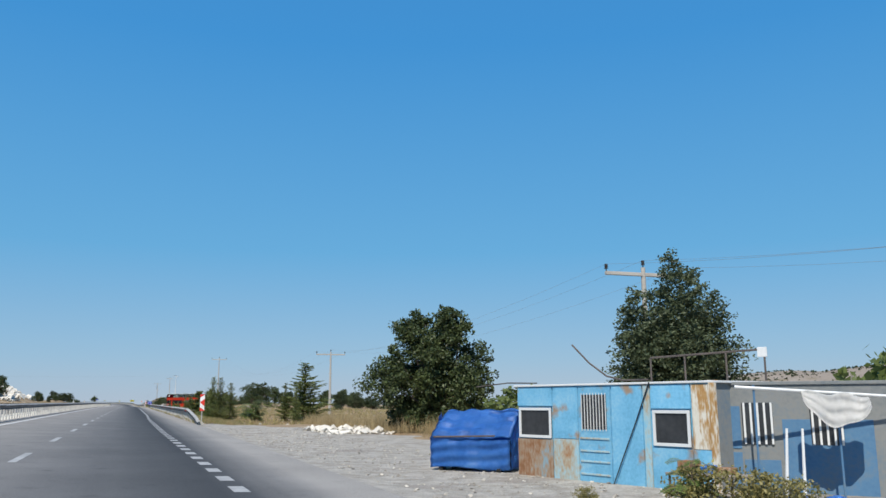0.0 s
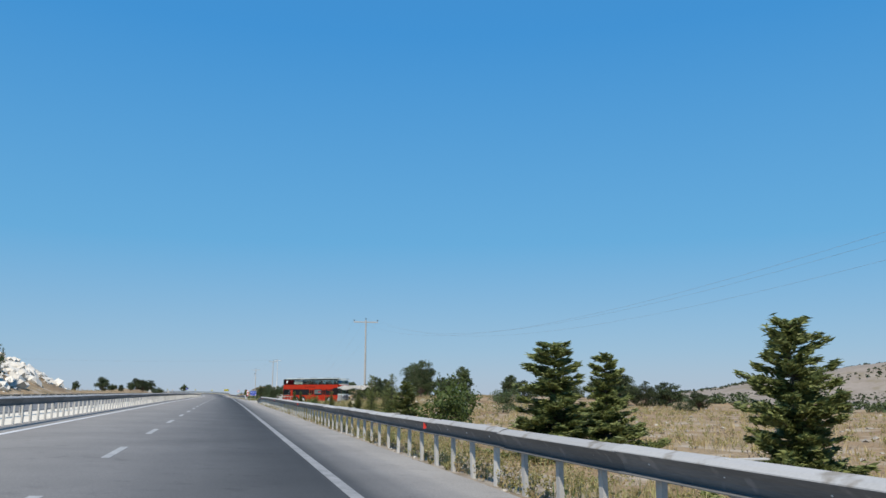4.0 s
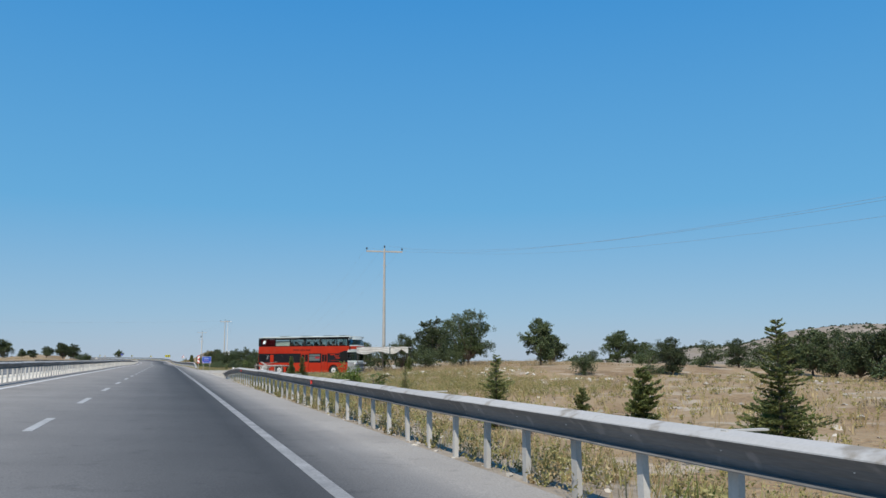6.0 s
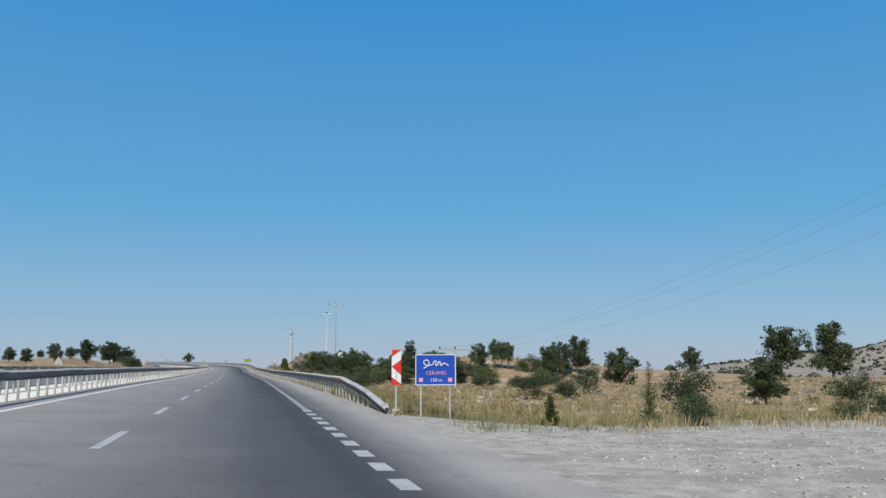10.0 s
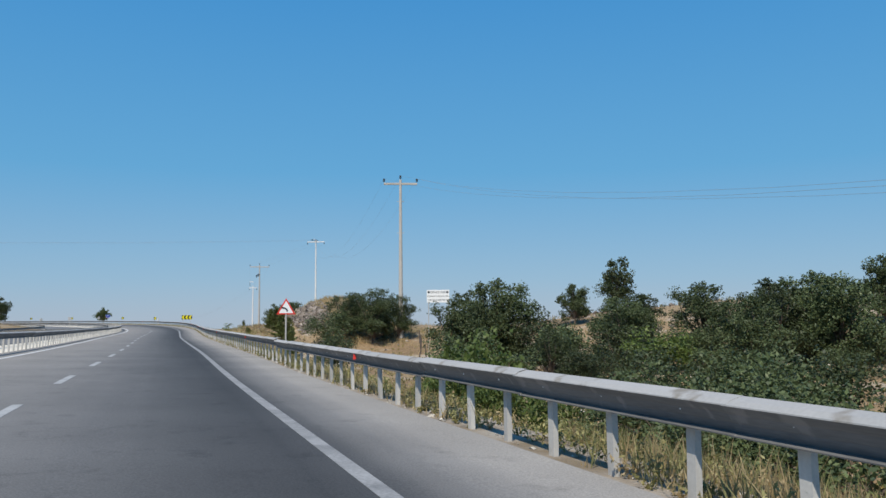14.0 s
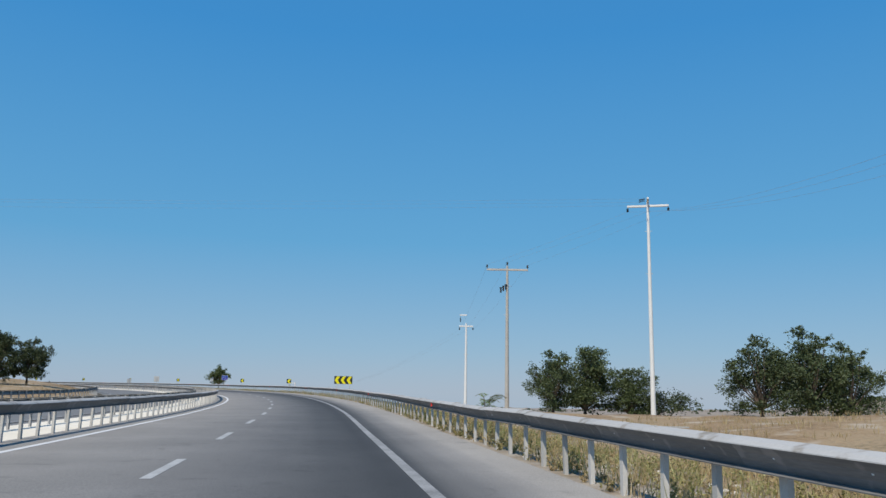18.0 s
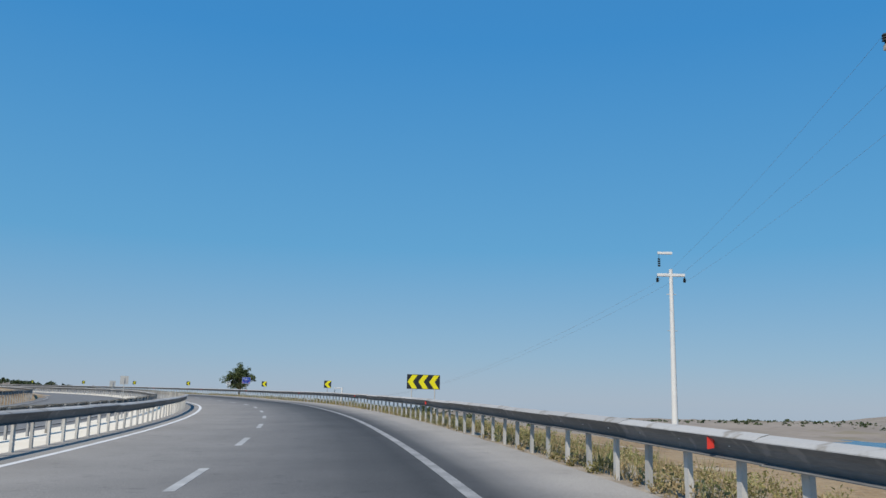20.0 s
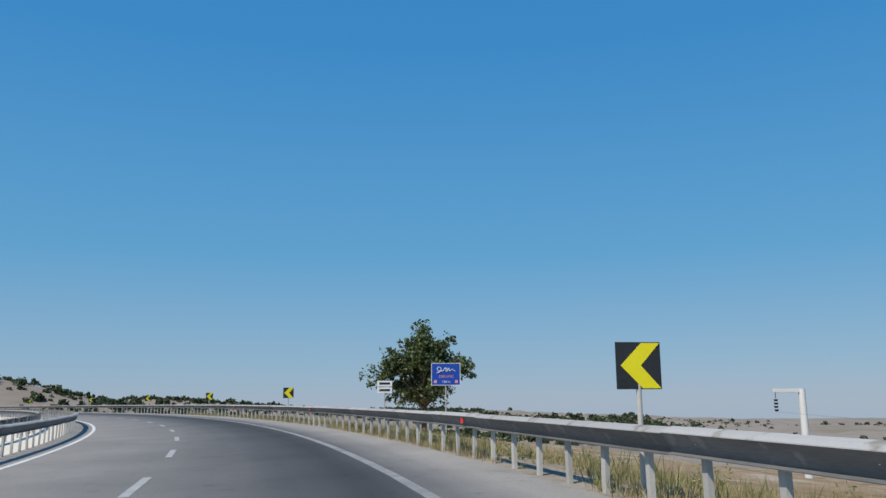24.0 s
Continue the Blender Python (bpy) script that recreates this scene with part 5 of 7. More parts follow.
def bend_warning(s, u):
    o = thing("warning_sign", spot(s, u, 0, -6), "triangular red-edged warning sign with a bend arrow on a steel post", "road sign")
    z0, w = 2.0, 0.43
    bm = B()
    rod(bm, (0.0, 0.035, -1.0), (0.0, 0.035, z0 + 0.5), 0.04, 0.04, 10)
    part("post", bm, M["zinc_post"], o)

    def tri(k, zc):
        return [(-w * k, zc - 0.25 * k), (w * k, zc - 0.25 * k), (0, zc + 0.49 * k)]

    for nm, k, mt, y in (("panel", 1.0, "red", 0.0), ("face", 0.76, "white", -0.005)):
        bm = B()
        plate(bm, tri(k, z0 + 0.25), 0.012 if y == 0 else 0.004)
        c = part(nm, bm, M[mt], o, "red border plate" if nm == "panel" else "white face")
        c.location.y = y
    pts, inner = [], []
    for i in range(9):
        a = radians(0 + 80 * i / 8)
        pts.append((-0.10 + 0.19 * math.cos(a), z0 + 0.13 + 0.19 * math.sin(a)))
        inner.append((-0.10 + 0.12 * math.cos(a), z0 + 0.13 + 0.12 * math.sin(a)))
    bm = B()
    plate(bm, pts + [(-0.20, z0 + 0.36), (-0.22, z0 + 0.27)] + inner[::-1], 0.003)
    c = part("bend_arrow", bm, M["sign_black"], o, "black bent arrow")
    c.location.y = -0.009
    return o


def white_board(x, y, zc, yaw):
    z = ground_z(x, y)
    o = thing("notice_board", pose(x, y, z, 0, 0, yaw), "white notice board with black lettering on two posts", "sign")
    c = zc - z
    for k in (-0.66, 0.70):
        bm = B()
        rod(bm, (k, 0.03, -0.4), (k, 0.03, c + 0.3), 0.025, 0.025, 8)
        part("post", bm, M["zinc_post"], o)
    bm = B()
    box(bm, (-0.78, 0, c - 0.44), (0.78, 0.02, c + 0.44), bevel=0.004)
    part("panel", bm, M["white"], o)
    for k, (body, sz) in enumerate((("GENCE DER", 0.20), ("KURAN HALKALARI", 0.165), ("HATIRA ORMANI", 0.185))):
        text("lettering", body, sz, Matrix.Translation((0, -0.006, c + 0.27 - 0.27 * k)) @ UPRIGHT, M["sign_black"], o, "black lettering")
    for k in (-1, 1):
        bm = B()
        rod(bm, (k * 0.65, -0.004, c + 0.28), (k * 0.65, 0.0, c + 0.28), 0.085, 0.085, 16)
        part("emblem", bm, M["sign_black"], o, "round emblem")
    return o


def delineator(s, u):
    o = thing("delineator_post", spot(s, u), "white roadside marker post with a red reflector", "marker post", "marker posts")
    bm = B()
    box(bm, (-0.06, -0.04, -0.3), (0.06, 0.04, 0.84), bevel=0.015)
    part("post", bm, M["white"], o)
    bm = B()
    box(bm, (-0.035, -0.046, 0.60), (0.035, -0.038, 0.74))
    part("reflector", bm, M["red"], o, "red reflector")
    return o


def sign_back(x, y, z0, kind, yaw=0.0):
    z = ground_z(x, y)
    o = thing("road_sign", pose(x, y, z, 0, 0, yaw), "bare grey back of a road sign for the opposite lanes", "road sign", "signs of the opposite lanes")
    bm = B()
    rod(bm, (0, -0.04, -0.4), (0, -0.04, z0 - z + 0.6), 0.035, 0.035, 8)
    part("post", bm, M["zinc_post"], o)
    bm = B()
    c = z0 - z
    pts = [(-0.5, c), (0.5, c), (0, c + 0.9)] if kind == "triangle" else [(-0.38, c), (0.38, c), (0.38, c + 0.8), (-0.38, c + 0.8)]
    plate(bm, pts, 0.012)
    part("panel", bm, M["zinc_post"], o, "plain metal back")
    return o


stripe_panel(56.6, 4.5, "red and white striped hazard marker at the rail's end")
stripe_panel(269.6, 4.5, "red and white striped hazard marker beside a blue board")
blue_board(5.58, 268.9, 1.22, -8, "blue advertising board on two legs beside the yard")
blue_board(-21.1, 597.4, 3.22, 16, "blue advertising board on one leg before a tree", 1)
bend_warning(374.1, 5.22)
white_board(16.9, 390.5, 2.85, -20)
delineator(212.3, 4.95)
for k, s in enumerate((CHEV_S)):
    chevron_sign(s, 4.62, 1.67 if k else 1.60, turn=-4)
o = thing("chevron_board", spot(527.5, 8.25, 0, 2), "wide black board with three yellow chevrons on two posts", "road sign")
for k in (-0.8, 0.8):
    bm = B()
    leg(bm, k, -1.5, 2.2, 0.035)
    part("post", bm, M["zinc_post"], o)
bm = B()
plate(bm, [(-1.14, 1.34), (1.14, 1.34), (1.14, 2.30), (-1.14, 2.30)], 0.012)
part("panel", bm, M["sign_black"], o)
for k in range(3):
    x0 = -1.10 + 0.75 * k
    bm = B()
    plate(bm, [(x0, 1.82), (x0 + 0.32, 2.27), (x0 + 0.68, 2.27), (x0 + 0.36, 1.82), (x0 + 0.68, 1.37), (x0 + 0.32, 1.37)], 0.004)
    c = part("arrow", bm, M["yellow"], o, "yellow reflective chevron")
    c.location.y = -0.006
sign_back(-20.3, 344, 1.3, "triangle"), sign_back(-20.3, 424, 1.2, "triangle"), sign_back(-26.5, 556, 1.9, "square", 20), sign_back(-38, 590, 1.8, "square", 30)
o = thing("milepost_sign", pose(-23.6, 597.0, ground_z(-23.6, 597.0), 0, 0, 16), "small white two-part distance plate on a post", "road sign")
zc = 2.75 - ground_z(-23.6, 597.0)
bm = B()
rod(bm, (0, 0.03, -0.4), (0, 0.03, zc + 0.2), 0.03, 0.03, 8)
part("post", bm, M["zinc_post"], o)
for k in (0, 1):
    bm = B()
    box(bm, (-0.31, 0, zc - 0.02 - 0.27 * k), (0.31, 0.012, zc + 0.22 - 0.27 * k), bevel=0.004)
    part("plate", bm, M["white"], o)
    bm = B()
    box(bm, (-0.22, -0.004, zc + 0.06 - 0.27 * k), (0.22, 0.001, zc + 0.15 - 0.27 * k))
    part("lettering_bar", bm, M["sign_black"], o, "black bar of figures")

# ---- the red double-decker ----
M["bus_red"] = surf("sun-faded red bus paint", [(0.285, 0.015, 0.005), (0.36, 0.023, 0.006), (0.39, 0.034, 0.011)], 0.7, 14, 0.5, 0.06, 0.004, spec=0.2, stains=(1.1, 0.06, (0.30, 0.035, 0.015)))
M["bus_black"] = surf("dull black bus paint", [(0.008, 0.008, 0.010), (0.018, 0.018, 0.021)], 0.8, 18, 0.5, 0.05, 0.003, spec=0.12)
M["bus_roof"] = surf("chalky pale roof", [(0.40, 0.45, 0.43), (0.54, 0.58, 0.56)], 1.2, 16, 0.7, 0.1, 0.01)
M["bus_seal"] = surf("black rubber seal", [(0.006, 0.006, 0.006), (0.014, 0.014, 0.014)], 4, 30, 0.7, 0.05, 0.003, spec=0.12)
M["curtain"] = surf("dark red curtain", [(0.20, 0.016, 0.026), (0.36, 0.034, 0.046)], 1.0, 8, 0.9, 0.5, 0.05, stretch=(6, 6, 0.4))
M["tyre"] = surf("old tyre rubber", [(0.012, 0.012, 0.012), (0.03, 0.029, 0.027)], 4, 40, 0.9, 0.2, 0.01)
M["rim"] = surf("chalky white wheel paint", [(0.50, 0.49, 0.46), (0.74, 0.73, 0.70)], 5, 30, 0.6, 0.1, 0.005, stains=(6, 0.2, (0.22, 0.17, 0.12)))
M["bus_glass"] = glassy("dusty bus glass", (0.72, 0.78, 0.77), 0.05)
M["bus_front"] = surf("grey plastic front", [(0.20, 0.21, 0.21), (0.34, 0.35, 0.35)], 2, 20, 0.5, 0.05, 0.004)
M["seat"] = surf("grey seat cloth", [(0.10, 0.11, 0.12), (0.20, 0.21, 0.22)], 6, 50, 0.95, 0.2, 0.01)
M["blind"] = surf("dusty dark window lining", [(0.07, 0.085, 0.085), (0.15, 0.17, 0.165)], 2, 20, 0.25, 0.1, 0.01)
M["inside"] = surf("bus lining", [(0.22, 0.23, 0.22), (0.34, 0.35, 0.33)], 2, 20, 0.9, 0.1, 0.01)

BUS_L, BUS_W, BUS_H = 10.9, 2.45, 3.78
bus = thing("double_decker_bus", pose(9.27, 235.5, ground_z(13, 232) - 0.09, 0, 0, -44.2) @ Matrix.Diagonal((1.045, 1.045, 1.025, 1)), "disused red and black double-decker bus parked on gravel", "bus")


def bpart(name, lo, hi, mat, label="", bevel=0.0, parent=None):
    bm = B()
    box(bm, lo, hi, bevel=bevel)
    return part(name, bm, M[mat], parent or bus, label)


K = lambda k: k * 10.45
ZF, ZU0, ZU1, ZR = 0.26, 2.80, 3.52, 3.78
wheel_k = (0.242, 0.373, 0.848)


def side_with_arches(y0, y1, z0, z1):
    """The lower red side panel, cut out round the wheels."""
    pts = [(0.0, z0)]
    for k in wheel_k:
        c, r = K(k), 0.56
        a0 = math.asin(max(-1, (z0 - 0.46) / r))
        for i in range(15):
            a = math.pi - a0 - (math.pi - 2 * a0) * i / 14
            pts.append((c + r * math.cos(a), 0.46 + r * math.sin(a)))
    pts += [(10.45, z0), (10.45, z1), (0.0, z1)]
    bm = B()
    plate(bm, pts, y1 - y0)
    bmesh.ops.translate(bm, verts=bm.verts, vec=(0, y0, 0))
    return bm


for y0, y1 in ((0.0, 0.05), (BUS_W - 0.05, BUS_W)):
    part("side_panel", side_with_arches(y0, y1, ZF, 1.22), M["bus_red"], bus, "faded red lower side")
bpart("side_band", (0, 0.0, 1.222), (10.45, 0.06, 2.10), "bus_black", "black painted lower window band")
bpart("side_band", (0, BUS_W - 0.06, 1.222), (10.45, BUS_W, 2.10), "bus_black", "black painted lower window band")
for y0, y1 in ((-0.004, 0.07), (BUS_W - 0.07, BUS_W + 0.004)):
    bm = B()
    plate(bm, [(0.0, 2.102), (9.3, 2.102), (10.1, 2.35), (10.49, 2.35), (10.49, 2.80), (0.0, 2.80)], y1 - y0)
    bmesh.ops.translate(bm, verts=bm.verts, vec=(0, y0, 0))
    part("side_band", bm, M["bus_red"], bus, "red band between the decks")
for y0, y1 in ((0.004, 0.06), (BUS_W - 0.06, BUS_W - 0.004)):
    bpart("side_band", (9.2, y0, 2.102), (10.452, y1, 2.40), "bus_black", "black panel below the red band's rise")
bpart("deck_floor", (0.05, 0.06, 2.60), (10.4, BUS_W - 0.06, 2.70), "inside")
bpart("chassis", (0.1, 0.12, 0.30), (10.3, BUS_W - 0.12, 0.62), "bus_black")
bpart("rear_wall", (-0.02, 0.0, 0.30), (0.05, BUS_W, 2.80), "bus_red", "red rear wall")
bpart("rear_window", (-0.02, 0.06, ZU0 + 0.005), (0.02, BUS_W - 0.06, ZU1), "bus_black")
bpart("roof", (-0.02, -0.02, 3.58), (10.75, BUS_W + 0.02, 3.72), "bus_roof", "chalky pale roof", 0.05)
bpart("roof_crown", (0.2, 0.35, 3.721), (10.3, BUS_W - 0.35, 3.80), "bus_roof", "", 0.03)
for x0, w in ((2.0, 0.7), (4.6, 0.8), (7.2, 0.9), (9.0, 0.6)):
    bpart("roof_hatch", (x0, 0.7, 3.80), (x0 + w, 1.6, 3.86), "bus_seal", "dark roof hatch", 0.01)
# upper deck: sills, headers, pillars, panes
pk = (0.0, 0.012, 0.191, 0.363, 0.537, 0.705, 0.879)
for y0, y1 in ((0.0, 0.05), (BUS_W - 0.05, BUS_W)):
    bpart("window_sill", (0, y0, 2.80), (10.45, y1, 2.86), "bus_seal")
    bpart("window_header", (0, y0, ZU1), (10.5, y1, 3.60), "bus_seal")
    for k in pk:
        bpart("pillar", (K(k) - 0.04, y0, 2.86), (K(k) + 0.045, y1, ZU1), "bus_seal")
    ks = list(pk[1:]) + [0.985]
    for i, (a, b) in enumerate(zip(ks, ks[1:])):
        if i == 0:
            continue
        bm = B()
        box(bm, (K(a) + 0.047, (y0 + y1) / 2 - 0.006, 2.862), (K(b) - 0.042, (y0 + y1) / 2 + 0.006, ZU1 - 0.002))
        g_ = part("window_pane", bm, M["bus_glass"], bus, "dusty grey-green glass")
        g_.visible_shadow = False
        if y0 == 0 and i < 5:
            bpart("window_bar", (K(a) + 0.05, y0 - 0.004, 3.30), (K(b) - 0.045, y0 + 0.03, 3.34), "bus_seal")
            if i > 1:
                m_ = K(a) + 0.56 * (K(b) - K(a))
                bpart("window_bar", (m_ - 0.02, y0 - 0.002, 2.866), (m_ + 0.02, y0 + 0.03, 3.298), "bus_seal")
# white-smeared second window: a sheet behind its glass
bpart("window_film", (K(0.191) + 0.06, 0.06, 2.87), (K(0.363) - 0.06, 0.066, 3.29), "bus_roof", "peeling whitish film")
# rear curtain with a torn white patch
bm = B()
n_ = 40
for i in range(n_ + 1):
    x = K(0.022) + (K(0.187) - K(0.022)) * i / n_
    y = 0.075 + 0.022 * math.sin(i * 1.9) + 0.012 * math.sin(i * 0.7)
    bm.verts.new((x, y, 2.87)), bm.verts.new((x, y, 3.50))
bm.verts.ensure_lookup_table()
for i in range(n_):
    bm.faces.new((bm.verts[2 * i], bm.verts[2 * i + 2], bm.verts[2 * i + 3], bm.verts[2 * i + 1]))
bmesh.ops.solidify(bm, geom=bm.faces[:], thickness=0.006)
part("curtain", bm, M["curtain"], bus, "dark red curtain in folds", True)
bm = B()
plate(bm, [(0.36, 3.10), (0.42, 3.05), (0.55, 3.06), (0.66, 3.15), (0.70, 3.30), (0.66, 3.40), (0.55, 3.44), (0.44, 3.38), (0.37, 3.24)], 0.006)
bmesh.ops.translate(bm, verts=bm.verts, vec=(0.12, 0.028, 0))
part("patch", bm, M["white"], bus, "ragged white patch")
bm = B()
plate(bm, [(0.0, 2.86), (0.30, 2.86), (0.24, 3.52), (0.10, 3.52)], 0.03)
part("corner_panel", bm, M["bus_black"], bus, "black rear corner")
for y0, y1 in ((-0.026, -0.021), (BUS_W + 0.021, BUS_W + 0.026)):
    bpart("gutter", (0.02, y0, 3.565), (10.60, y1, 3.69), "bus_seal", "dark rain gutter")
bpart("rear_lining", (0.06, 0.16, 2.72), (0.10, BUS_W - 0.06, 3.56), "bus_black", "dark lining behind the rear window")
# striped gutter along the rear roof edge
for i in range(46):
    bpart("gutter_mark", (0.02 + i * 0.105, -0.034, 3.59 + 0.012 * (i % 3)), (0.02 + i * 0.105 + 0.055, -0.027, 3.665), "rim" if i % 2 else "bus_seal")
# front: a bowed face with stepped windscreens and a bumper
def bowed(name, z0, z1, d0, d1, mat, label="", inset=0.0):
    """One band of the rounded front, d0 and d1 metres deep at its foot and head."""
    n = 14
    bm = B()
    rings = []
    for z, d in ((z0, d0), (z1, d1)):
        ring = []
        for k in range(n + 1):
            v = abs(2 * k / n - 1)
            ring.append(bm.verts.new((10.455 + d * (1 - v ** 3.2), inset + (BUS_W - 2 * inset) * k / n, z)))
        ring += [bm.verts.new((10.40, BUS_W - inset, z)), bm.verts.new((10.40, inset, z))]
        rings.append(ring)
    lo, hi = rings
    bm.faces.new(lo[::-1]), bm.faces.new(hi)
    for i in range(len(lo)):
        j = (i + 1) % len(lo)
        bm.faces.new((lo[i], lo[j], hi[j], hi[i]))
    bmesh.ops.recalc_face_normals(bm, faces=bm.faces[:])
    return part(name, bm, M[mat], bus, label)


bm = B()
plate(bm, [(10.36, 2.80), (10.58, 2.80), (10.47, 3.50), (10.44, 3.60), (10.36, 3.60)], 0.05)
part("corner_pillar", bm, M["bus_seal"], bus, "dark slanted front pillar")
bm = B()
plate(bm, [(9.78, 2.86), (10.40, 2.86), (10.34, 3.50), (9.78, 3.50)], 0.004)
fp = part("window_pane", bm, M["bus_glass"], bus, "slanted front side glass")
fp.location.y = 0.02
fp.visible_shadow = False
ws = bowed("windscreen", 2.902, 3.418, 0.72, 0.50, "bus_glass", "upper windscreen", 0.02)
ws.visible_shadow = False
bowed("front_brow", 3.42, 3.74, 0.52, 0.36, "bus_roof", "pale rounded front brow")
bowed("front_strip", 2.80, 2.90, 0.76, 0.74, "bus_roof", "pale strip under the upper screen")
bowed("front_band", 2.50, 2.798, 0.74, 0.76, "bus_red", "red front band")
bowed("front_strip", 2.22, 2.498, 0.66, 0.72, "bus_roof", "pale strip above the lower screen")
bowed("front_window", 1.402, 2.218, 0.66, 0.62, "bus_glass", "lower windscreen", 0.02)
bowed("front_strip", 1.26, 1.40, 0.70, 0.68, "bus_roof", "pale strip under the lower screen")
bpart("cab_inside", (10.0, 0.10, 1.26), (10.30, BUS_W - 0.1, 2.12), "bus_black")
bowed("front_panel", 0.72, 1.258, 0.70, 0.70, "bus_front", "grey plastic front panel")
bowed("bumper", 0.30, 0.718, 0.76, 0.78, "bus_front", "weathered grey bumper", -0.02)
for z, d in ((0.42, 0.775), (0.56, 0.785), (0.86, 0.712), (1.0, 0.712)):
    bowed("front_slot", z, z + 0.05, d, d, "bus_seal", "", 0.06)
for y in (0.26, BUS_W - 0.56):
    bpart("headlight", (11.02, y, 1.06), (11.17, y + 0.30, 1.22), "white", "square headlight", 0.01)
bm = B()
rod(bm, (10.62, -0.05, 2.9), (10.85, -0.22, 2.75), 0.02, 0.02, 6)
box(bm, (10.80, -0.30, 2.38), (10.88, -0.18, 2.78), bevel=0.02)
part("mirror", bm, M["bus_seal"], bus)
# lower deck openings on the near side
for a, b in ((0.488, 0.578), (0.716, 0.783)):
    d_ = bpart("door", (K(a), -0.014, 0.30), (K(b), 0.03, 2.09), "bus_red", "red folding bus door")
    for q0, q1 in ((0.10, 0.46), (0.54, 0.90)):
        x0, x1 = K(a) + q0 * (K(b) - K(a)), K(a) + q1 * (K(b) - K(a))
        bpart("door_window", (x0, -0.020, 1.30), (x1, -0.012, 2.0), "bus_seal", "narrow dark door window", 0.003, d_)
    xm = (K(a) + K(b)) / 2
    bpart("door_seam", (xm - 0.008, -0.018, 0.32), (xm + 0.008, -0.012, 2.07), "bus_seal", "", 0, d_)
    for xx in (K(a), K(b)):
        bpart("door_seam", (xx - 0.012, -0.019, 0.30), (xx + 0.012, -0.011, 2.10), "bus_seal", "", 0, d_)
for a, b, bar in ((0.583, 0.700, True), (0.398, 0.452, False)):
    bpart("window_frame", (K(a) - 0.03, -0.008, 1.36), (K(b) + 0.03, 0.01, 2.05), "bus_seal")
    g_ = bpart("window_pane", (K(a), -0.013, 1.40), (K(b), -0.0085, 2.01), "blind" if bar else "bus_black", "greyish half-blind window")
    if bar:
        bpart("window_bar", (K(a), -0.018, 1.80), (K(b), -0.0135, 1.84), "bus_seal")
        bpart("curtain", (K(a) + 0.55 * (K(b) - K(a)), -0.0172, 1.60), (K(b) - 0.02, -0.0136, 1.79), "curtain", "dark red blind")
bpart("vent_panel", (0.18, -0.012, 0.34), (K(0.128), 0.02, 1.18), "bus_red", "red mesh engine grille")
for i in range(16):
    bpart("vent_slat", (0.28, -0.022, 0.42 + 0.043 * i), (K(0.118), -0.010, 0.445 + 0.043 * i), "bus_red")
for i in range(11):
    bpart("vent_slat", (0.28, -0.016, 1.34 + 0.055 * i), (0.86, -0.004, 1.36 + 0.055 * i), "bus_seal")
bpart("locker_door", (K(0.138), -0.012, 0.30), (K(0.176), 0.02, 1.98), "bus_red", "narrow red locker door")
for xx in (K(0.136), K(0.179)):
    bpart("door_seam", (xx - 0.014, -0.014, 0.30), (xx + 0.014, -0.002, 1.99), "bus_seal")
for x, z in ((1.02, 1.86), (1.14, 1.86), (1.28, 1.78), (1.07, 1.72), (1.16, 1.72), (1.11, 1.64), (1.01, 1.62), (1.01, 1.54), (2.85, 1.82)):
    bpart("sticker", (x, -0.007, z), (x + 0.045, -0.001, z + 0.035), "white", "small white sticker")
for k0, k1, z in ((0.812, 0.862, 1.93), (0.858, 0.905, 1.80), (0.870, 0.915, 1.62)):
    bpart("lettering_bar", (K(k0), -0.007, z), (K(k1), -0.001, z + 0.08), "bus_red", "red line of unreadable lettering")
for za, zb, xa, xb in ((1.40, 1.42, 0.806, 0.918), (2.03, 2.05, 0.806, 0.918)):
    bpart("trim_line", (K(xa), -0.006, za), (K(xb), -0.001, zb), "bus_red")
bpart("side_window", (K(0.925), -0.010, 1.26), (10.42, -0.001, 2.20), "bus_seal", "dark cab side window")
bpart("seam_line", (0, -0.009, 2.085), (9.3, -0.003, 2.10), "bus_seal")
bpart("seam_line", (0, -0.009, 1.20), (K(0.716), -0.003, 1.222), "bus_seal")
text("lettering", "OTOB\u00dcS  RESTAURANT", 0.215, Matrix.Translation((K(0.46) + 0.38, -0.009, 2.42)) @ UPRIGHT @ Matrix.Diagonal((0.92, 1, 1, 1)), M["bus_seal"], bus, "black hand-painted lettering", bold=0.004)
for k in wheel_k:
    for y in (0.16, BUS_W - 0.16):
        sg = -1 if y < 1 else 1
        bm = B()
        rod(bm, (K(k), y - 0.14, 0.46), (K(k), y + 0.14, 0.46), 0.47, 0.47, 28)
        es = [e for e in bm.edges if len(e.link_faces) == 2 and e.calc_face_angle() > 1]
        bmesh.ops.bevel(bm, geom=es, offset=0.045, segments=3, affect="EDGES")
        w_ = part("tyre", bm, M["tyre"], bus, "old black tyre, half flat", True)
        bm = B()
        rod(bm, (K(k), y + sg * 0.10, 0.46), (K(k), y + sg * 0.150, 0.46), 0.27, 0.25, 24)
        part("rim", bm, M["rim"], w_, "chalky white wheel rim")
        bm = B()
        rod(bm, (K(k), y + sg * 0.151, 0.46), (K(k), y + sg * 0.185, 0.46), 0.09, 0.07, 16)
        for i in range(10):
            a = i * 0.628
            rod(bm, (K(k) + 0.17 * math.cos(a), y + sg * 0.150, 0.46 + 0.17 * math.sin(a)), (K(k) + 0.17 * math.cos(a), y + sg * 0.17, 0.46 + 0.17 * math.sin(a)), 0.025, 0.02, 6)
        part("hub", bm, M["bus_front"], w_)
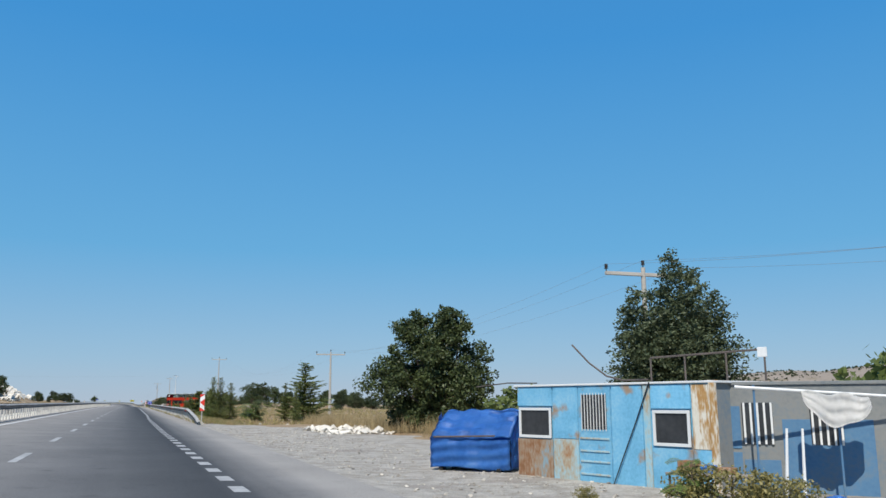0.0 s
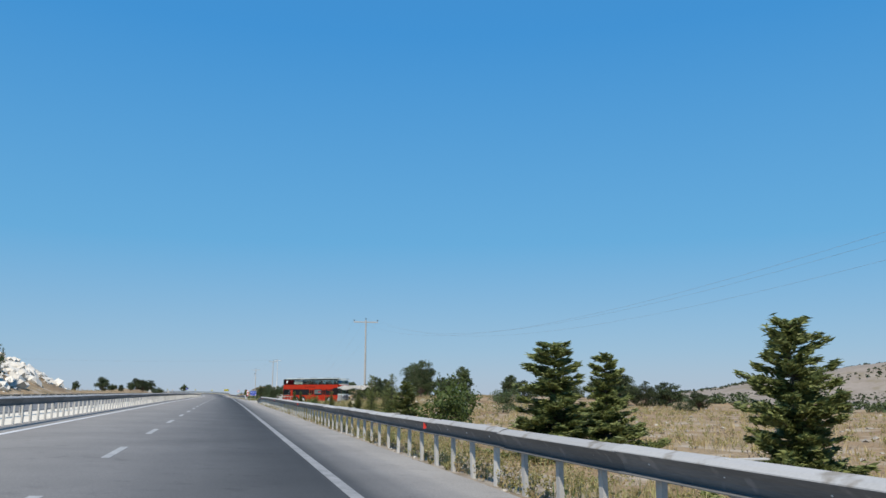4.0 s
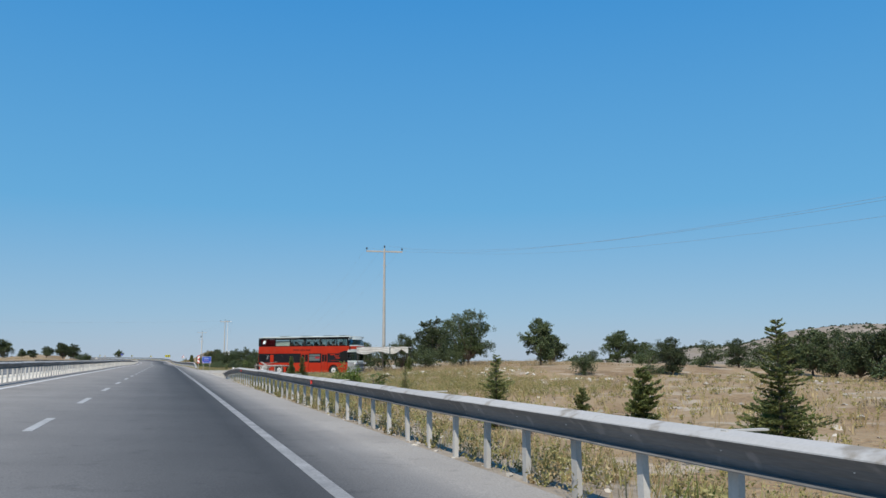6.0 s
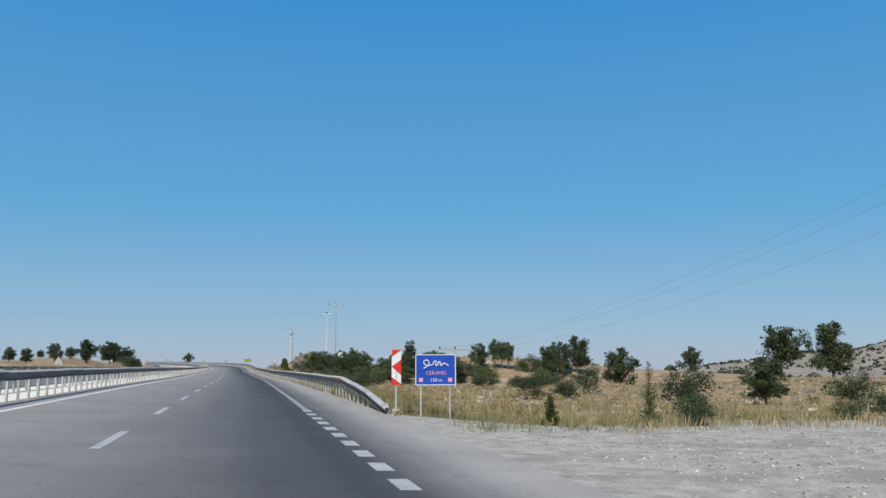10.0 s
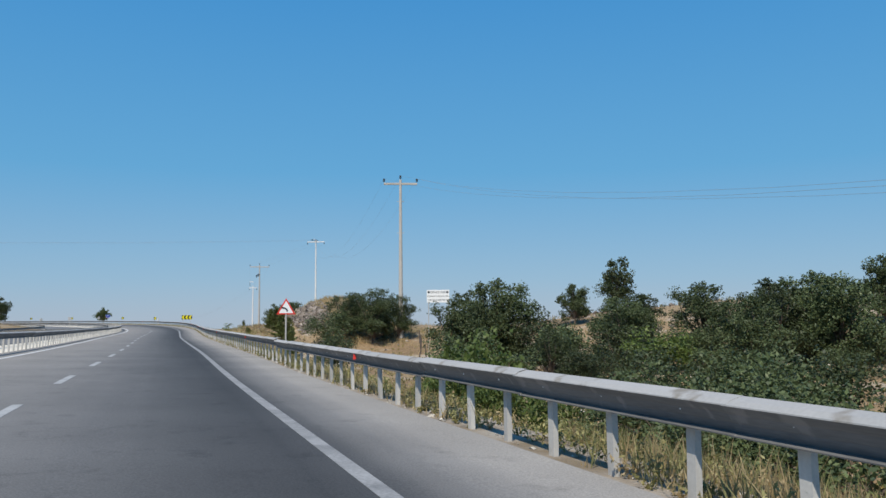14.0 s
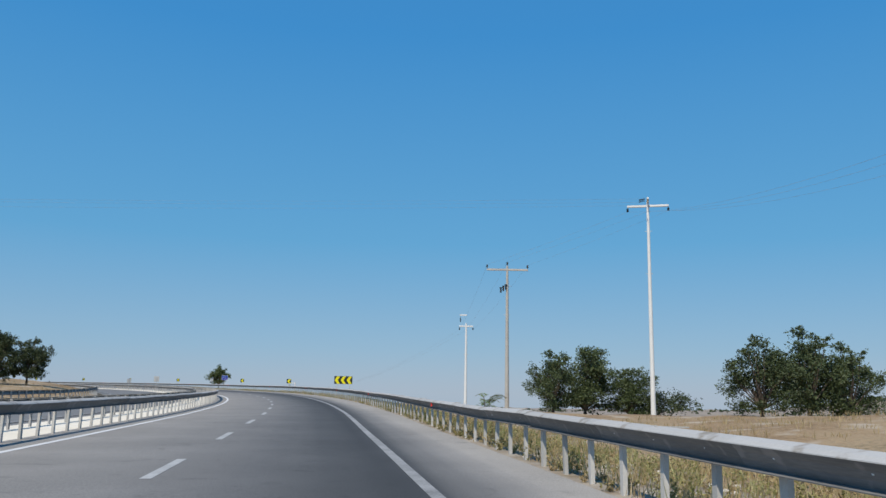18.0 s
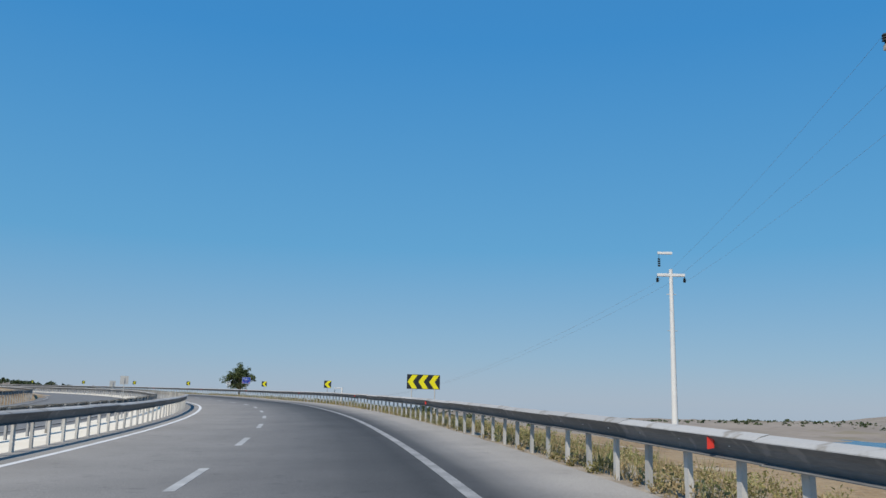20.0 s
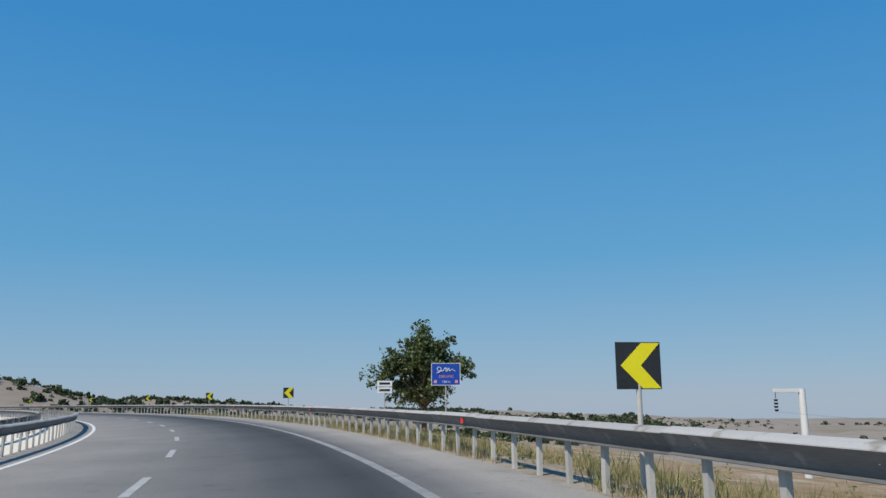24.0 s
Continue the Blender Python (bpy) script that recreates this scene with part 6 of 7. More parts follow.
for row in range(5):
    for y in (0.35, 1.65):
        x = 2.6 + row * 1.45
        bm = B()
        box(bm, (x, y, 2.70), (x + 0.45, y + 0.45, 3.02), bevel=0.04)
        box(bm, (x, y, 3.0), (x + 0.12, y + 0.45, 3.26), bevel=0.04)
        part("seat", bm, M["seat"], bus)
bpart("rear_lamp", (-0.16, 0.02, 0.42), (-0.02, 0.16, 0.72), "bus_front", "broken rear lamp cluster", 0.01)
for i, (x, y, r) in enumerate(((0.9, 0.1, 0.14), (1.25, 0.05, 0.12))):
    st = thing("stone_block", bus.matrix_world @ pose(x, y - 0.05, 0, 0, 0, 30 * i), "pale stone block wedged under a bus", "stone", "wedging stones")
    bm = B()
    box(bm, (-r * 1.4, -r, -0.05), (r * 1.4, r, r * 1.3), bevel=0.03)
    part("block", bm, M["white_rock"], st)

# ---- gravel yards ----
def yard(name, outline_s, u0, u1, label, dz=0.035, wide=False, mat="gravel"):
    """A gravel sheet draped on the ground between stations, ragged at its outer edge."""
    s0, s1 = outline_s
    ss = np.arange(s0, s1 + 0.1, 0.75)
    vs, fs = [], []
    cols = 36
    for i, s in enumerate(ss):
        k = (s - s0) / (s1 - s0)
        w = u1 * min(1.0, (4 * k) ** 0.6, (5.0 * (1 - k)) ** 0.6) + 0.5 * math.sin(s * 1.3) + 0.3 * math.sin(s * 3.1)
        w = max(w, 0.3)
        if wide:
            w = min(w, 12.5 + 17 * min(1, max(0, (s - 233) / 9.0)) + 0.6 * math.sin(s * 1.7))
        for j in range(cols + 1):
            p = at(s, u0 + w * (j / cols) ** 1.2)
            vs.append([p.x, p.y, p.z])
    vs = np.array(vs)
    zl = land(vs[:, 0], vs[:, 1], True)
    jj = np.tile(np.arange(cols + 1), len(ss))
    edge = np.clip((jj - 1) / 4.0, 0, 1)
    vs[:, 2] = (vs[:, 2] - 0.012) * (1 - edge) + (zl + dz) * edge
    vs[:, 2] = np.where(jj == cols, zl - 0.03, vs[:, 2])
    c = cols + 1
    for i in range(len(ss) - 1):
        for j in range(cols):
            fs.append((i * c + j, i * c + j + 1, (i + 1) * c + j + 1, (i + 1) * c + j))
    me = bpy.data.meshes.new(name)
    me.from_pydata(vs.tolist(), [], fs)
    me.polygons.foreach_set("use_smooth", [True] * len(fs))
    me.materials.append(M[mat])
    return tagged(new(name, me), label, "gravel", kind="structure")


yard("pavement_yard", (-40, 60), 4.18, 7.5, "pale trampled gravel forecourt beside the road")
yard("pavement_yard_far", (204, 270), 4.18, 30, "wide pale gravel yard round the bus", wide=True)


yard("pavement_verge", (62, 205), 4.19, 2.3, "dusty stony verge under the guard rail", 0.02, mat="verge")
yard("pavement_verge_far", (271, 640), 4.19, 2.6, "dusty stony verge under the guard rail", 0.02, mat="verge")


def scatter_stones(name, n, region, size, mat, label, seed, flat=0.6, sink=0.3, lift=0.0):
    """Many broken stones strewn over a region (x0, x1, y0, y1), one mesh."""
    rng = np.random.default_rng(seed)
    x, y = rng.uniform(region[0], region[1], n), rng.uniform(region[2], region[3], n)
    z = land(x, y)
    base = np.array([(1, 1, 1), (1, -1, -1), (-1, 1, -1), (-1, -1, 1), (1.1, 0, 0.2), (-1, 0.2, 0), (0, 1.1, -0.1), (0.1, -1.1, 0), (0, 0.1, 1.1), (0, 0, -1.1)], float)
    base /= np.linalg.norm(base, axis=1)[:, None]
    bm = B()
    for p in base:
        bm.verts.new(p)
    hull = bmesh.ops.convex_hull(bm, input=bm.verts)
    bm.verts.index_update()
    tri = [[v.index for v in f.verts] for f in bm.faces]
    bm.free()
    V_, F_ = [], []
    for i in range(n):
        r = size[0] + (size[1] - size[0]) * rng.random() ** 3
        q = base * (1 + 0.35 * rng.uniform(-1, 1, (len(base), 1))) * r * np.array([1, rng.uniform(0.6, 1.1), flat])
        a = rng.uniform(0, 6.28)
        c, s_ = math.cos(a), math.sin(a)
        q = q @ np.array([[c, s_, 0], [-s_, c, 0], [0, 0, 1]])
        o = len(V_)
        V_.extend((q + np.array([x[i], y[i], z[i] + lift + r * flat * (1 - 2 * sink) * 0.6])).tolist())
        F_.extend([[k + o for k in t] for t in tri])
    me = bpy.data.meshes.new(name)
    me.from_pydata(V_, [], F_)
    me.materials.append(M[mat])
    return tagged(new(name, me), label, "stones", kind="stuff")


scatter_stones("gravel_stones", 20000, (4.4, 10.5, 207, 240), (0.012, 0.042), "pebble", "loose pale stones on the yard", 54, lift=0.036)
scatter_stones("gravel_stones", 7000, (4.5, 15, 208, 238), (0.014, 0.05), "pebble", "loose pale stones on the yard", 1, lift=0.036)
scatter_stones("gravel_stones", 11000, (4.5, 16, 236, 268), (0.012, 0.038), "pebble", "loose pale stones on the yard", 2, lift=0.036)
scatter_stones("gravel_stones", 3000, (4.5, 9, 4, 50), (0.012, 0.05), "pebble", "loose pale stones on the forecourt", 3, lift=0.036)
scatter_stones("rock_heap", 260, (8.8, 12.0, 38, 45), (0.07, 0.34), "white_rock", "heap of white quarried rocks at the forecourt's edge", 4, 0.7, 0.1)
scatter_stones("rock_outcrop", 2600, (8.9, 11.9, 401.5, 414), (0.05, 0.20), "rock", "broken brown and white stones on the mound's face", 5, 0.8, 0.2)
scatter_stones("rock_outcrop", 900, (8.6, 11.2, 411, 421), (0.06, 0.24), "pebble", "pale broken stones on the mound's side", 16, 0.7, 0.25)
scatter_stones("rock_outcrop", 300, (9.6, 11.3, 404, 411), (0.09, 0.30), "rock", "dark broken rock face on the mound", 15, 0.9, 0.2)
scatter_stones("rock_outcrop", 450, (7.4, 11.5, 400, 436), (0.04, 0.17), "pebble", "stones below the mound", 6, 0.7, 0.3)
scatter_stones("rock_outcrop", 260, (14, 30, 196, 222), (0.06, 0.35), "white_rock", "pale rubble on the slope", 7, 0.5, 0.3)
scatter_stones("rock_outcrop", 700, (-34, -24.5, 203, 246), (0.15, 1.0), "white_rock", "white rock of a road cutting", 8, 0.8, 0.3)
scatter_stones("verge_stones", 3500, (4.2, 6.2, 60, 205), (0.012, 0.06), "pebble", "loose stones on the dusty verge", 51, 0.6, 0.3, lift=0.02)
scatter_stones("verge_stones", 3500, (3.6, 6.4, 272, 400), (0.012, 0.07), "pebble", "loose stones on the dusty verge", 52, 0.6, 0.3, lift=0.02)
scatter_stones("verge_stones", 2600, (2.4, 5.0, 400, 480), (0.015, 0.08), "pebble", "loose stones on the dusty verge", 53, 0.6, 0.3, lift=0.02)
scatter_stones("rock_outcrop", 160, (5.5, 9.5, 362, 392), (0.06, 0.35), "white_rock", "pale stones behind the guard rail", 9, 0.6, 0.3)
scatter_stones("rock_outcrop", 1300, (14, 60, 270, 400), (0.06, 0.32), "rock", "stones strewn over the dry slope", 10, 0.6, 0.3)
scatter_stones("rock_outcrop", 1400, (10, 60, 62, 205), (0.05, 0.26), "pebble", "pale stones strewn over the dry field", 11, 0.5, 0.35)
scatter_stones("rock_outcrop", 700, (10, 50, 272, 372), (0.05, 0.3), "pebble", "pale stones strewn over the slope", 12, 0.5, 0.35)


# ---- grass ----
def grass(name, n, s_rng, u_rng, h, mat, label, seed, blades=7, skip=(), coarse=1.0):
    rng = np.random.default_rng(seed)
    s, u = rng.uniform(*s_rng, n), u_rng[0] + (u_rng[1] - u_rng[0]) * rng.random(n) ** 1.5
    keep = np.sin(s * 0.35 + 2 * np.sin(u * 0.7)) * np.cos(s * 0.11 + u * 0.5) + 0.5 * (rng.random(n) - 0.5) > -0.5
    for a, b in skip:
        keep &= ~((s > a) & (s < b))
    s, u = s[keep], u[keep]
    p = np.column_stack([np.interp(s, ST, PATH_PTS[:, k]) for k in range(2)])
    t = np.column_stack([np.interp(s, ST, TAN[:, k]) for k in range(2)])
    x, y = p[:, 0] + t[:, 1] * u, p[:, 1] - t[:, 0] * u
    z = land(x, y)
    m = len(x)
    X = np.repeat(np.column_stack([x, y, z]), blades, 0)
    X[:, :2] += rng.normal(0, 0.10, (m * blades, 2))
    hh = np.repeat(h * (0.45 + 0.9 * rng.random(m) ** 1.5), blades) * rng.uniform(0.6, 1.15, m * blades)
    lean = rng.normal(0, 0.28, (m * blades, 2))
    up = np.column_stack([lean, np.ones(m * blades)])
    up *= (hh / 2)[:, None]
    a = rng.uniform(0, 6.28, m * blades)
    w = np.column_stack([np.cos(a), np.sin(a), 0 * a]) * coarse * (0.0035 + 0.007 * rng.random(m * blades))[:, None]
    me = quads_mesh(name, X + up * 0.9, up, w, M[mat])
    return tagged(new(name, me), label, "grass", kind="stuff")


def tufts(name, n, s_rng, u_rng, size, mat, label, seed, per=60, leaf=0.028, skip=()):
    """Low bushy weeds: stems of small leaves fanning out of one foot."""
    rng = np.random.default_rng(seed)
    s, u = rng.uniform(*s_rng, n), u_rng[0] + (u_rng[1] - u_rng[0]) * rng.random(n) ** 1.3
    for a, b in skip:
        ok = ~((s > a) & (s < b))
        s, u = s[ok], u[ok]
    p = np.column_stack([np.interp(s, ST, PATH_PTS[:, k]) for k in range(2)])
    t = np.column_stack([np.interp(s, ST, TAN[:, k]) for k in range(2)])
    x, y = p[:, 0] + t[:, 1] * u, p[:, 1] - t[:, 0] * u
    z = land(x, y)
    m = len(x)
    r = np.repeat(size * (0.45 + 0.95 * rng.random(m) ** 2), per)
    stem = rng.integers(0, 9, m * per)
    az = (np.repeat(rng.uniform(0, 6.28, m), per) + stem * 0.7 + rng.normal(0, 0.14, m * per))
    out = 0.18 + 0.75 * ((stem * 37 + np.repeat(rng.integers(0, 9, m), per) * 11) % 9) / 9
    f = rng.random(m * per) ** 0.7
    c = np.repeat(np.column_stack([x, y, z]), per, 0)
    c[:, 0] += r * f * out * np.cos(az)
    c[:, 1] += r * f * out * np.sin(az)
    c[:, 2] += r * f * (1.05 - 0.45 * out)
    a = unit(rng, m * per) + np.array([0, 0, 0.8])
    a /= np.linalg.norm(a, axis=1)[:, None]
    w = np.cross(a, unit(rng, m * per))
    w /= np.linalg.norm(w, axis=1)[:, None] + 1e-9
    q = leaf * (0.5 + rng.random(m * per))
    me = quads_mesh(name, c, a * q[:, None], w * (q * 0.4)[:, None], M[mat])
    return tagged(new(name, me), label, "weeds", kind="stuff")


YARDS = ((-45, 60), (203, 269))
grass("dry_grass", 6000, (56, 330), (4.5, 9.5), 0.30, "straw", "dry straw-coloured roadside grass", 1, 7, skip=YARDS)
grass("dry_grass", 6500, (330, 520), (4.5, 8.5), 0.28, "straw", "dry straw-coloured roadside grass", 2, 7)
grass("dry_grass", 6500, (515, 650), (4.4, 7.0), 0.30, "straw", "golden dry grass on the bank above the lake", 22, 7)
grass("weeds", 3600, (505, 650), (4.4, 7.0), 0.34, "weed", "fading green and yellow roadside weeds", 23, 9)
grass("weeds", 3200, (56, 520), (4.5, 8.5), 0.40, "weed", "fading green and yellow roadside weeds", 3, 9, skip=YARDS)
grass("green_weeds", 700, (56, 640), (4.7, 9), 0.5, "leaf_bright", "fresh green weeds behind the guard rail", 4, 9, skip=YARDS)
tufts("dry_weeds", 3000, (56, 560), (4.32, 7.5), 0.36, "leaf_dry", "dusty dried-out thistles and weeds on the verge", 41, 70, skip=YARDS)
tufts("dry_weeds", 2600, (56, 560), (4.32, 8.5), 0.30, "straw", "brittle straw-coloured weeds on the verge", 42, 70, skip=YARDS)
tufts("grey_weeds", 1500, (56, 640), (4.4, 8.0), 0.42, "weed", "grey-green bushy weeds on the verge", 43, 80, skip=YARDS)
grass("dry_grass", 5200, (5, 64), (11.6, 22), 0.8, "straw", "tall dry grass behind the forecourt", 5)
grass("dry_grass", 11000, (60, 320), (10, 60), 0.42, "straw", "dry grass on the slopes", 6, 6, skip=((203, 262),), coarse=2.4)
grass("dry_grass", 12000, (262, 470), (8, 55), 0.34, "straw", "dry grass on the slopes", 7, 6, coarse=2.0)
tufts("dry_weeds", 3800, (264, 430), (8, 48), 0.34, "leaf_dry", "dry tufts and thistles on the slope", 46, 36, 0.04)
tufts("dry_weeds", 3800, (62, 204), (9, 48), 0.34, "leaf_dry", "dry tufts and thistles on the field", 47, 36, 0.04)
tufts("brown_weeds", 2400, (62, 430), (8, 40), 0.36, "bark", "brown withered stalks on the slope", 48, 30, 0.03, skip=((203, 264),))
grass("dry_grass", 4200, (286, 350), (4.6, 9.5), 0.40, "straw", "golden grass behind the guard rail", 24, 8)
grass("weeds", 2400, (286, 350), (4.5, 9.5), 0.42, "weed", "yellow-green weeds behind the guard rail", 25, 9)
grass("weeds", 1300, (263, 280), (5, 30), 0.40, "weed", "weeds at the gravel yard's edge", 8, 9)
grass("dry_grass", 3500, (60, 560), (-34, -21.5), 0.5, "straw", "dry grass beside the opposite lanes", 9, 6)
grass("dry_grass", 6500, (396, 440), (12.6, 26), 0.42, "straw", "golden dry grass on the mound", 12, 7, coarse=1.5)
grass("dry_grass", 2600, (412, 446), (8.5, 16), 0.22, "straw", "golden dry grass on the mound's side", 26, 7, coarse=1.3)
tufts("brown_weeds", 500, (398, 440), (8, 20), 0.4, "bark", "brown withered stalks on the mound", 55, 40, 0.03)
grass("dry_grass", 3000, (186, 212), (4.6, 26), 0.40, "straw", "dry grass before the gravel yard", 13, 8)
tufts("dry_weeds", 900, (184, 212), (4.6, 24), 0.6, "leaf_dry", "dusty thistles before the gravel yard", 44, 90)
tufts("grey_weeds", 500, (184, 214), (4.8, 22), 0.6, "weed", "bushy grey-green weeds before the gravel yard", 45, 90)
grass("weeds", 1500, (186, 214), (4.8, 24), 0.45, "weed", "greenish weeds before the gravel yard", 14, 9)
grass("dry_grass", 2600, (204, 221), (10.5, 30), 0.42, "straw", "dry grass between the stalls and the cedars", 27, 8)
grass("weeds", 900, (204, 221), (10, 30), 0.42, "weed", "yellow-green weeds between the stalls and the cedars", 28, 9)
tufts("dry_weeds", 420, (204, 221), (10, 26), 0.42, "leaf_dry", "dusty thistles between the stalls and the cedars", 56, 60)
grass("dry_grass", 2400, (219, 240), (20, 44), 0.45, "straw", "golden grass behind the torn canopy", 29, 8)
tufts("dry_weeds", 90, (209, 217), (6.6, 11), 0.20, "leaf_dry", "dry weeds round the broken stalls", 49, 60)
tufts("brown_weeds", 120, (210, 219), (7.2, 11), 0.34, "bark", "brown withered stalks round the broken stalls", 50, 40, 0.03)


# ---- far scrub ----
def far_scrub(name, n, xr, yr, size, label, seed, mat="leaf_oak", per=40, leaf=0.30, gate=0.1):
    rng = np.random.default_rng(seed)
    x, y = rng.uniform(*xr, n), rng.uniform(*yr, n)
    k = np.sin(x * 0.021 + 1.5 * np.sin(y * 0.013)) + np.cos(y * 0.027 + x * 0.008) + 0.8 * rng.random(n)
    z = land(x, y)
    ok = (k > gate) & (z > LAKE + 1.0)
    x, y, z = x[ok], y[ok], z[ok]
    m = len(x)
    r = size * (0.5 + rng.random(m) ** 2 * 1.3)
    d = unit(rng, m * per)
    d[:, 2] = np.abs(d[:, 2])
    R_ = np.repeat(r, per)
    c = np.repeat(np.column_stack([x, y, z]), per, 0) + d * (R_ * (0.45 + 0.5 * rng.random(m * per)))[:, None]
    a = unit(rng, m * per)
    b = np.cross(a, unit(rng, m * per))
    b /= np.linalg.norm(b, axis=1)[:, None] + 1e-9
    me = quads_mesh(name, c, a * (R_ * leaf)[:, None], b * (R_ * leaf * 0.7)[:, None], M[mat])
    return tagged(new(name, me), label, "scrub", kind="stuff")


far_scrub("far_scrub", 15000, (650, 2400), (900, 2400), 3.0, "dark scrub dotted over the far mountainside", 25, per=18, leaf=0.45)
far_scrub("far_scrub", 2600, (420, 1000), (-150, 600), 1.6, "dark scrub dotted over the stony ridge", 21, per=26, leaf=0.4)
far_scrub("far_scrub", 3200, (-60, 480), (690, 1250), 1.3, "scrub and hedges on the far valley floor", 26, per=26, leaf=0.4)
far_scrub("far_scrub", 420, (26, 62), (276, 362), 0.5, "low thorny scrub on the dry slope", 27, per=120, leaf=0.13)
far_scrub("far_scrub", 420, (56, 150), (60, 460), 1.3, "low scrub on the field's far slope", 22, per=220, leaf=0.12)
far_scrub("far_scrub", 500, (-140, -40), (150, 520), 1.6, "scrub on the low ground across the road", 23, per=90, leaf=0.18)
far_scrub("far_scrub", 9000, (-620, 60), (820, 1320), 2.1, "dense dark scrub on the hills beyond the bend", 24, per=26, leaf=0.4, gate=-0.5)

# ---- blue cabin and its clutter ----
M["blue_paint"] = surf("flaking sky-blue paint on sheet metal", [(0.125, 0.36, 0.53), (0.18, 0.46, 0.66), (0.29, 0.54, 0.68)], 1.7, 18, 0.5, 0.15, 0.008, thing=0.12, contrast=0.4, stains=(1.9, 0.12, (0.34, 0.24, 0.16)))
M["blue_rust"] = surf("blue paint eaten by rust", [(0.20, 0.50, 0.66), (0.36, 0.52, 0.56), (0.42, 0.36, 0.26), (0.36, 0.18, 0.08)], 2.2, 18, 0.8, 0.25, 0.01, contrast=0.42, stretch=(1, 1, 0.45))
M["rust"] = surf("brown rusty sheet", [(0.16, 0.075, 0.036), (0.27, 0.13, 0.06), (0.34, 0.25, 0.17), (0.24, 0.35, 0.40)], 2.0, 16, 0.85, 0.25, 0.01, contrast=0.45, stretch=(1, 1, 0.4))
M["rusty_white"] = surf("white paint with rust runs", [(0.66, 0.60, 0.48), (0.74, 0.70, 0.60), (0.46, 0.27, 0.10), (0.38, 0.17, 0.06)], 2.8, 18, 0.8, 0.2, 0.01, contrast=0.40, stretch=(1.5, 1.5, 0.35))
M["grey_wall"] = surf("grey rendered wall with blue remains", [(0.13, 0.155, 0.17), (0.23, 0.235, 0.225), (0.10, 0.18, 0.25)], 0.9, 12, 0.85, 0.25, 0.01, contrast=0.7)
M["blue_wall"] = surf("dull blue wall paint", [(0.07, 0.16, 0.28), (0.09, 0.20, 0.33), (0.15, 0.21, 0.26)], 1.1, 14, 0.8, 0.2, 0.01, contrast=0.5)
M["tarp"] = surf("blue plastic tarpaulin", [(0.03, 0.14, 0.46), (0.055, 0.21, 0.60), (0.11, 0.30, 0.68)], 1.6, 9, 0.42, 0.3, 0.02)
M["cloth"] = surf("dirty white cloth", [(0.66, 0.64, 0.60), (0.82, 0.80, 0.76)], 2.5, 14, 0.95, 0.25, 0.01)
M["wood"] = surf("grey weathered timber", [(0.20, 0.17, 0.14), (0.36, 0.32, 0.27)], 3, 20, 0.9, 0.3, 0.01, stretch=(0.3, 3, 3))
M["dark_glass"] = surf("dark dusty window glass", [(0.02, 0.022, 0.025), (0.05, 0.055, 0.06)], 1.5, 8, 0.12, 0.02, 0.002, spec=0.6)
M["white_frame"] = surf("white window frame", [(0.66, 0.66, 0.64), (0.76, 0.76, 0.74)], 2, 20, 0.5, 0.05, 0.003)
M["steel_dark"] = surf("dark rusty pipe", [(0.06, 0.05, 0.045), (0.14, 0.11, 0.09)], 3, 30, 0.7, 0.1, 0.004)

gz0 = ground_z(8.6, 14) - 0.02
cab = thing("roadside_cabin", pose(7.95, 16.23, gz0, 0, 0, -73.6), "low sky-blue sheet-metal cabin with rust and peeling paint", "cabin")
CL, CE, CH, CD = 5.15, 4.88, 1.90, 2.2      # spacing of the sheets; length, height, depth


def kpart(name, lo, hi, mat, label="", bevel=0.004, parent=None):
    bm = B()
    box(bm, lo, hi, bevel=bevel)
    return part(name, bm, M[mat], parent or cab, label)


kx = lambda k: k * CL
kpart("wall", (0.0, 0.03, -0.2), (CE, 0.08, CH), "blue_paint", "blue sheet front wall")
for x in (0.0, CE - 0.05):
    kpart("wall", (x, 0.082, -0.2), (x + 0.05, CD, CH), "grey_wall" if x else "blue_paint")
kpart("wall", (0.052, CD - 0.05, -0.2), (CE - 0.052, CD, CH), "blue_paint")
kpart("roof", (-0.10, -0.025, CH), (CE + 0.06, CD + 0.1, CH + 0.04), "white_frame", "flat roof with a pale edge", 0.01)
panels = ((0.0, 0.205, 1.50, CH - 0.02, "blue_paint"), (0.0, 0.205, -0.1, 0.82, "rust"), (0.21, 0.345, 0.85, CH - 0.02, "blue_paint"), (0.21, 0.345, -0.1, 0.84, "blue_rust"), (0.518, 0.662, -0.1, CH - 0.02, "blue_paint"), (0.666, 0.696, -0.1, CH - 0.02, "blue_rust"), (0.70, 0.868, 1.46, CH - 0.02, "blue_paint"), (0.70, 0.868, -0.1, 0.76, "blue_paint"), (0.872, 0.945, 0.77, CH - 0.02, "rusty_white"), (0.872, 0.945, -0.1, 0.76, "blue_paint"))
for a, b, z0, z1, mt in panels:
    kpart("wall_sheet", (kx(a) + 0.006, 0.0, z0), (kx(b) - 0.006, 0.028, z1), mt, "rusted sheet" if "rust" in mt else "")
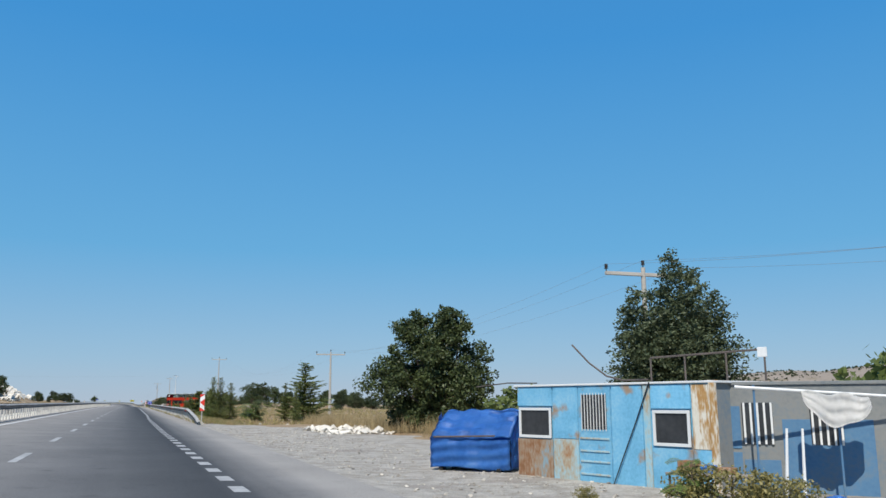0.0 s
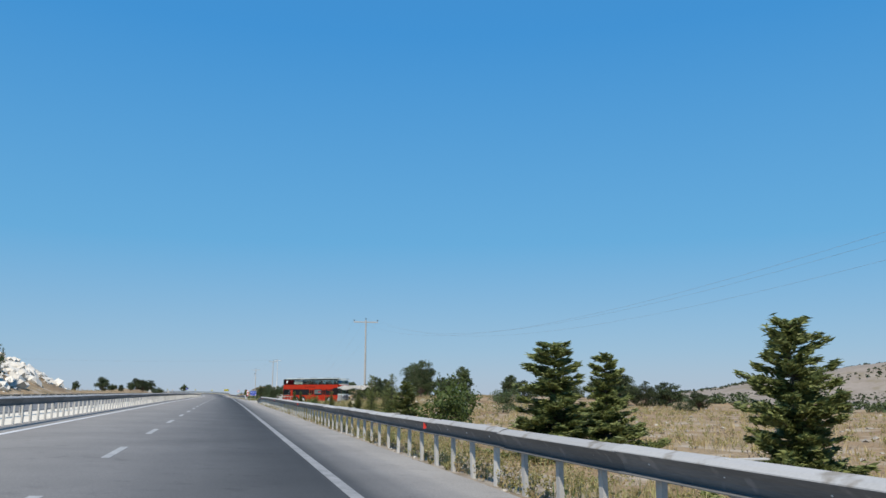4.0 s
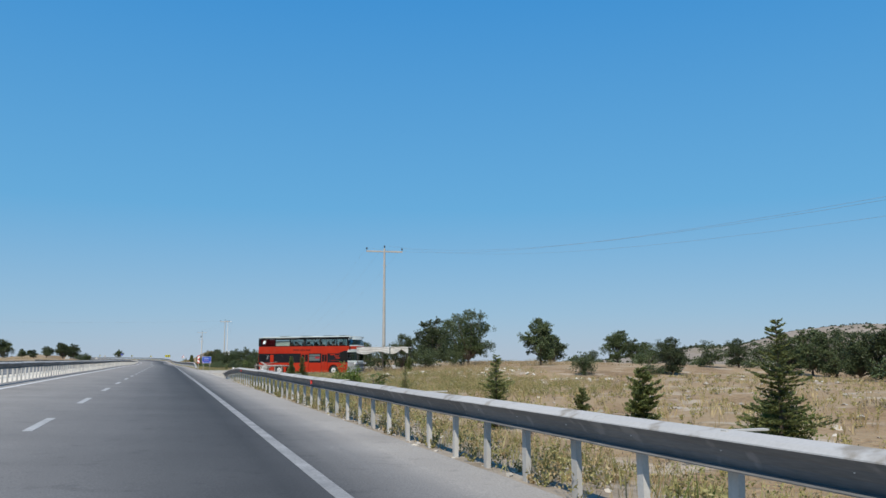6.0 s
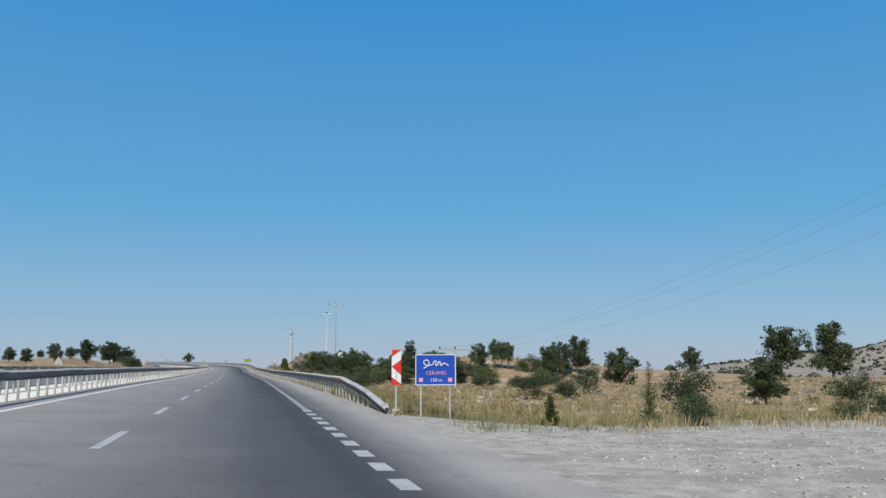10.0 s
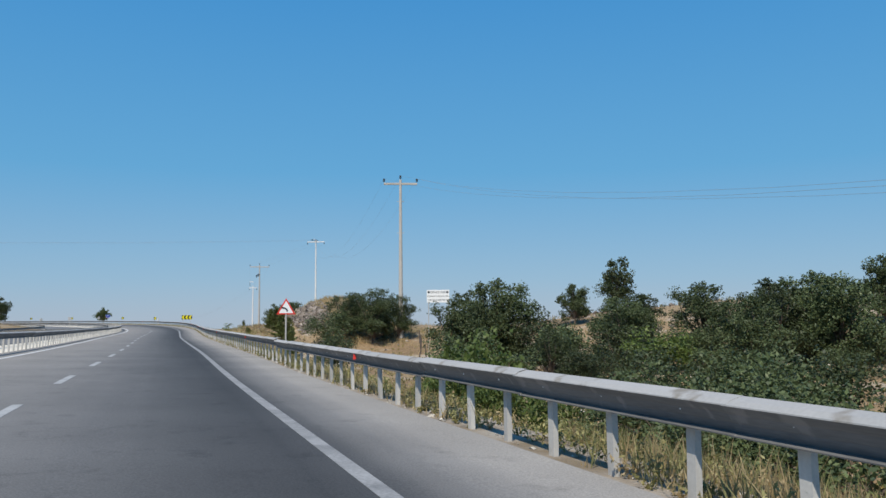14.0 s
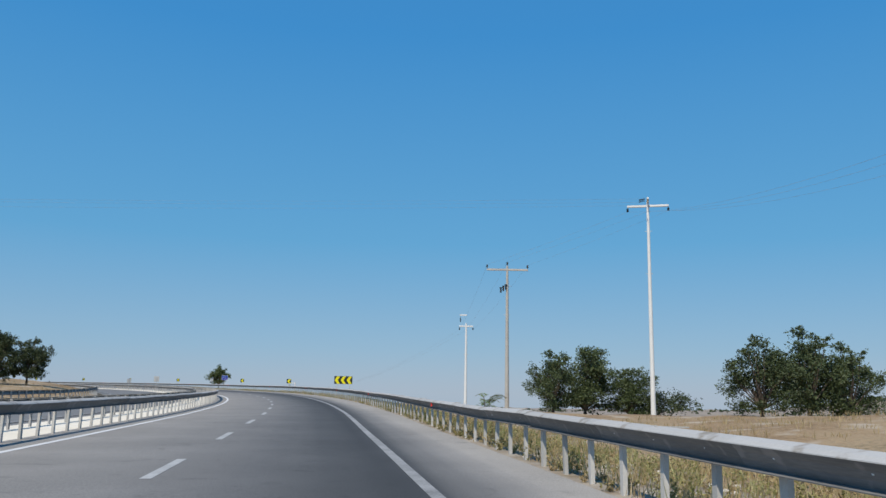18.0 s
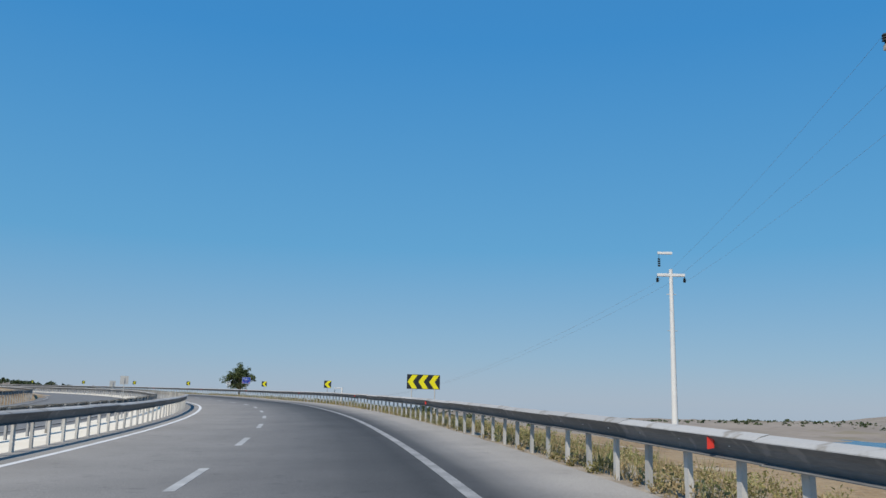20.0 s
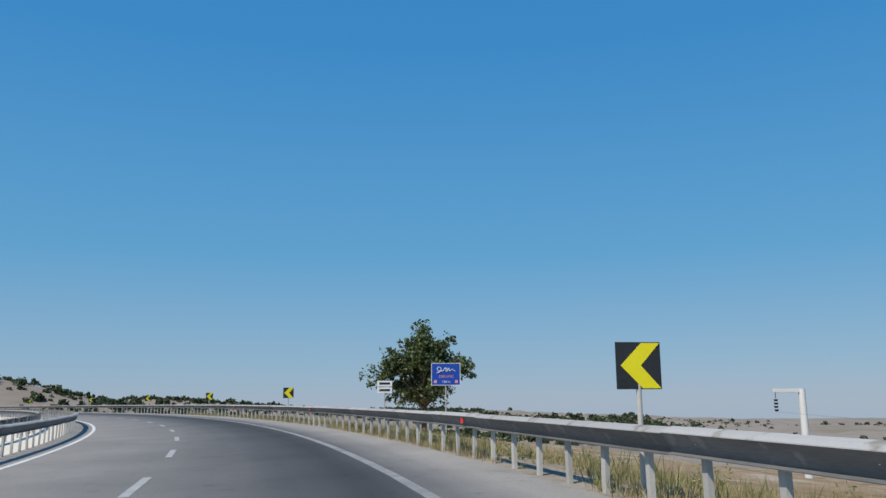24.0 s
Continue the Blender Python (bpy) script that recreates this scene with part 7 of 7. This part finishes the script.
for a, b, z0, z1 in ((0.012, 0.200, 0.84, 1.46), (0.708, 0.864, 0.80, 1.43)):
    wn_ = kpart("window", (kx(a), 0.004, z0), (kx(b), 0.020, z1), "dark_glass", "dark dusty window")
    t = 0.055
    for lo, hi in (((kx(a), -0.02, z0), (kx(b), 0.003, z0 + t)), ((kx(a), -0.02, z1 - t), (kx(b), 0.003, z1)), ((kx(a), -0.02, z0 + t), (kx(a) + t, 0.003, z1 - t)), ((kx(b) - t, -0.02, z0 + t), (kx(b), 0.003, z1 - t))):
        kpart("window_frame", lo, hi, "white_frame", "white frame bar", 0.003, wn_)
dr = kpart("door", (kx(0.352), -0.012, -0.08), (kx(0.512), 0.028, CH - 0.04), "blue_paint", "blue metal door with a barred window")
kpart("door_window", (kx(0.37), -0.018, 1.05), (kx(0.495), -0.0125, 1.72), "dark_glass", "dark opening", 0.0, dr)
for i in range(9):
    x = kx(0.372) + i * (kx(0.493) - kx(0.372)) / 8
    bm = B()
    rod(bm, (x, -0.03, 1.02), (x, -0.03, 1.75), 0.008, 0.008, 6)
    part("window_bar", bm, M["white_frame"], dr)
for z in (0.18, 0.42, 0.62, 0.86):
    kpart("door_rail", (kx(0.36), -0.030, z), (kx(0.505), -0.013, z + 0.035), "blue_rust", "", 0.004, dr)
kpart("corner_post", (CE - 0.01, -0.03, -0.1), (CE + 0.10, 0.05, CH), "rusty_white", "pale rusted corner post")


def pipe(name, pts, r, mat, label, category="pipe"):
    p0 = Vector(pts[0])
    cu = bpy.data.curves.new(name, "CURVE")
    cu.dimensions, cu.bevel_depth, cu.bevel_resolution = "3D", r, 2
    sp = cu.splines.new("POLY")
    sp.points.add(len(pts) - 1)
    for q, p in zip(sp.points, pts):
        q.co = (*(Vector(p) - p0), 1)
    cu.materials.append(M[mat])
    ob = new(name, cu)
    ob.location = p0
    return tagged(ob, label, category)


cw = lambda x, y, z: cab.matrix_world @ Vector((x, y, z))
pipe("roof_pipe", [cw(1.4, 0.3, 2.75), cw(1.9, 0.25, 2.36), cw(2.4, 0.2, 2.08), cw(2.9, 0.1, 1.985), cw(3.6, 0.0, 1.98)], 0.018, "steel_dark", "bent thin pipe leaning over the cabin roof")
pipe("hanging_cable", [cw(3.62, -0.03, 1.94), cw(3.3, -0.04, 1.25), cw(2.9, -0.05, 0.45), cw(2.7, -0.06, 0.03)], 0.012, "black", "slack black cable down the cabin wall", "cable")
pipe("roof_wire", [cw(-2.6, 1.0, 1.95), cw(-1.2, 0.8, 2.02), cw(0.2, 0.4, 1.985)], 0.014, "steel_dark", "thin bar reaching out from the cabin roof", "wire")

# covered cart
cart = thing("covered_cart", pose(6.55, 17.95, gz0, 0, 0, -45.5), "small cart wrapped in a blue plastic tarpaulin", "cart")
nx, nz = 26, 16
rng_c = random.Random(3)


def tarp_face(f):
    bm = B()
    g = [[bm.verts.new(f(i / nx, j / nz)) for i in range(nx + 1)] for j in range(nz + 1)]
    for j in range(nz):
        for i in range(nx):
            bm.faces.new((g[j][i], g[j][i + 1], g[j + 1][i + 1], g[j + 1][i]))
    bmesh.ops.solidify(bm, geom=bm.faces[:], thickness=0.012)
    return bm


fold = lambda a, b: 0.014 * math.sin(9 * a + 4 * b) + 0.018 * math.sin(17 * b - 5 * a) + 0.02 * math.sin(23 * a)
part("tarpaulin_front", tarp_face(lambda a, b: (1.95 * a, 0.0 + fold(a, b), 0.12 + 0.66 * b + 0.03 * math.sin(6 * a))), M["tarp"], cart, "creased blue front", True)
part("tarpaulin_top", tarp_face(lambda a, b: (0.15 * b + (1.95 - 0.15 * b) * a, 0.02 + 0.62 * b + fold(b, a) * 0.5, 0.77 + 0.62 * b ** 0.85 + fold(a, b))), M["tarp"], cart, "creased blue slope", True)
part("tarpaulin_back", tarp_face(lambda a, b: (0.15 + 1.80 * a, 0.66 + 0.5 * b, 1.39 - 1.2 * b + fold(a, b))), M["tarp"], cart, "", True)
for x in (0.0, 1.95):
    part("tarpaulin_side", tarp_face(lambda a, b: (x + fold(a, b) * 0.6, 0.02 + (0.62 + 0.5 * (1 - b)) * a, 0.12 + (0.66 + 0.60 * a) * b)), M["tarp"], cart, "", True)
bm = B()
box(bm, (0.12, 0.1, 0.14), (1.85, 0.95, 0.7), bevel=0.03)
part("body", bm, M["steel_dark"], cart)
for x in (0.25, 1.65):
    for y in (0.12, 0.85):
        bm = B()
        rod(bm, (x - 0.05, y, 0.10), (x + 0.05, y, 0.10), 0.10, 0.10, 14)
        part("wheel", bm, M["tyre"], cart)
bm = B()
rod(bm, (0.1, -0.03, 0.80), (1.6, -0.03, 0.84), 0.02, 0.02, 6)
part("tie_bar", bm, M["steel_dark"], cart)

# grey lean-to behind
gry = thing("lean_to_shed", pose(9.86, 11.75, gz0, 0, 0, -44), "grey rendered shed with barred white windows beside the cabin", "shed")
for nm, lo, hi, mt in (("wall", (0, 0, -0.3), (5.0, 0.12, 1.86), "grey_wall"), ("wall", (0, 0.122, -0.3), (0.12, 2.4, 1.86), "grey_wall"), ("wall", (4.88, 0.122, -0.3), (5.0, 2.4, 1.86), "grey_wall"), ("roof", (-0.1, -0.03, 1.86), (5.1, 2.5, 1.92), "grey_wall")):
    kpart(nm, lo, hi, mt, "", 0.01, gry)
for a, b, z0, z1 in ((0.02, 0.19, 0.78, 1.50), (0.02, 0.19, -0.2, 0.72), (0.22, 0.80, -0.2, 0.60), (0.86, 2.25, -0.2, 1.28)):
    kpart("wall_sheet", (a, -0.012, z0), (b, -0.002, z1), "blue_wall", "dull blue painted wall sheet", 0.003, gry)
for x0 in (0.22, 1.30):
    w_ = kpart("window", (x0, -0.018, 0.86), (x0 + 0.5, -0.004, 1.56), "dark_glass", "dark barred window", 0.003, gry)
    for i in range(5):
        kpart("window_bar", (x0 + 0.02 + 0.11 * i, -0.034, 0.86), (x0 + 0.055 + 0.11 * i, -0.020, 1.56), "white_frame", "white flat bar", 0.002, w_)
kpart("pillar_block", (-0.35, -0.25, -0.2), (-0.12, -0.02, 1.95), "rusty_white", "pale flaking masonry pier", 0.01, gry)

# pipe frame on the roof
fr = thing("roof_frame", pose(9.6, 13.6, gz0 + CH + 0.05, 0, 0, -60), "thin rusty pipe frame on the cabin roof", "frame")
bm = B()
rod(bm, (0, 0, 0.48), (2.2, 0, 0.56), 0.02, 0.02, 6)
part("rail", bm, M["steel_dark"], fr)
for x in (0.0, 0.7, 1.5, 2.2):
    bm = B()
    rod(bm, (x, 0, 0), (x, 0, 0.48 + 0.036 * x), 0.018, 0.018, 6)
    part("post", bm, M["steel_dark"], fr)
bm = B()
box(bm, (2.08, -0.02, 0.42), (2.25, 0.02, 0.60), bevel=0.01)
part("lamp_box", bm, M["white_frame"], fr, "small white lamp box")

# awning with torn cloth
aw = thing("torn_awning", pose(9.7, 10.9, gz0, 0, 0, -38), "torn white awning cloth hanging from a bent pole frame", "awning")
bm = B()
rod(bm, (-0.3, 0, 1.82), (3.2, 0.3, 1.58), 0.028, 0.022, 8)
part("beam", bm, M["white_frame"], aw, "pale bent pole")
for x, h in ((0.0, 1.85), (1.25, 1.70), (2.6, 1.6)):
    bm = B()
    rod(bm, (x, 0.05, -0.2), (x, 0.05, h), 0.018, 0.018, 8)
    part("post", bm, M["blue_wall"], aw, "thin blue-grey post")
part("cloth", tarp_face(lambda a, b: (0.72 + 0.98 * a, -0.05 - 0.18 * b + fold(a, b), 1.74 - 0.07 * a - b * (0.16 + 0.36 * math.sin(math.pi * a) ** 0.7) + 0.03 * math.sin(12 * a))), M["cloth"], aw, "sagging white cloth", True)
for x0, x1 in ((0.35, 0.75), (0.62, 0.95)):
    bm = B()
    rod(bm, (x0, -0.3, -0.1), ((x0 + x1) / 2 - 0.1, -0.1, 1.15), 0.03, 0.02, 6)
    part("strut", bm, M["white_frame"], aw, "pale leaning strut")
ld = thing("ground_sheet", pose(9.2, 9.9, ground_z(9.2, 9.9) + 0.05, 0, 0, -30), "crumpled blue plastic sheet on the ground", "sheet")
part("sheet", tarp_face(lambda a, b: (2.2 * a, -0.9 * b, 0.05 + 2.2 * fold(a, b) + 0.05 * math.sin(5 * a))), M["tarp"], ld, "", True)
tb = thing("scrap_table", pose(8.75, 11.6, gz0, 0, 0, -70), "low scrap table with junk beside the cabin", "table")
for x in (0.05, 1.15):
    for y in (0.0, -0.5):
        bm = B()
        rod(bm, (x, y, -0.1), (x, y, 0.42), 0.025, 0.02, 6)
        part("leg", bm, M["steel_dark"], tb)
bm = B()
box(bm, (0, -0.55, 0.42), (1.25, 0.05, 0.46), bevel=0.01)
part("top", bm, M["wood"], tb)
for i, (x, w, h, mt) in enumerate(((0.1, 0.3, 0.18, "rust"), (0.5, 0.22, 0.12, "tarp"), (0.8, 0.3, 0.1, "rust"))):
    jk = thing("junk_box", tb.matrix_world @ pose(x, -0.35, 0.46, 0, 0, 12 * i), "small worn box on a scrap table", "box", "junk boxes")
    bm = B()
    box(bm, (0, 0, 0), (w, 0.25, h), bevel=0.02)
    part("body", bm, M[mt], jk)
plant("frond", 8.1, 10.6, 0.75, 1.0), plant("greenbush", 20.0, 16.0, 3.1, 0.8), plant("greenbush", 21.8, 17.4, 3.0, 0.9)
for x, y, h in ((8.2, 10.4, 0.75), (8.6, 10.0, 0.7), (7.0, 11.8, 0.3), (8.9, 9.4, 0.6)):
    b_ = plant("shrub", x, y, h, 1.1, label="yellowing weedy shrub beside the cabin's clutter")


# ---- broken stalls by the bus ----
def stall(x, y, yaw, label, cloth=False, size=1.0):
    o = thing("wooden_stall", pose(x, y, ground_z(x, y), 0, 0, yaw) @ Matrix.Scale(size, 4), label, "stall", "broken stalls")
    for px_, py_, lean in ((0, 0, 0.05), (1.5, 0, -0.04), (0.05, 0.9, 0.0), (1.55, 0.95, 0.06)):
        bm = B()
        rod(bm, (px_, py_, -0.15), (px_ + lean, py_, 0.82), 0.045, 0.04, 7)
        part("leg", bm, M["wood"], o)
    for a, b, r in (((-0.1, 0, 0.80), (1.65, 0, 0.84), 0.04), ((-0.05, 0.9, 0.82), (1.65, 0.95, 0.80), 0.04), ((0, 0, 0.82), (0.05, 0.9, 0.82), 0.035), ((1.5, 0, 0.82), (1.6, 0.95, 0.82), 0.035), ((0.1, -0.03, 0.35), (0.5, 0.02, 0.80), 0.03)):
        bm = B()
        rod(bm, a, b, r, r, 6)
        part("bar", bm, M["wood"], o)
    if not cloth:
        for k, (z, tilt, yy) in enumerate(((0.88, 8, 0.1), (1.0, 16, 0.45), (0.92, -6, 0.75))):
            bm = B()
            box(bm, (-0.15, -0.08, 0), (1.5, 0.08, 0.03), m=pose(0.1, yy, z, 0, tilt * 0.8, 6 * k), bevel=0.006)
            part("plank", bm, M["wood"], o, "grey split plank")
        part("black_sheet", tarp_face(lambda a, b: (0.55 + 0.45 * a + 0.05 * b, -0.03 + 0.08 * b + fold(a, b), 0.98 - 0.95 * b)), M["black"], o, "torn black plastic sheet", True)
    else:
        part("cloth", tarp_face(lambda a, b: (0.0 + 0.5 * a - 0.15 * b, -0.03 - 0.05 * b + fold(a, b), 0.82 - 0.75 * b)), M["cloth"], o, "hanging white cloth", True)
        part("cloth", tarp_face(lambda a, b: (0.55 + 0.35 * a + 0.3 * b, -0.03 + 0.3 * b + fold(a, b), 0.34 - 0.3 * b)), M["bus_red"], o, "crumpled red and white cloth", True)
        part("cloth", tarp_face(lambda a, b: (0.2 + 1.4 * a, 0.0 + 0.9 * b, 0.86 + 0.4 * fold(a, b))), M["cloth"], o, "white cloth over the frame", True)
    for i in range(4):
        bm = B()
        box(bm, (-0.4, -0.06, 0), (0.5, 0.06, 0.03), m=pose(0.5 + 0.4 * i, -0.3 + 0.3 * i, 0.02, 0, 4, 40 * i), bevel=0.006)
        part("fallen_plank", bm, M["wood"], o)
    return o


stall(7.25, 218.9, -82, "broken timber stall with grey planks and a black sheet", False, 1.22)
stall(7.25, 214.6, -30, "broken stall frame draped with white and red cloth", True, 1.2)
aw2 = thing("cloth_awning", pose(17.0, 223.4, ground_z(19, 222), 0, 0, -32), "long white cloth awning on thin posts", "awning")
for x, y in ((0.1, 0.0), (2.5, 0.0), (4.9, 0.05), (0.2, 1.6), (4.8, 1.6)):
    bm = B()
    rod(bm, (x, y, -0.3), (x, y, 2.45), 0.03, 0.03, 6)
    part("post", bm, M["steel_dark"], aw2)
for y in (0.0, 1.6):
    bm = B()
    rod(bm, (0, y, 2.42), (5.0, y, 2.36), 0.025, 0.025, 6)
    part("rail", bm, M["steel_dark"], aw2)
part("cloth", tarp_face(lambda a, b: (3.2 * a, -0.04 + fold(a, b), 2.46 - b * (0.55 + 0.12 * math.sin(7 * a)))), M["cloth"], aw2, "hanging white cloth", True)
part("cloth", tarp_face(lambda a, b: (3.3 + 1.7 * a, -0.04 + fold(b, a), 2.42 - b * (0.18 + 0.42 * abs(math.sin(3.1 * a + 1.2))))), M["cloth"], aw2, "bunched white cloth", True)
part("cloth", tarp_face(lambda a, b: (5.0 * a, 1.6 * b, 2.44 + fold(a, b))), M["cloth"], aw2, "white cloth roof", True)
bx = thing("dark_crate", pose(18.6, 222.0, ground_z(18.6, 222.0), 0, 0, 20), "dark crate under the cloth awning", "crate")
bm = B()
box(bm, (0, 0, 0), (0.6, 0.45, 0.55), bevel=0.02)
part("body", bm, M["steel_dark"], bx)
for i in range(3):
    bm = B()
    box(bm, (-0.01, -0.012, 0.08 + 0.17 * i), (0.61, -0.001, 0.16 + 0.17 * i))
    part("slat", bm, M["wood"], bx)
# a few leaning fence stakes on the slope
for i, (x, y, h, ln) in enumerate(((15.9, 391.5, 1.1, 6), (15.4, 388.4, 0.9, -4), (16.6, 394.0, 1.0, 3), (14.2, 386.0, 0.9, 5), (13.2, 383.5, 0.8, -3), (17.3, 396.5, 1.0, 8))):
    o = thing("fence_stake", pose(x, y, ground_z(x, y), ln, ln * 0.5, 30 * i), "dark leaning wooden fence stake in dry grass", "stake", "fence stakes")
    bm = B()
    rod(bm, (0, 0, -0.2), (0, 0, h), 0.05, 0.035, 7)
    part("stake", bm, M["steel_dark"], o)

# ---- bits on the gravel yard ----
for i, (x, y, l, yaw) in enumerate(((6.1, 238.75, 0.42, -35), (7.8, 247.9, 1.5, -45), (11.05, 242.6, 0.5, -50), (9.6, 252.4, 0.35, 10), (6.6, 229.4, 0.3, 60))):
    o = thing("rubber_strip", pose(x, y, ground_z(x, y) + 0.045, 0, 0, yaw), "torn strip of black tyre rubber on gravel", "rubber strip", "rubber strips")
    bm = B()
    for j in range(7):
        a, b = -l / 2 + l * j / 7, -l / 2 + l * (j + 1) / 7
        box(bm, (a, -0.045 + 0.012 * math.sin(j * 2.1 + i), 0.0), (b + 0.004, 0.045 + 0.012 * math.sin(j * 1.7 + i), 0.022 + 0.008 * math.sin(j * 1.3)))
    part("strip", bm, M["tyre"], o)
scatter_stones("gravel_heap", 700, (12.2, 14.3, 249.2, 250.8), (0.02, 0.09), "white_rock", "low spread of white crushed stone on the yard", 31, 0.6, 0.2)
scatter_stones("gravel_heap", 700, (14.7, 16.8, 248.3, 250.2), (0.02, 0.09), "white_rock", "low spread of white crushed stone on the yard", 32, 0.6, 0.2)
g_ = ground_z(20.0, 322.3)
tp = thing("timber_post", pose(20.0, 322.3, g_, 0, 0, 8), "short weathered post with a level top bar among scrub", "post")
bm = B()
rod(bm, (0, 0, -0.4), (0, 0, 2.75 - g_), 0.12, 0.10, 9)
part("post", bm, M["concrete_pole"], tp)
bm = B()
box(bm, (-1.7, -0.06, 2.62 - g_), (1.7, 0.06, 2.76 - g_), bevel=0.012)
part("crossbar", bm, M["concrete_pole"], tp)
for x in (-1.6, 0.0):
    bm = B()
    rod(bm, (x, 0, 2.76 - g_), (x, 0, 3.02 - g_), 0.08, 0.05, 8)
    part("insulator", bm, M["black"], tp, "dark pin insulator")
# tyre-worn bare tracks and pale dust in the yard: thin spreads of finer stone
scatter_stones("gravel_dust", 2500, (5.0, 12.5, 240, 258), (0.01, 0.035), "pebble", "fine loose stone along the wheel tracks", 33, 0.5, 0.3)
scatter_stones("gravel_dust", 2500, (4.6, 9.0, 216, 240), (0.01, 0.035), "pebble", "fine loose stone along the wheel tracks", 34, 0.5, 0.3)
